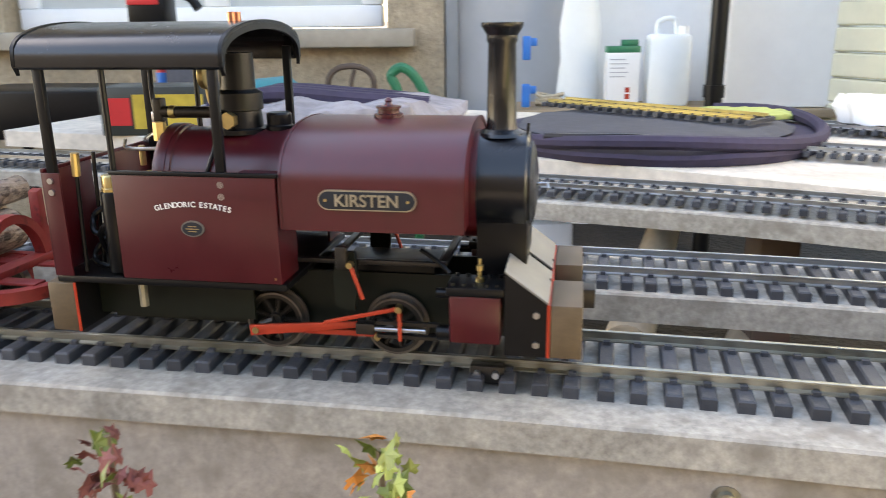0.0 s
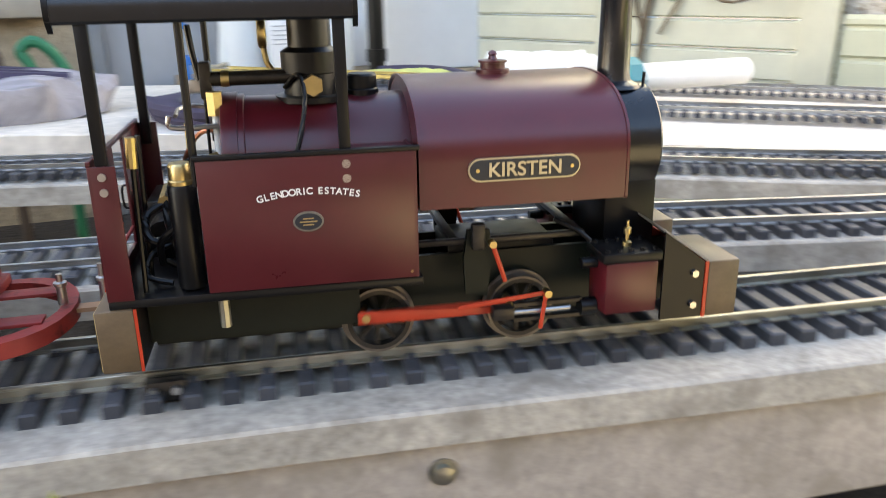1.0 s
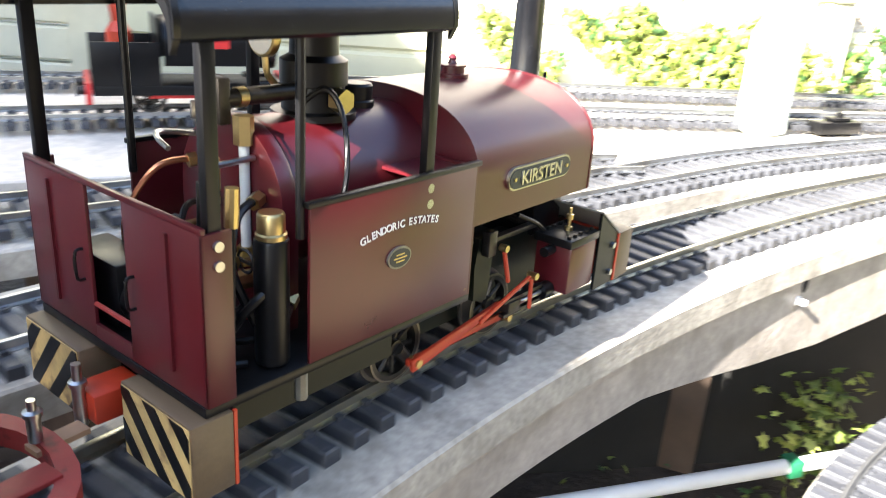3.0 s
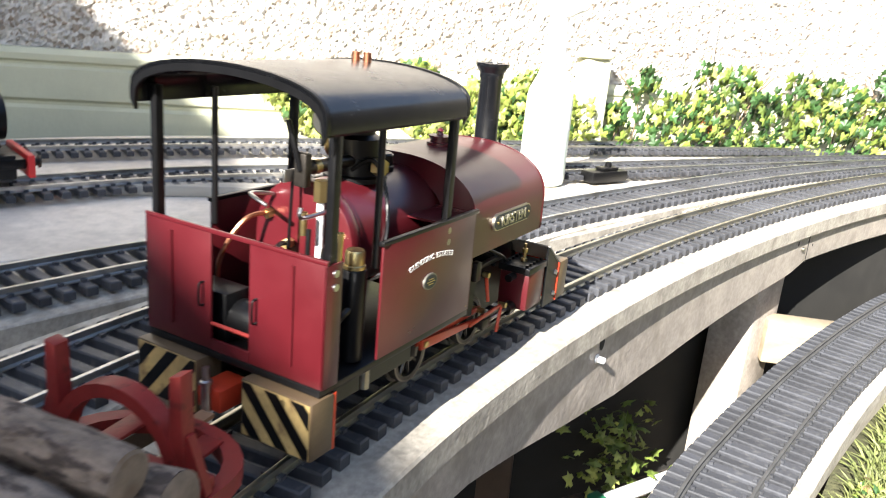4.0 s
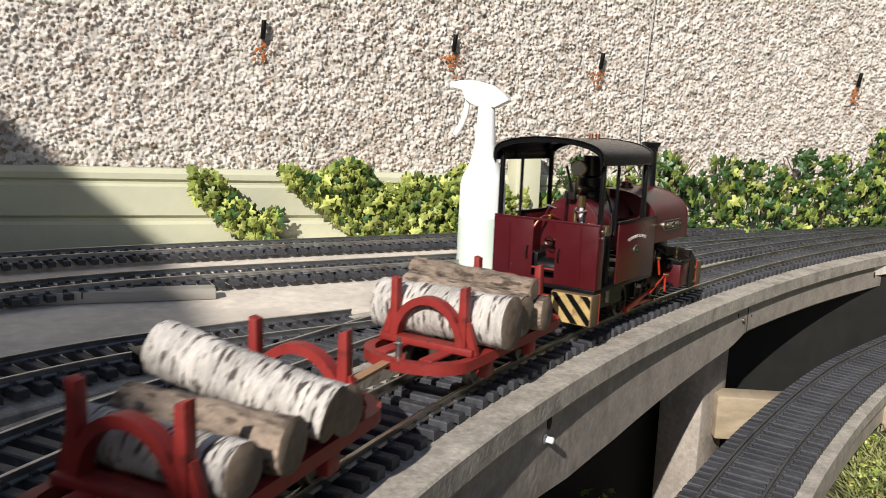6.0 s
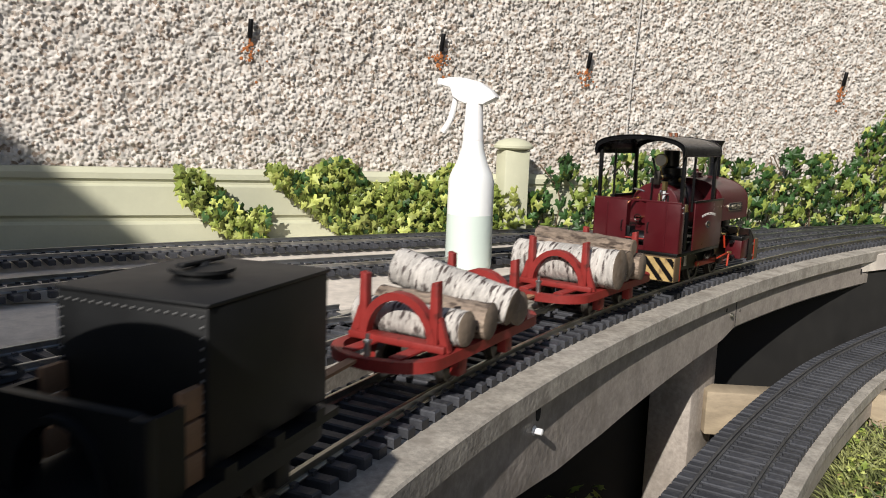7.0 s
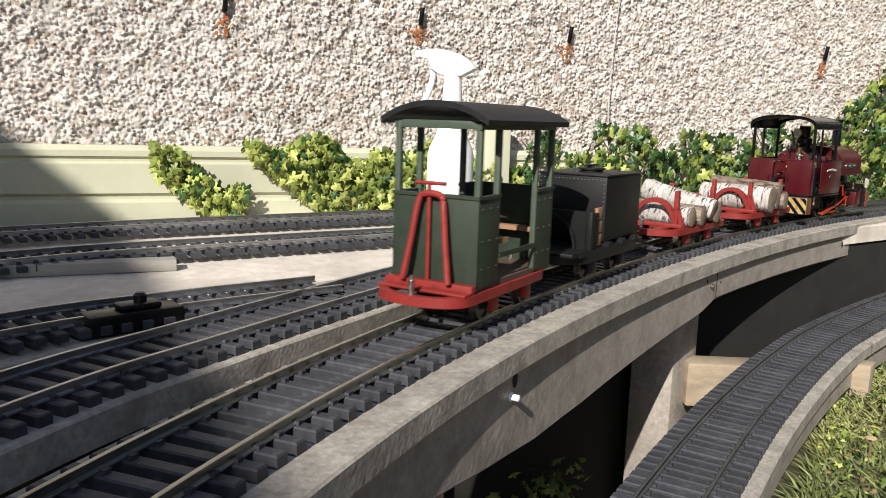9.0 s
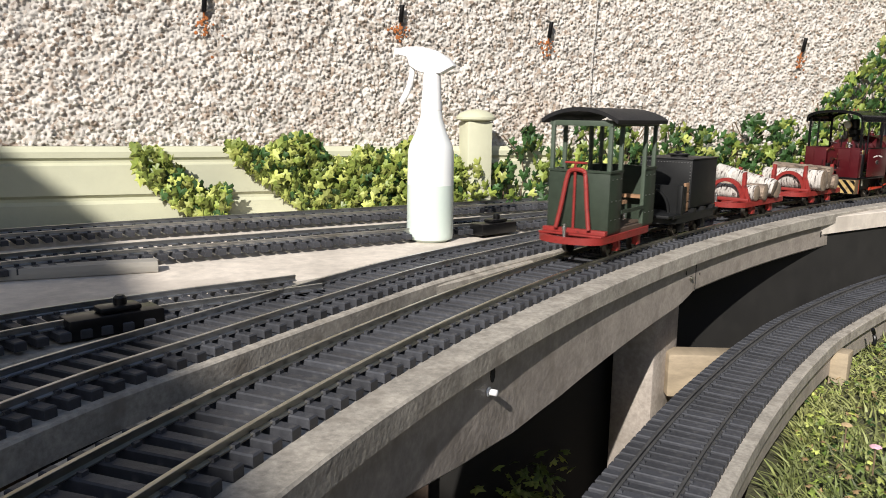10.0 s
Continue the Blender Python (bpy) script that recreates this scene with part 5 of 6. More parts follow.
    part("end_plate", box(-0.104, -0.083, -0.040, 0.040, 0.0275, 0.0295, 0.0006), RED_PAINT, t, "red end platform plate")
    return t, axles


LOCO, LOCO_WHEELS, LOCO_RODS = make_loco()
LOG_A, AX_A = make_log_wagon(0.010)
LOG_B, AX_B = make_log_wagon(0.062)
BOX_W, AX_C = make_tank_wagon()
VAN, AX_D = make_van()
# the van is built a little large and brought down to its true size
for part_ in VAN.children_recursive:
    if part_ not in AX_D and part_.parent not in AX_D and part_.parent.parent not in AX_D:
        part_.location = [v * k for v, k in zip(part_.location, (0.82, 0.945, 0.98))]
for me_ in {p.data for p in VAN.children_recursive if p.data and p not in AX_D and p.parent not in AX_D and p.parent.parent not in AX_D}:
    me_.transform(Matrix.Diagonal((0.82, 0.945, 0.98, 1)))
CARGO = []
for k, (wag, rows_) in enumerate(((LOG_A, ((-0.036, 0.001, 0.0475, 0.106, 0.0190, BARK, 92, 0), (-0.004, 0.004, 0.0490, 0.104, 0.0150, BARK_BROWN, 87, -3), (0.0270, -0.002, 0.0420, 0.094, 0.0135, BARK_BROWN, 95, 0), (0.0170, 0.010, 0.0640, 0.108, 0.0085, BARK_BROWN, 89, -2))),
                                 (LOG_B, ((-0.041, 0.002, 0.0405, 0.088, 0.0120, BARK, 88, 0), (-0.014, 0.000, 0.0415, 0.088, 0.0130, BARK_BROWN, 94, -2), (0.013, 0.000, 0.0560, 0.096, 0.0140, BARK, 97, -13), (0.039, -0.001, 0.0415, 0.088, 0.0130, BARK, 84, 0))))):
    for j, (x, y, z, ln, r, mat_, yaw, tip) in enumerate(rows_):
        o = log(pose(x, y, z, 0, tip, yaw), ln, r, 10 * k + j, mat_)
        tagged(o, "cut birch log with pale bark and sawn ends" if mat_ is BARK else "cut log with brown bark and sawn ends", "log", "logs on the wagons")
        CARGO.append((o, wag, o.matrix_basis.copy()))

# progress of the locomotive's rear beam along the line
PROGRESS = [(0.0, -0.1352), (0.5, -0.0402), (1.0, 0.0818), (1.2, 0.1308), (1.5, 0.1988), (2.0, 0.3088), (2.5, 0.4308), (2.7, 0.4800), (3.8, 0.6590), (4.0, 0.7020), (4.5, 0.8150), (5.0, 0.9240), (5.5, 1.0340), (7.0, 1.3900), (7.5, 1.5190), (8.0, 1.6600), (8.5, 1.8100), (9.0, 1.9600), (9.5, 2.1130), (10.0, 2.2880)]
FINE = np.arange(0, 10.0001, 1 / 30)


def glide(rows, at):
    """Smooth values through all rows: cubic pieces with shared slopes."""
    t, s = (np.array(c) for c in zip(*rows))
    slope = np.gradient(s, t)
    k = np.clip(np.searchsorted(t, at, side="right") - 1, 0, len(t) - 2)
    h = t[k + 1] - t[k]
    u = (at - t[k]) / h
    return (2 * u**3 - 3 * u**2 + 1) * s[k] + (u**3 - 2 * u**2 + u) * h * slope[k] + (3 * u**2 - 2 * u**3) * s[k + 1] + (u**3 - u**2) * h * slope[k + 1]


SMOOTH = glide(PROGRESS, FINE)


def vehicle_pose(s_mid, base, x_shift=0.0):
    """A vehicle standing on the line by its two axles."""
    xa, ya, _ = on_line(s_mid - base / 2)
    xb, yb, _ = on_line(s_mid + base / 2)
    a = math.atan2(yb - ya, xb - xa)
    return Matrix.Translation(((xa + xb) / 2, (ya + yb) / 2, 0)) @ Matrix.Rotation(a, 4, "Z") @ Matrix.Translation((x_shift, 0, 0))


OFFSETS = ((LOG_A, -0.122, AX_A), (LOG_B, -0.386, AX_B), (BOX_W, -0.660, AX_C), (VAN, -0.866, AX_D))


def motions():
    walk(LOCO, [(t, vehicle_pose(s + SEGL / 2, 0.12, -SEGL / 2)) for t, s in zip(FINE[::3], SMOOTH[::3])])
    for thing_, off, axles in OFFSETS:
        walk(thing_, [(t, vehicle_pose(s + off, 0.072)) for t, s in zip(FINE[::3], SMOOTH[::3])])
        for a in axles:
            x, y, z = a.location
            walk(a, [(t, Matrix.Translation((x, y, z)) @ Matrix.Rotation(s / WAGON_R, 4, "Y")) for t, s in zip(FINE, SMOOTH)])
    yard_rows, fine_t = [], np.arange(0, 10.01, 0.5).tolist()
    for t, d in CREEP:
        k = min(max(k2 + int(round(d / 0.005)), 0), len(SECOND) - 1)
        x, y, a = SECOND[k]
        f = d - (k - k2) * 0.005
        yard_rows.append((t, pose(x + f * math.cos(a), y + f * math.sin(a), 0, 0, 0, math.degrees(a))))
    walk(bl, yard_rows)
    walk(fg, [(t, m @ FIGURE_SEAT) for t, m in yard_rows])
    for w in YARD_WHEELS:
        x, y, z = w.location
        walk(w, [(t, Matrix.Translation((x, y, z)) @ Matrix.Rotation(d / 0.016, 4, "Y")) for t, d in zip(fine_t, np.interp(fine_t, *zip(*CREEP)))])
    for o, wag, m in CARGO:
        off = [q for w, q, _ in OFFSETS if w is wag][0]
        walk(o, [(t, vehicle_pose(s + off, 0.072) @ m) for t, s in zip(FINE[::3], SMOOTH[::3])])
    R, crank, phase = 0.016, 0.0085, radians(284)
    turns = [s / R + phase for s in SMOOTH]
    for w in LOCO_WHEELS:
        x, y, z = w.location
        quarter = 0 if y < 0 else math.pi / 2
        walk(w, [(t, Matrix.Translation((x, y, z)) @ Matrix.Rotation(a + quarter, 4, "Y")) for t, a in zip(FINE, turns)])
    for s_, c, d, e, v in LOCO_RODS:
        quarter = 0 if s_ < 0 else math.pi / 2
        rows_c, rows_d, rows_e, rows_v = [], [], [], []
        for t, a in zip(FINE, turns):
            a += quarter
            px, pz = crank * math.cos(a), -crank * math.sin(a)
            rows_c.append((t, pose(0.117 + px, 0, R + pz)))
            # the connecting rod runs from the rear crank pin to the crosshead
            tilt = math.atan2(0.0195 - (R + pz), 0.060)
            rows_d.append((t, Matrix.Translation((0.117 + px, 0, R + pz)) @ Matrix.Rotation(-tilt, 4, "Y")))
            rows_e.append((t, pose(0.117 + px + 0.063, 0, 0.0195)))
            rows_v.append((t, Matrix.Translation((0.155 + 0.3 * px, 0, 0.024 + 0.3 * pz)) @ Matrix.Rotation(-0.15 * math.sin(a), 4, "Y")))
        walk(c, rows_c)
        walk(d, rows_d)
        walk(e, rows_e)
        walk(v, rows_v)

# ---- spray bottle ----
bt = thing("spray_bottle", "milky plastic trigger spray bottle, half full, on the board", "spray bottle", pose(1.505, -0.042, BOARD_Z - 0.006, 0, 0, -100))
part("liquid_part", lathe([(0.001, 0.0), (0.026, 0.0005), (0.0315, 0.004), (0.0325, 0.01), (0.0320, 0.078)], 36), BOTTLE_LIQUID, bt, "lower part filled with pale liquid")
part("body", lathe([(0.0320, 0.078), (0.0315, 0.123), (0.029, 0.133), (0.021, 0.150), (0.0155, 0.168), (0.0140, 0.181)], 36), BOTTLE, bt)
part("collar", lathe([(0.0138, 0.178), (0.0145, 0.179), (0.0128, 0.207), (0.0115, 0.230)], 28), WHITE_PLASTIC, bt)
part("spray_head", prism([(u, w + 0.009) for u, w in [(-0.012, 0.219), (0.014, 0.218), (0.034, 0.228), (0.024, 0.238), (0.008, 0.248), (-0.014, 0.2535), (-0.036, 0.2540), (-0.048, 0.251), (-0.048, 0.243), (-0.034, 0.240), (-0.030, 0.228), (-0.020, 0.222)]], "y", -0.0095, 0.0095, 0.003), WHITE_PLASTIC, bt, "white trigger spray head")
part("trigger", tube([(-0.027, 0, 0.247), (-0.0285, 0, 0.229), (-0.034, 0, 0.207), (-0.0445, 0, 0.189)], 0.0042, 10), WHITE_PLASTIC, bt, "white trigger")
part("nozzle", rod((-0.048, 0, 0.256), (-0.053, 0, 0.256), 0.006, seg=16), WHITE_PLASTIC, bt)

# ---- fixings along the side board ----


def on_face(s, z, q=-0.0592):
    x, y, a = on_line(s, q)
    return Matrix.Translation((x, y, z)) @ Matrix.Rotation(a, 4, "Z")


def screw(s, z, r, label, proud=0.003, mat=None):
    t = part("bolt_head", lathe([(r * 1.5, 0), (r * 1.5, 0.0008), (r, 0.001), (r, proud), (r * 0.6, proud + 0.0006)], 12, Matrix.Rotation(radians(90), 4, "X")), mat or BRONZE_STUD)
    t.matrix_world = on_face(s, z)
    tagged(t, label, "bolt", "bolts in the side board")


screw(0.222, -0.049, 0.0048, "dull round-headed bolt and washer in the side board", 0.004)
screw(1.045, -0.052, 0.0026, "pale bolt end standing out of the side board", 0.007, WHITE_PLASTIC)
screw(1.572, -0.050, 0.0022, "small bolt beside the joint of the side boards")
for s, z, r in ((1.052, -0.040, 0.0055), (0.640, -0.051, 0.0032), (0.605, -0.055, 0.0028), (1.605, -0.049, 0.0016), (1.555, -0.041, 0.0022), (2.12, -0.048, 0.0045)):
    t = part("drill_hole", rod((0, 0.0012, 0), (0, -0.0004, 0), r, seg=16), nmat("hole_dark", (0.02, 0.018, 0.016), 0.9), None)
    t.matrix_world = on_face(s, z) @ Matrix.Diagonal((0.75, 1, 1.25, 1))
    tagged(t, "dark drilled hole in the grey side board", "hole", "holes in the side board")
for s, deep in ((0.622, -0.070), (1.59, -0.070), (2.3, -0.072)):
    t = part("board_joint", box(-0.0006, 0.0006, -0.0005, 0.001, deep, -0.034), nmat("joint_dark", (0.03, 0.027, 0.024), 0.9), None)
    t.matrix_world = on_face(s, 0)
    tagged(t, "dark upright joint between two side boards", "joint", "joints of the side boards")
# rail joiner clamp on the train's line
t = thing("rail_clamp", "small steel rail clamp with screws on the near rail", "rail clamp", Matrix.Translation((*on_line(0.10, -0.0275)[:2], 0)))
part("clamp_body", box(-0.009, 0.009, -0.005, 0.002, -0.012, -0.002, 0.0008), DARK_STEEL, t)
for x in (-0.005, 0.005):
    part("screw", rod((x, -0.005, -0.006), (x, -0.0075, -0.006), 0.002, seg=8), STEEL, t)
# ---- timber between the legs and the low board ----
t = part("timber_block", box(-0.02, 0.02, -0.07, 0.035, -0.030, 0.030, 0.003), PALE_WOOD)
t.matrix_world = pose(1.515, -0.405, -0.188, 0, 0, 8)
tagged(t, "pale sawn timber block bracing the low track bed", "timber block")
t = part("bracket", prism([(-0.012, -0.075), (0.016, 0.0), (-0.016, 0.0), (-0.018, -0.07)], "y", -0.012, 0.012, 0.002), PALE_WOOD)
t.matrix_world = pose(1.605, -0.628, LOW_Z - 0.03, 0, 0, -30)
tagged(t, "pointed timber bracket under the low track bed", "bracket")
t = part("cable_clip", tube([(0, 0, 0), (0.004, -0.004, -0.008), (0, -0.005, -0.018), (-0.004, -0.002, -0.024)], 0.003, 8), BLACK)
t.matrix_world = pose(1.70, -0.70, LOW_Z - 0.02)
tagged(t, "black cable clip on the low side board", "clip")

# ---- plank and point motors on the yard board ----
t = part("loose_plank", prism([(0, -0.012), (0.30, -0.012), (0.30, 0.010), (0.296, 0.012), (0, 0.012)], "z", 0, 0.012, 0.001), nmat("weathered_plank", (0.33, 0.31, 0.27), 0.85, 0, 0.25, 30, grain=(0.3, 2, 2), bump=0.0008))
t.matrix_world = pose(1.060, 0.462, BOARD_Z - 0.0055, 0, 0, -57.5)
tagged(t, "weathered grey plank lying on the yard board", "plank")


def point_motor(x, y, a):
    t = thing("point_motor", "black plastic point motor box beside the track", "point motor", pose(x, y, BOARD_Z - 0.002, 0, 0, a), "point motors")
    part("case", box(-0.042, 0.030, -0.013, 0.013, 0, 0.016, 0.002), BLACK, t)
    part("cover", box(-0.018, 0.014, -0.009, 0.009, 0.016, 0.021, 0.002), BLACK, t)
    part("knob", lathe([(0.005, 0.021), (0.005, 0.026), (0.003, 0.028)], 14), BLACK, t)


point_motor(0.985, 0.108, -38)
point_motor(1.575, -0.128, -38)

# ---- black locomotive standing in the yard ----
SEC = np.array([(x, y) for x, y, _ in SECOND])
k2 = int(np.argmin(np.hypot(SEC[:, 0] - 1.012, SEC[:, 1] - 0.452)))
x2, y2, a2 = SECOND[k2]
bl = thing("tank_locomotive", "gloss black model tank locomotive with red beams, reversing slowly", "locomotive", pose(x2, y2, 0, 0, 0, math.degrees(a2)))
part("frame", box(-0.100, 0.100, -0.040, 0.040, 0.020, 0.030, 0.001), BLACK, bl)
for x in (-0.104, 0.104):
    part("buffer_beam", box(x - 0.003, x + 0.003, -0.045, 0.045, 0.012, 0.034, 0.0006), RED_PLASTIC, bl, "red buffer beam")
    for y in (-0.026, 0.026):
        part("buffer", lathe([(0.005, 0), (0.004, 0.006), (0.0065, 0.007), (0.006, 0.009)], 14, Matrix.Translation((x + math.copysign(0.003, x), y, 0.024)) @ Matrix.Rotation(radians(90 if x > 0 else -90), 4, "Y")), DARK_STEEL, bl)
To = arch(0.038, 0.050, 0.07, 0.098)
sd = part("saddle_tank", arch_shell(To, [(y * 0.9, 0.05 + (z - 0.05) * 0.94) for y, z in To], -0.030, 0.068), BLACK, bl, "gloss black saddle tank")
part("tank_front", arch_shell([(y * 0.95, z) for y, z in To], [(y * 0.3, 0.05 + (z - 0.05) * 0.5) for y, z in To], 0.064, 0.066), BLACK, sd)
part("nameplate", box(0.005, 0.036, -0.0388, -0.0365, 0.068, 0.080, 0.0006), RED_PLASTIC, sd, "red nameplate with plain face")
part("smokebox", rod((0.060, 0, 0.066), (0.090, 0, 0.066), 0.023, seg=30, bevel=0.001), BLACK, bl)
part("chimney", lathe([(0.011, 0.085), (0.008, 0.09), (0.007, 0.128), (0.010, 0.132), (0.010, 0.135), (0.006, 0.135)], 22, Matrix.Translation((0.080, 0, 0))), BLACK, bl)
for y0, y1 in ((-0.042, -0.040), (0.040, 0.042)):
    part("cab_side", box(-0.100, -0.034, y0, y1, 0.030, 0.074, 0.0004), BLACK, bl)
part("cab_front", box(-0.036, -0.034, -0.040, 0.040, 0.030, 0.098), BLACK, bl)
for y in (-0.030, 0.030):
    c = part("cylinder_block", box(0.062, 0.092, y - 0.009, y + 0.009, 0.010, 0.034, 0.002), BLACK, bl)
    part("rod", box(-0.045, 0.055, y - 0.002, y + 0.002, 0.0155, 0.0195), RED_PLASTIC, bl, "red side rod")
YARD_WHEELS = []
for x in (-0.045, 0.030):
    for y in (-0.024, 0.024):
        YARD_WHEELS.append(wheel(bl, x, y, 0.016))
part("dome", lathe([(0.008, 0.097), (0.008, 0.107), (0.005, 0.112), (0.001, 0.114)], 18), BRASS, bl)
fg = part("figure", lathe([(0.009, 0.0), (0.012, 0.02), (0.013, 0.035), (0.006, 0.042), (0.0065, 0.046), (0.008, 0.052), (0.006, 0.059), (0.001, 0.062)], 16), ORANGE)
fg.matrix_world = bl.matrix_world @ pose(-0.070, 0.0, 0.030) @ Matrix.Diagonal((1, 1, 1.45, 1))
tagged(fg, "small plain orange figurine standing in the cab", "figurine")
FIGURE_SEAT = bl.matrix_world.inverted() @ fg.matrix_world
CREEP = [(0.0, 0.075), (1.2, 0.052), (1.5, 0.036), (1.8, 0.014), (2.1, 0.002), (2.7, -0.018), (3.8, -0.045), (4.2, -0.056), (6.0, -0.100), (10.0, -0.190)]

# ---- pop-up fabric disc with a length of brass track on it ----
disc = thing("popup_bag", "flat round grey and purple fabric pop-up bag lying on the boards", "bag", pose(0.255, 0.915, BOARD_Z - 0.006))


def lumpy_disc(r, z0, z1, amp, seed, cut=None):
    b = bmesh.new()
    rings = []
    for rr, zz in ((0.02, z1), (r * 0.35, z1), (r * 0.65, z1), (r * 0.88, z1 * 0.98), (r, z1 * 0.75), (r * 1.01, (z0 + z1) / 2), (r * 0.985, z0)):
        ring = []
        for k in range(72):
            a = 2 * math.pi * k / 72
            h = amp * noise.noise(Vector((math.cos(a) * 4 * rr / r + seed, math.sin(a) * 4 * rr / r, zz * 20)))
            ring.append(b.verts.new(((rr + h) * math.cos(a), (rr + h) * math.sin(a), max(z0, zz + h * 0.6))))
        rings.append(ring)
    b.faces.new(rings[0])
    for r0, r1 in zip(rings, rings[1:]):
        for k in range(72):
            b.faces.new((r0[k], r1[k], r1[(k + 1) % 72], r0[(k + 1) % 72]))
    bmesh.ops.recalc_face_normals(b, faces=b.faces)
    return b


part("base", lumpy_disc(0.262, 0.0, 0.022, 0.006, 1), PURPLE_FABRIC, disc, "purple edged base")
part("top_panel", lumpy_disc(0.215, 0.018, 0.032, 0.005, 5), GREY_FABRIC, disc, "grey panel")
lime = lumpy_disc(0.085, 0.0, 0.012, 0.006, 9)
bmesh.ops.transform(lime, matrix=pose(0.155, 0.10, 0.026) @ Matrix.Diagonal((1.15, 0.7, 1, 1)), verts=lime.verts)
part("lime_panel", lime, LIME_FABRIC, disc, "lime green panel")
part("rim", tube([(0.258 * math.cos(a), 0.258 * math.sin(a), 0.027 + 0.006 * math.sin(3 * a)) for a in [radians(x) for x in range(-170, 60, 12)]], 0.010, 8), PURPLE_FABRIC, disc, "padded purple rim")
part("strap", tube([(-0.16, -0.205, 0.03), (-0.10, -0.235, 0.034), (-0.04, -0.245, 0.036), (0.03, -0.25, 0.03)], 0.007, 8), BLACK, disc, "black strap")
LOOSE = spline([(0.10, 1.10), (0.2, 1.02), (0.30, 0.94), (0.42, 0.845)])
lt = thing("loose_track", "loose length of brass-railed track lying on the bag", "railway track", Matrix.Translation((0, 0, 0.030)))
for q in (-0.0239, 0.0239):
    part("rail", rail_mesh(LOOSE, q, 0.0), BRASS_RAIL, lt, "brass rail")
for x, y, a in LOOSE[::4]:
    ob = new("sleeper", SLEEPER_MAIN)
    ob.parent = lt
    ob.matrix_local = pose(x, y, -RAIL_H, 0, 0, math.degrees(a))

# ---- clutter against the house ----


def house_thing(name, label, category, x, y, z, rz=0.0):
    t = thing(name, label, category)
    t.matrix_world = HOUSE_M @ pose(x, y, z, 0, 0, rz)
    return t


t = house_thing("shelf", "rough plank shelf on the house wall", "shelf", 0, 0, 0)
part("plank", box(-0.34, 0.92, -0.24, 0.0, -0.075, -0.055, 0.003), nmat("rough_plank", (0.30, 0.22, 0.14), 0.85, 0, 0.3, 20, grain=(0.3, 2, 2), bump=0.001), t)
for x in (-0.30, 0.1, 0.6, 0.88):
    part("bracket", box(x - 0.012, x + 0.012, -0.20, 0.0, -0.20, -0.075, 0.002), BROWN_PLANK, t)
t = house_thing("down_pipe", "black upright pipe against the white wall", "pipe", 0.145, -0.265, 0)
part("pipe", rod((0, 0, GROUND_Z), (0, 0, 2.4), 0.021, seg=18), BLACK, t)
for z in (-0.02, 0.5):
    part("collar", rod((0, 0, z), (0, 0, z + 0.03), 0.026, seg=18), BLACK, t)
t = house_thing("white_cabinet", "tall white metal cabinet standing against the house", "cabinet", 0, 0, 0)
part("body", box(0.19, 0.80, -0.20, 0.02, -0.055, 1.2, 0.008), WHITE_PAINT, t)
d = part("side_panel", box(0.802, 1.06, -0.13, 0.02, -0.055, 1.2, 0.006), nmat("pale_blue_white", (0.66, 0.72, 0.8), 0.5, 0, 0.05, 10), t, "bluish white panel with a latch")
part("latch", box(0.965, 0.99, -0.136, -0.13, 0.045, 0.075, 0.001), BLACK, d)
part("latch_bolt", box(0.925, 0.962, -0.140, -0.13, 0.054, 0.066, 0.001), RED_PLASTIC, d, "red latch bolt")
for i in range(4):
    part("vent_slat", box(0.925 + i * 0.011, 0.931 + i * 0.011, -0.136, -0.13, 0.22, 0.38), GREY_DOOR, d)
t = house_thing("carton", "white carton with a green top and small print", "box", -0.065, -0.15, -0.055, 4)
part("box", box(-0.042, 0.042, -0.02, 0.02, 0.0, 0.155, 0.001), WHITE_PAINT, t)
part("green_top", box(-0.0425, 0.0425, -0.0205, 0.0205, 0.140, 0.1565, 0.001), GREEN_PLASTIC, t, "green top band")
part("flap", box(-0.002, 0.042, 0.004, 0.02, 0.1565, 0.172, 0.001), GREEN_PLASTIC, t)
for i in range(5):
    part("print_bar", box(-0.036, 0.004 + 0.008 * (i % 2), -0.0208, -0.0202, 0.078 + i * 0.011, 0.081 + i * 0.011), GREY_DOOR, t)
for i in range(2):
    part("orange_mark", box(0.006, 0.018, -0.0208, -0.0202, 0.022 + i * 0.017, 0.035 + i * 0.017), ORANGE, t)
t = house_thing("plastic_can", "translucent white plastic can on the shelf", "can", 0.055, -0.13, -0.055)
part("body", box(-0.055, 0.055, -0.04, 0.04, 0, 0.185, 0.014), BOTTLE, t)
part("handle", tube([(-0.03, 0, 0.18), (-0.028, 0, 0.215), (0.01, 0, 0.222), (0.02, 0, 0.18)], 0.007, 8), BOTTLE, t)
part("cap", rod((0.036, 0, 0.18), (0.036, 0, 0.205), 0.014, seg=16), WHITE_PLASTIC, t)
t = house_thing("polythene_bag", "crumpled clear polythene bag hanging over the shelf", "bag", -0.17, -0.08, -0.055)
part("bag", lathe([(0.05, 0), (0.06, 0.03), (0.05, 0.12), (0.055, 0.2), (0.04, 0.3), (0.05, 0.4)], 20, Matrix.Diagonal((1, 0.4, 1, 1))), BOTTLE, t)
t = house_thing("rope_coil", "small coil of pale rope on the shelf", "rope", -0.25, -0.13, -0.055)
for i in range(3):
    part("turn", tube([(0.035 * math.cos(a + i), 0.02 * math.sin(a + i), 0.008 + 0.011 * i + 0.004 * math.sin(2 * a)) for a in [radians(x) for x in range(0, 361, 30)]], 0.005, 6), nmat("rope", (0.42, 0.37, 0.28), 0.9, 0, 0.3, 120, bump=0.001), t)
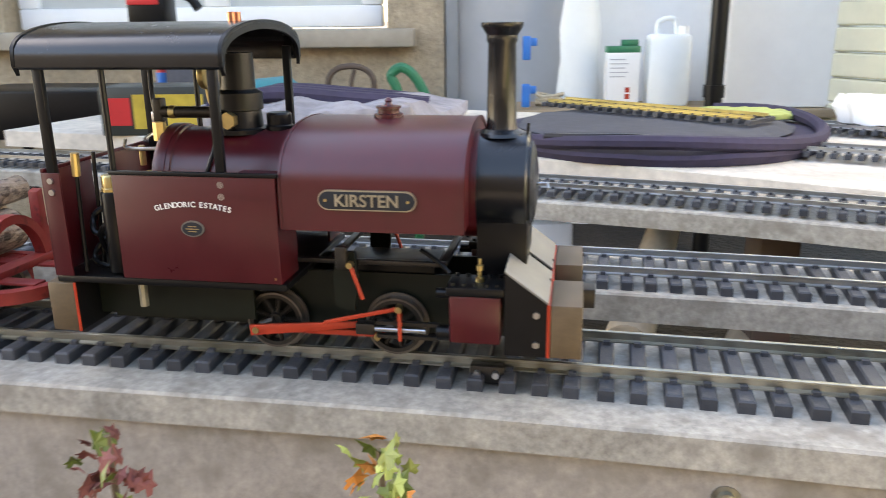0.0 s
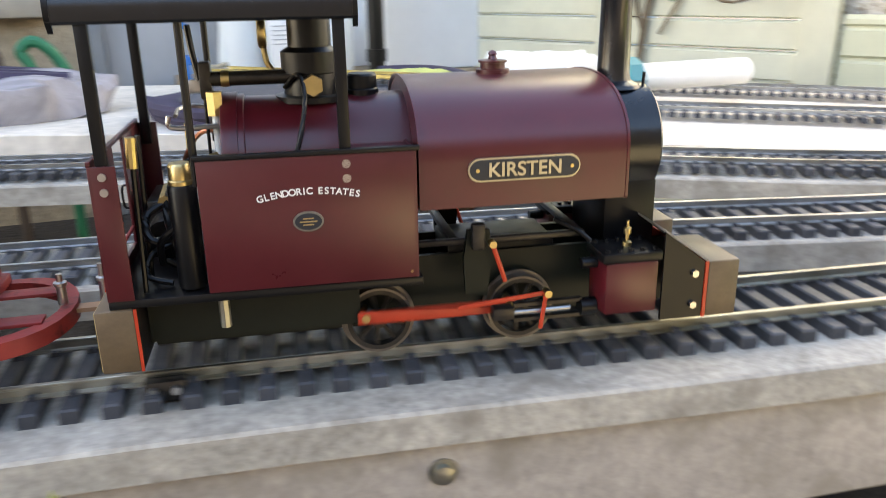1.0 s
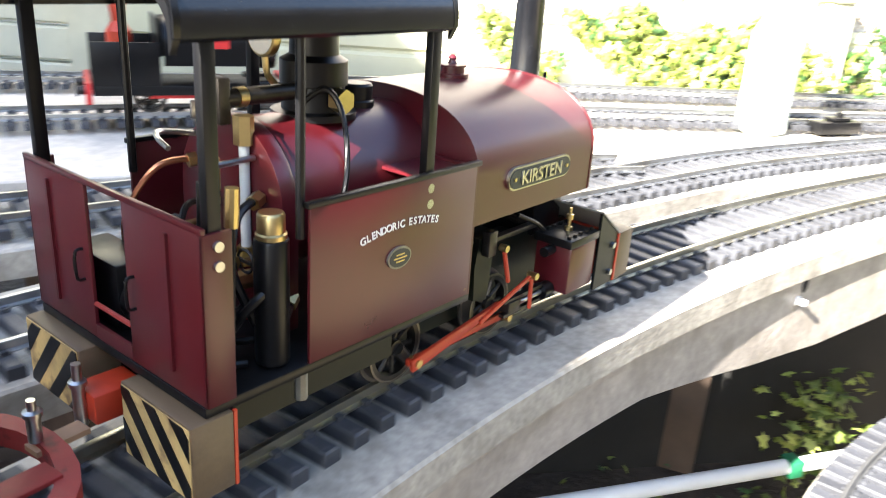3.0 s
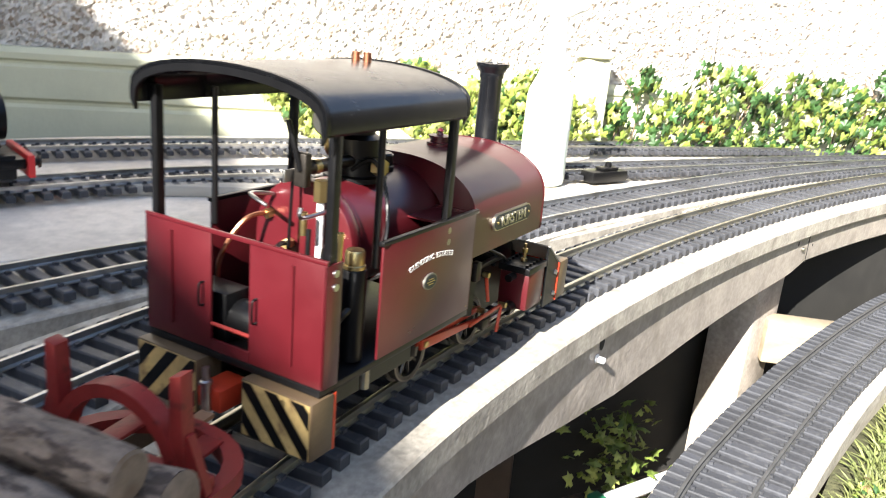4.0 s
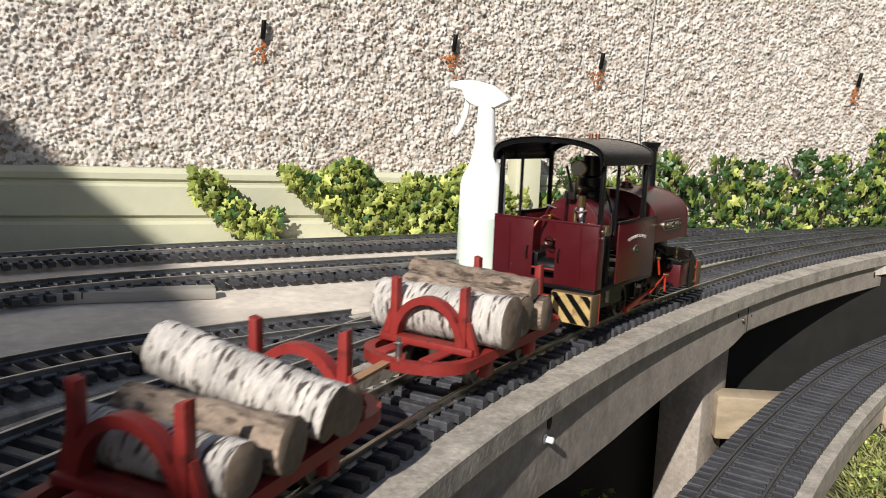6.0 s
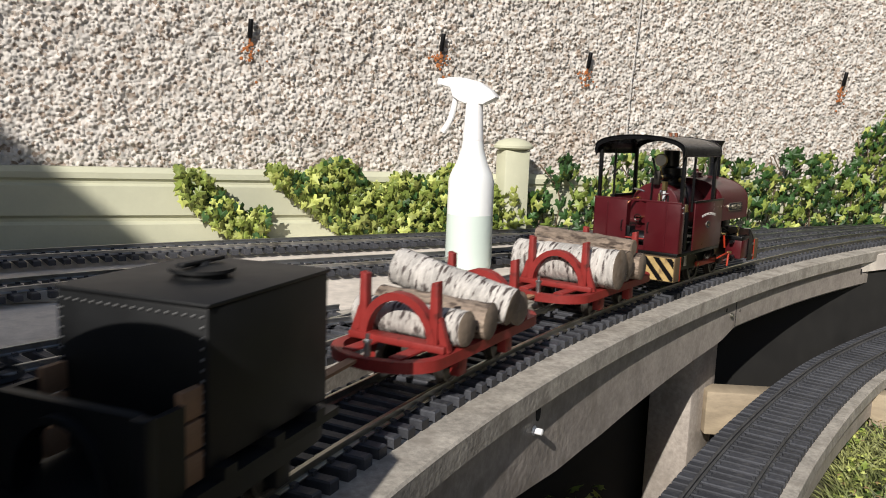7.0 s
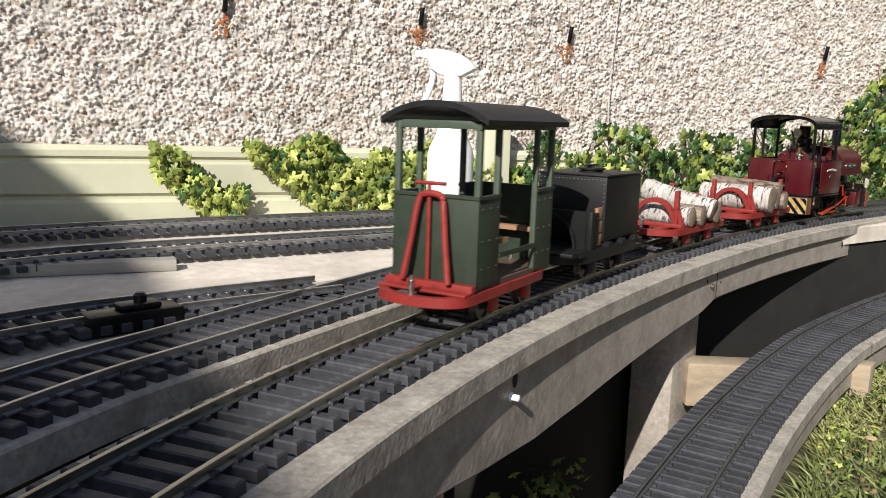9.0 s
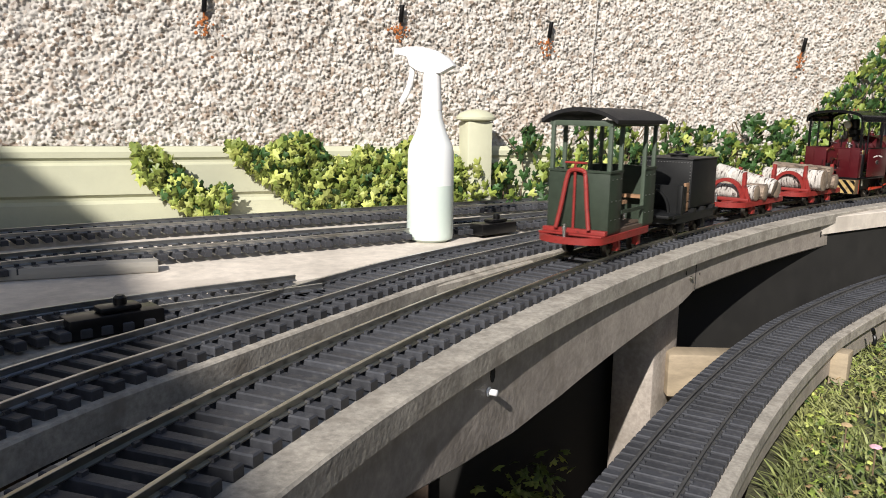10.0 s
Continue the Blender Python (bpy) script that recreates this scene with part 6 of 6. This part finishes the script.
for z in (0.10, -0.02):
    t = house_thing("blue_clamp", "blue plastic spring clamp on the door edge", "clamp", -0.315, -0.20, z)
    part("jaw", box(-0.012, 0.010, -0.008, 0.008, -0.03, 0.03, 0.004), BLUE_PLASTIC, t)
    part("lever", box(0.008, 0.026, -0.006, 0.006, 0.005, 0.025, 0.003), BLUE_PLASTIC, t)
# yard things by the window
t = house_thing("barrow", "black plastic barrow tray on a frame", "barrow", -1.50, -0.32, GROUND_Z)
part("tray", prism([(-0.16, 0.32), (-0.21, 0.44), (0.21, 0.44), (0.15, 0.32)], "y", -0.12, 0.12, 0.008), BLACK, t)
for x in (-0.11, 0.11):
    part("leg", rod((x, 0, 0.0), (x, 0, 0.33), 0.014, seg=10), BLACK, t)
t = house_thing("garden_tool", "red and black powered garden tool standing upright", "garden tool", -1.25, -0.28, GROUND_Z)
part("shaft", rod((0, 0, 0), (0.0, 0.02, 0.62), 0.016, seg=14), RED_PLASTIC, t, "red shaft")
part("head", box(-0.055, 0.045, -0.04, 0.04, 0.58, 0.67, 0.012), BLACK, t, "black motor head")
part("grip", tube([(0.04, 0, 0.66), (0.09, 0, 0.655), (0.115, 0, 0.625)], 0.012, 10), BLACK, t)
part("trim", box(-0.05, 0.03, -0.045, -0.038, 0.635, 0.655, 0.003), RED_PLASTIC, t, "red trim")
part("guard", box(-0.05, 0.12, -0.06, 0.06, 0.20, 0.34, 0.02), RED_PLASTIC, t, "red guard")
part("battery", box(0.03, 0.11, -0.05, 0.05, 0.36, 0.50, 0.01), GREY_FABRIC, t, "grey battery box")
part("band", rod((0, 0.01, 0.42), (0, 0.012, 0.47), 0.0168, seg=14), BLUE_PLASTIC, t, "blue band")
t = house_thing("old_frame", "rusty brown machine frame with bent tube handles", "machine", -0.77, -0.22, GROUND_Z)
part("engine", box(-0.06, 0.06, -0.05, 0.05, 0.26, 0.36, 0.015), DARK_STEEL, t)
part("handle", tube([(-0.05, 0, 0.36), (-0.06, 0, 0.44), (-0.03, 0, 0.475), (0.03, 0, 0.475), (0.06, 0, 0.44), (0.05, 0, 0.36)], 0.008, 8), BROWN_PLANK, t)
part("bar", rod((-0.16, 0, 0.37), (-0.04, 0, 0.345), 0.014, seg=10), BROWN_PLANK, t)
part("stay", tube([(0.0, 0, 0.36), (0.0, 0, 0.43), (0.01, 0, 0.47)], 0.006, 8), BROWN_PLANK, t)
for x in (-0.05, 0.05):
    part("leg", rod((x, 0, 0), (x, 0, 0.27), 0.012, seg=10), BROWN_PLANK, t)
t = house_thing("hose_clip_reel", "green plastic trimmer handle with an orange trigger", "garden tool", -0.62, -0.22, GROUND_Z)
part("pole", rod((0.02, 0, 0), (0.02, 0, 0.30), 0.012, seg=10), GREEN_PLASTIC, t)
part("loop", tube([(0.03, 0, 0.28), (0.055, 0, 0.36), (0.025, 0, 0.44), (-0.015, 0, 0.475), (-0.045, 0, 0.455), (-0.03, 0, 0.42), (-0.015, 0, 0.34), (0.02, 0, 0.28)], 0.013, 10), GREEN_PLASTIC, t)
part("trigger", tube([(0.012, -0.012, 0.38), (0.022, -0.012, 0.35)], 0.008, 8), ORANGE, t, "orange trigger")
# things on the yard board near the camera's first view
t = thing("gas_canister", "teal gas canister with a bare metal end, lying down", "canister", pose(-0.50, 0.98, BOARD_Z + 0.038, 0, 0, -112))
part("body", rod((-0.16, 0, 0), (0.0, 0, 0), 0.043, seg=28, bevel=0.006), TEAL_PLASTIC, t)
part("end", lathe([(0.041, 0), (0.041, 0.004), (0.030, 0.010), (0.028, 0.004), (0.008, 0.004), (0.008, 0.012)], 28, Matrix.Rotation(radians(90), 4, "Y")), STEEL, t, "bare metal end")
t = thing("printed_carton", "flat dark carton with yellow and red print, lying on the boards", "box", pose(-0.60, 0.93, BOARD_Z - 0.006, 0, 0, 8))
part("box", box(-0.10, 0.10, -0.05, 0.05, 0, 0.085, 0.002), nmat("dark_print", (0.03, 0.035, 0.03), 0.4, 0, 0.3, 20), t)
part("yellow_panel", box(-0.04, 0.085, -0.0512, -0.0500, 0.012, 0.072), nmat("yellow_print", (0.5, 0.36, 0.05), 0.4, 0, 0.4, 18), t, "yellow printed panel")
part("red_panel", box(-0.085, -0.045, -0.0512, -0.0500, 0.018, 0.066), RED_PLASTIC, t, "red printed panel")
t = thing("fabric_bundle", "rumpled grey striped fabric bundle on the boards", "fabric", pose(-0.30, 0.95, BOARD_Z - 0.006, 0, 0, 5))
fb = lumpy_disc(0.2, 0.0, 0.06, 0.03, 21)
bmesh.ops.transform(fb, matrix=Matrix.Diagonal((1.15, 0.55, 1, 1)), verts=fb.verts)
part("cloth", fb, nmat("striped_cloth", (0.3, 0.28, 0.29), 0.9, 0, 0.5, 14, grain=(1, 7, 1), bump=0.004), t)
for i in range(3):
    part("fold", tube([(-0.2 + 0.05 * i, -0.05 + 0.03 * i, 0.045), (-0.1, -0.03 + 0.04 * i, 0.07), (0.05, -0.04 + 0.04 * i, 0.062), (0.18, -0.02 + 0.03 * i, 0.05)], 0.014, 8), PURPLE_FABRIC, t)
t = thing("white_sack", "crumpled white plastic sack lying by the tracks", "sack", pose(0.66, 0.985, -0.001, 0, 0, -28))
fb = lumpy_disc(0.13, 0.0, 0.07, 0.03, 33)
bmesh.ops.transform(fb, matrix=Matrix.Diagonal((0.72, 0.36, 0.6, 1)), verts=fb.verts)
part("sack", fb, WHITE_PLASTIC, t)
t = thing("waste_pipe", "short white pipe with a teal collar by the tracks", "pipe", pose(0.75, 0.70, 0.030, 0, 0, 8))
part("pipe", lathe([(0.020, -0.10), (0.020, 0.14), (0.0165, 0.14), (0.0165, -0.10)], 24, Matrix.Rotation(radians(90), 4, "Y"), hollow=True), PIPE_WHITE, t)
part("collar", lathe([(0.030, -0.085), (0.030, -0.06), (0.0205, -0.06), (0.0205, -0.085)], 8, Matrix.Rotation(radians(90), 4, "Y"), hollow=True), TEAL_PLASTIC, t, "teal collar")
# below the boards
for i, (x, y, z, ln, a) in enumerate(((0.24, 0.62, -0.16, 0.5, 80), (0.30, 0.36, -0.19, 0.3, 70))):
    t = part("round_rail", rod((-ln / 2, 0, 0), (ln / 2, 0, 0), 0.026, seg=18, bevel=0.003), PALE_WOOD)
    t.matrix_world = pose(x, y, z, 0, 0, a)
    tagged(t, "round pale timber bearer under the boards", "timber", "bearers under the boards")
for x, y, w, d, h, m_, lab in ((0.06, 0.85, 0.07, 0.05, 0.28, WHITE_PLASTIC, "white plastic tub below the boards"), (0.50, 0.34, 0.09, 0.06, 0.19, RED_PLASTIC, "red plastic crate below the boards"), (0.36, 0.44, 0.10, 0.03, 0.20, WHITE_PAINT, "white sheet of board below the tracks")):
    t = part("storage_box", prism([(-w, -d), (w, -d), (w, d), (-w, d)], "z", 0, h, 0.006), m_)
    t.matrix_world = pose(x, y, GROUND_Z, 0, 0, 12)
    tagged(t, lab, "box")
for x, y in ((-0.3, 0.2), (0.42, 0.17), (0.85, 0.13), (-0.2, 0.5), (0.35, 0.45), (0.72, 0.3), (1.3, -0.06), (1.1, 0.36), (1.7, -0.1)):
    t = part("post", box(-0.022, 0.022, -0.022, 0.022, GROUND_Z, BOARD_Z - 0.034, 0.003), BROWN_PLANK)
    t.matrix_world = pose(x, y, 0, 0, 0, 10)
    tagged(t, "dark timber post under the boards", "post", "timber posts")
# brown edging plank and white pipe on the soil
t = part("edging_plank", box(-0.75, 0.75, -0.012, 0.012, -0.05, 0.035, 0.002), BROWN_PLANK)
t.matrix_world = pose(1.25, 0.02, -0.33, 0, 0, -38)
tagged(t, "dark brown edging plank on the soil under the line", "plank")
t = part("white_pipe", rod((-0.42, 0, 0), (0.5, 0, 0), 0.0085, seg=14), PIPE_WHITE)
t.matrix_world = pose(1.03, -0.045, -0.312, 0, 0, -40)
tagged(t, "thin white plastic pipe along the edging plank", "pipe")
part("pipe_clip", box(0.225, 0.242, -0.0100, 0.0100, -0.0100, 0.0100, 0.002), GREEN_PLASTIC, t, "green pipe clip")

# ---- hooks in the wall, with rust below ----
for x, z in ((0.307, 0.322), (0.646, 0.325), (0.953, 0.314), (1.618, 0.317)):
    t = thing("wall_hook", "black wall spike with rust stains beneath", "hook", WALL_M @ Matrix.Translation((x, -0.006, z)), "spikes in the wall")
    part("spike", rod((0, -0.004, -0.010), (0.001, -0.010, 0.020), 0.0042, seg=12, bevel=0.0008), BLACK, t)
    part("tip", rod((0, 0.0, -0.018), (0, -0.004, -0.009), 0.0018, seg=8), RUST, t)
    rng = random.Random(int(x * 1000))
    for i in range(30):
        bx, bz, r = rng.gauss(0, 0.010), -0.016 - abs(rng.gauss(0, 0.016)), rng.uniform(0.0012, 0.0032)
        part("rust_fleck", lathe([(r, 0), (r * 0.8, 0.0012), (0.0002, 0.0016)], 7, Matrix.Translation((bx, -0.002, bz)) @ Matrix.Rotation(radians(90), 4, "X")), RUST, t)
t = part("wire", tube([(1.075, -0.012, 0.60), (1.06, -0.014, 0.40), (1.045, -0.02, 0.20), (1.04, -0.045, 0.06)], 0.0011, 6), nmat("grey_wire", (0.45, 0.43, 0.4), 0.6), None)
t.matrix_world = WALL_M
tagged(t, "thin grey wire hanging down the wall", "wire")
t = thing("root_tuft", "dry brown tuft of roots hanging at the wire's end", "dry plant", WALL_M @ Matrix.Translation((1.04, -0.05, 0.05)))
rng = random.Random(5)
for i in range(14):
    part("root", tube([(0, 0, 0.01), (rng.gauss(0, 0.008), rng.gauss(0, 0.004), -0.012), (rng.gauss(0, 0.02), rng.gauss(0, 0.008), -0.032)], 0.0008, 5), RUST, t)

# ---- ivy ----
LOBES = [(0.0, -0.10), (0.30, -0.42), (0.52, -0.18), (0.40, 0.10), (0.62, 0.32), (0.26, 0.42), (0.0, 0.95), (-0.26, 0.42), (-0.62, 0.32), (-0.40, 0.10), (-0.52, -0.18), (-0.30, -0.42)]


def leaves(name, label, spots_, m, mats, parent=None):
    """Many lobed leaves, each its own island, folded along the midrib."""
    verts, faces, idx = [], [], []
    for (x, y, z), size, (rx, ry, rz), mi in spots_:
        e = Euler((rx, ry, rz)).to_matrix()
        base = len(verts)
        verts.append(tuple(Vector((x, y, z)) + e @ Vector((0, 0.15 * size, 0.10 * size))))
        for u, w in LOBES:
            verts.append(tuple(Vector((x, y, z)) + e @ Vector((u * size, w * size, -0.22 * size * abs(u) - 0.12 * size * w * w))))
        n = len(LOBES)
        for k in range(n):
            faces.append((base, base + 1 + k, base + 1 + (k + 1) % n))
            idx.append(mi)
    me = bpy.data.meshes.new(name)
    me.from_pydata(verts, [], faces)
    for mt in mats:
        me.materials.append(mt)
    me.polygons.foreach_set("material_index", idx)
    ob = new(name, me)
    ob.matrix_world = m
    return tagged(ob, label, "ivy", kind="stuff")


def ivy_top(x):
    """Height of the ivy's edge along the wall, and its foot."""
    w = 0.012 * math.sin(31 * x) + 0.010 * math.sin(57 * x + 1)
    if x < 0.19:
        return None
    if x < 0.29:   # hanging strand
        c = 0.105 - (x - 0.19) * 0.75
        return c + 0.005 + w * 0.5, max(-0.05, c - 0.055)
    if x < 0.33:
        return (0.035 + w, -0.05) if x > 0.30 else (0.03 + w, -0.05)
    if x < 0.48:   # triangle under the board's edge
        return 0.106 + w * 0.6, 0.105 - (x - 0.31) * 0.80
    if x < 0.55:
        return 0.085 + w, -0.05
    if x < 0.74:
        return 0.098 + w, -0.05
    if x < 0.86:
        return 0.075 + w, -0.05 + 0.045 * (x < 0.82)
    if x < 1.0:
        return 0.118 + w, -0.05
    if x < 1.62:
        return 0.142 + 0.012 * math.sin(9 * x) + w, -0.05
    return 0.142 + (x - 1.62) * 1.05 + w, -0.05


rng = random.Random(11)
spots_ = []
while len(spots_) < 4300:
    x = rng.uniform(0.19, 2.25)
    span = ivy_top(x)
    z = rng.uniform(-0.05, 0.75)
    if not span or not (span[1] <= z <= span[0]):
        continue
    edge = (z - span[1]) / max(1e-4, span[0] - span[1])
    deep = rng.random()
    out_ = -0.040 - 0.050 * deep * (0.5 + 0.5 * math.sin(math.pi * min(1, max(0, edge))))
    # sun and shade put into leaf colour: yellower below 0.75, mostly dark beyond
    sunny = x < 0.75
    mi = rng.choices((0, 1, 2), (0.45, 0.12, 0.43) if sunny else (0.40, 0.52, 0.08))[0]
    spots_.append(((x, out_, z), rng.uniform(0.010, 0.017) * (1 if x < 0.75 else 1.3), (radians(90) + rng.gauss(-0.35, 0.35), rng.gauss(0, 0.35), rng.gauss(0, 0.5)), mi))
while len(spots_) < 6300:
    x = rng.uniform(0.19, 0.78)
    span = ivy_top(x)
    z = rng.uniform(-0.05, 0.12)
    if span and span[1] <= z <= span[0]:
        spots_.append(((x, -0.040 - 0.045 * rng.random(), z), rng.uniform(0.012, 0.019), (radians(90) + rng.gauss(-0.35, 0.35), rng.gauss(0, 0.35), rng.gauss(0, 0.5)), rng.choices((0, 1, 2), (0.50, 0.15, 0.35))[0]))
turned = []
for p, s_, (rx, ry, rz), mi in spots_:
    turned.append((p, s_, (rx, ry + math.pi + rng.gauss(0, 0.6), rz), mi))
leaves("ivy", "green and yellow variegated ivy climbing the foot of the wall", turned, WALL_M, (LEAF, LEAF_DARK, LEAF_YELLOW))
stems = bmesh.new()
for i in range(40):
    x = rng.uniform(0.8, 2.1)
    top = (ivy_top(x) or (0.05, 0))[0]
    tube([(x, -0.045, -0.06), (x + rng.gauss(0, 0.02), -0.05, top * 0.4), (x + rng.gauss(0, 0.04), -0.045, top * 0.9)], 0.0013, 5, bm=stems)
sto = part("ivy_stems", stems, STEM)
sto.matrix_world = WALL_M
tagged(sto, "thin brown ivy stems behind the leaves", "ivy", kind="stuff")
# bare climbing stems on the cream fence
t = thing("climber", "bare brown climbing stems tied to the cream fence", "climbing plant", WALL_M)
for i, pts_ in enumerate((((-0.86, -0.06, -0.3), (-0.84, -0.05, 0.05), (-0.80, -0.05, 0.25), (-0.72, -0.05, 0.6)), ((-0.84, -0.05, 0.05), (-0.88, -0.05, 0.2), (-0.90, -0.06, 0.5)), ((-0.80, -0.05, 0.22), (-0.66, -0.05, 0.12), (-0.5, -0.065, 0.15), (-0.30, -0.04, 0.13)), ((-0.93, -0.06, -0.05), (-0.92, -0.06, 0.06), (-0.88, -0.05, 0.13), (-0.80, -0.05, 0.18)), ((-0.62, -0.05, 0.5), (-0.66, -0.05, 0.3), (-0.8, -0.05, 0.05)), ((-0.52, -0.05, 0.45), (-0.44, -0.065, 0.28), (-0.36, -0.045, 0.2)))):
    part("stem", tube(pts_, (0.007, 0.005, 0.003, 0.004, 0.004, 0.003)[i], 8), STEM, t)
part("tie", tube([(-0.80, -0.055, 0.17), (-0.79, -0.065, 0.15), (-0.77, -0.055, 0.12)], 0.004, 6), GREEN_PLASTIC, t, "green tie")
lv = [((rng.gauss(-0.90, 0.05), -0.06 - rng.random() * 0.04, rng.gauss(0.32, 0.05)), rng.uniform(0.010, 0.018), (radians(90) + rng.gauss(-0.3, 0.4), math.pi + rng.gauss(0, 0.6), rng.gauss(0, 0.5)), rng.choice((0, 1, 2))) for i in range(120)]
leaves("climber_leaves", "reddish green leaves of the climber on the fence", lv, WALL_M, (LEAF, nmat("russet_leaf", (0.25, 0.10, 0.04), 0.6, 0, 0.4, 25, per_island=0.3), LEAF_YELLOW))

# small plants by the near side board
def sprig(x, y, z, mats, n, h, label, seed):
    r_ = random.Random(seed)
    t = thing("garden_sprig", label, "plant", pose(x, y, GROUND_Z))
    part("stem", tube([(0, 0, 0), (0.004, 0, (z - GROUND_Z) * 0.6), (0, 0.003, z - GROUND_Z)], 0.0018, 6), STEM, t)
    vs = []
    for i in range(n):
        zz = z - GROUND_Z - h * r_.random() ** 1.3
        an = r_.uniform(0, 6.28)
        rr = r_.uniform(0.003, 0.016)
        vs.append(((rr * math.cos(an), rr * math.sin(an), zz), r_.uniform(0.006, 0.011), (radians(60) + r_.gauss(0, 0.5), r_.gauss(0, 0.5), an), r_.randrange(len(mats))))
    o = leaves("foliage", "", vs, Matrix.Identity(4), mats)
    o.parent = t
    for key in ("category", "kind", "label"):
        if key in o:
            del o[key]


RUSSET = nmat("russet_bud", (0.22, 0.07, 0.06), 0.7, 0, 0.4, 40, per_island=0.3)
sprig(-0.076, -0.116, -0.012, (RUSSET, LEAF, RUSSET), 46, 0.05, "russet flowering sprig beside the side board", 3)
sprig(0.056, -0.116, -0.008, (LEAF_YELLOW, LEAF, nmat("orange_leaf", (0.55, 0.22, 0.05), 0.5, 0, 0.3, 40)), 30, 0.04, "yellow-green leaves with orange tips beside the side board", 4)

# ---- grass bank by the low line ----
bank = bmesh.new()
nb = 40
grid_ = [[bank.verts.new((1.05 + 1.6 * i / nb, -0.36 - 1.5 * j / nb - 0.55 * i / nb, -0.205 + 0.012 * noise.noise(Vector((i * 0.4, j * 0.4, 0))) - 0.03 * max(0, 1 - j / 4))) for j in range(nb + 1)] for i in range(nb + 1)]
for i in range(nb):
    for j in range(nb):
        bank.faces.new((grid_[i][j], grid_[i + 1][j], grid_[i + 1][j + 1], grid_[i][j + 1]))
bmesh.ops.recalc_face_normals(bank, faces=bank.faces)
tagged(part("grass_bank", bank, nmat("mossy_earth", (0.075, 0.075, 0.035), 0.95, 0, 0.5, 45, bump=0.008, bump_scale=60)), "earth bank under the grass", "ground", kind="structure")
verts, faces = [], []
rng = random.Random(23)
for i in range(24000):
    u, w = rng.random() ** 1.5, rng.random() ** 1.8
    x, y = 1.08 + 1.5 * u, -0.40 - 1.0 * w - 0.55 * u
    h, a = rng.uniform(0.008, 0.026), rng.uniform(0, 6.28)
    lean = Vector((rng.gauss(0, 0.018), rng.gauss(0, 0.018), 0))
    d = Vector((math.cos(a), math.sin(a), 0)) * 0.0019
    b0 = Vector((x, y, -0.205 - 0.03 * max(0, 1 - w / 0.15)))
    base = len(verts)
    for p in (b0 - d, b0 + d, b0 + lean * 0.5 + Vector((0, 0, h * 0.65)) + d * 0.7, b0 + lean * 0.5 + Vector((0, 0, h * 0.65)) - d * 0.7, b0 + lean + Vector((0, 0, h))):
        verts.append(tuple(p))
    faces += [(base, base + 1, base + 2, base + 3), (base + 3, base + 2, base + 4)]
me = bpy.data.meshes.new("grass")
me.from_pydata(verts, [], faces)
me.materials.append(GRASS)
tagged(new("grass", me), "rough tufted grass with dry blades on the bank", "grass", kind="stuff")
lv = []
for i in range(9000):
    u, w = rng.random() ** 1.5, rng.random() ** 1.7
    x, y = 1.08 + 1.5 * u, -0.40 - 1.0 * w - 0.55 * u
    if noise.noise(Vector((x * 16, y * 16, 0))) < -0.12:
        continue
    lv.append(((x, y, -0.200 + rng.uniform(0.0, 0.018) - 0.03 * max(0, 1 - w / 0.15)), rng.uniform(0.004, 0.0085), (rng.gauss(0.1, 0.45), rng.gauss(0, 0.45), rng.uniform(0, 6.28)), rng.choices((0, 1, 2, 3), (5, 1, 4, 2))[0]))
leaves("lawn_weeds", "short green clover and weeds in the grass", lv, Matrix.Identity(4), (LEAF, LEAF_DARK, LEAF_YELLOW, nmat("dry_leaf", (0.28, 0.19, 0.09), 0.8, 0, 0.3, 40, per_island=0.3)))
FLOWERS = ((1.238, -0.545, 0), (1.293, -0.535, 1), (1.476, -0.645, 1))
for i, (x, y, c) in enumerate(FLOWERS):
    t = thing("flower", "small pink and white flower in the grass" if c == 0 else "small faded tan flower head in the grass", "flower", pose(x, y, -0.165), "flowers in the grass")
    part("stalk", rod((0, 0, -0.03), (0, 0, 0), 0.0009, seg=6), STEM, t)
    for k in range(6):
        a = k * math.pi / 3
        part("petal", lathe([(0.0032, 0), (0.003, 0.0006), (0.0004, 0.0008)], 8, Matrix.Translation((0.003 * math.cos(a), 0.003 * math.sin(a), 0.001)) @ Matrix.Rotation(0.4, 4, (-math.sin(a), math.cos(a), 0))), nmat("petal", (0.75, 0.42, 0.5) if c == 0 else (0.45, 0.33, 0.18), 0.7, 0, 0.3, 90), t)
# ivy growing on the soil under the line
lv = [((rng.gauss(1.37, 0.055), rng.gauss(-0.20, 0.03), -0.40 + rng.random() * 0.13), rng.uniform(0.010, 0.017), (rng.gauss(0.5, 0.4), rng.gauss(0, 0.4), rng.uniform(0, 6)), rng.choice((0, 0, 2))) for i in range(150)]
leaves("ground_ivy", "green ivy leaves on the soil under the line", lv, Matrix.Identity(4), (LEAF, LEAF_DARK, LEAF_YELLOW))
lv = [((rng.gauss(1.1, 0.25), rng.gauss(-0.12, 0.14), -0.415 + rng.random() * 0.02), rng.uniform(0.006, 0.012), (rng.gauss(0.2, 0.4), rng.gauss(0, 0.4), rng.uniform(0, 6)), rng.choice((0, 1, 1))) for i in range(260)]
leaves("ground_litter", "small leaves and litter on the dark soil", lv, Matrix.Identity(4), (LEAF, LEAF_DARK, LEAF_YELLOW))

bpy.context.view_layer.update()
motions()
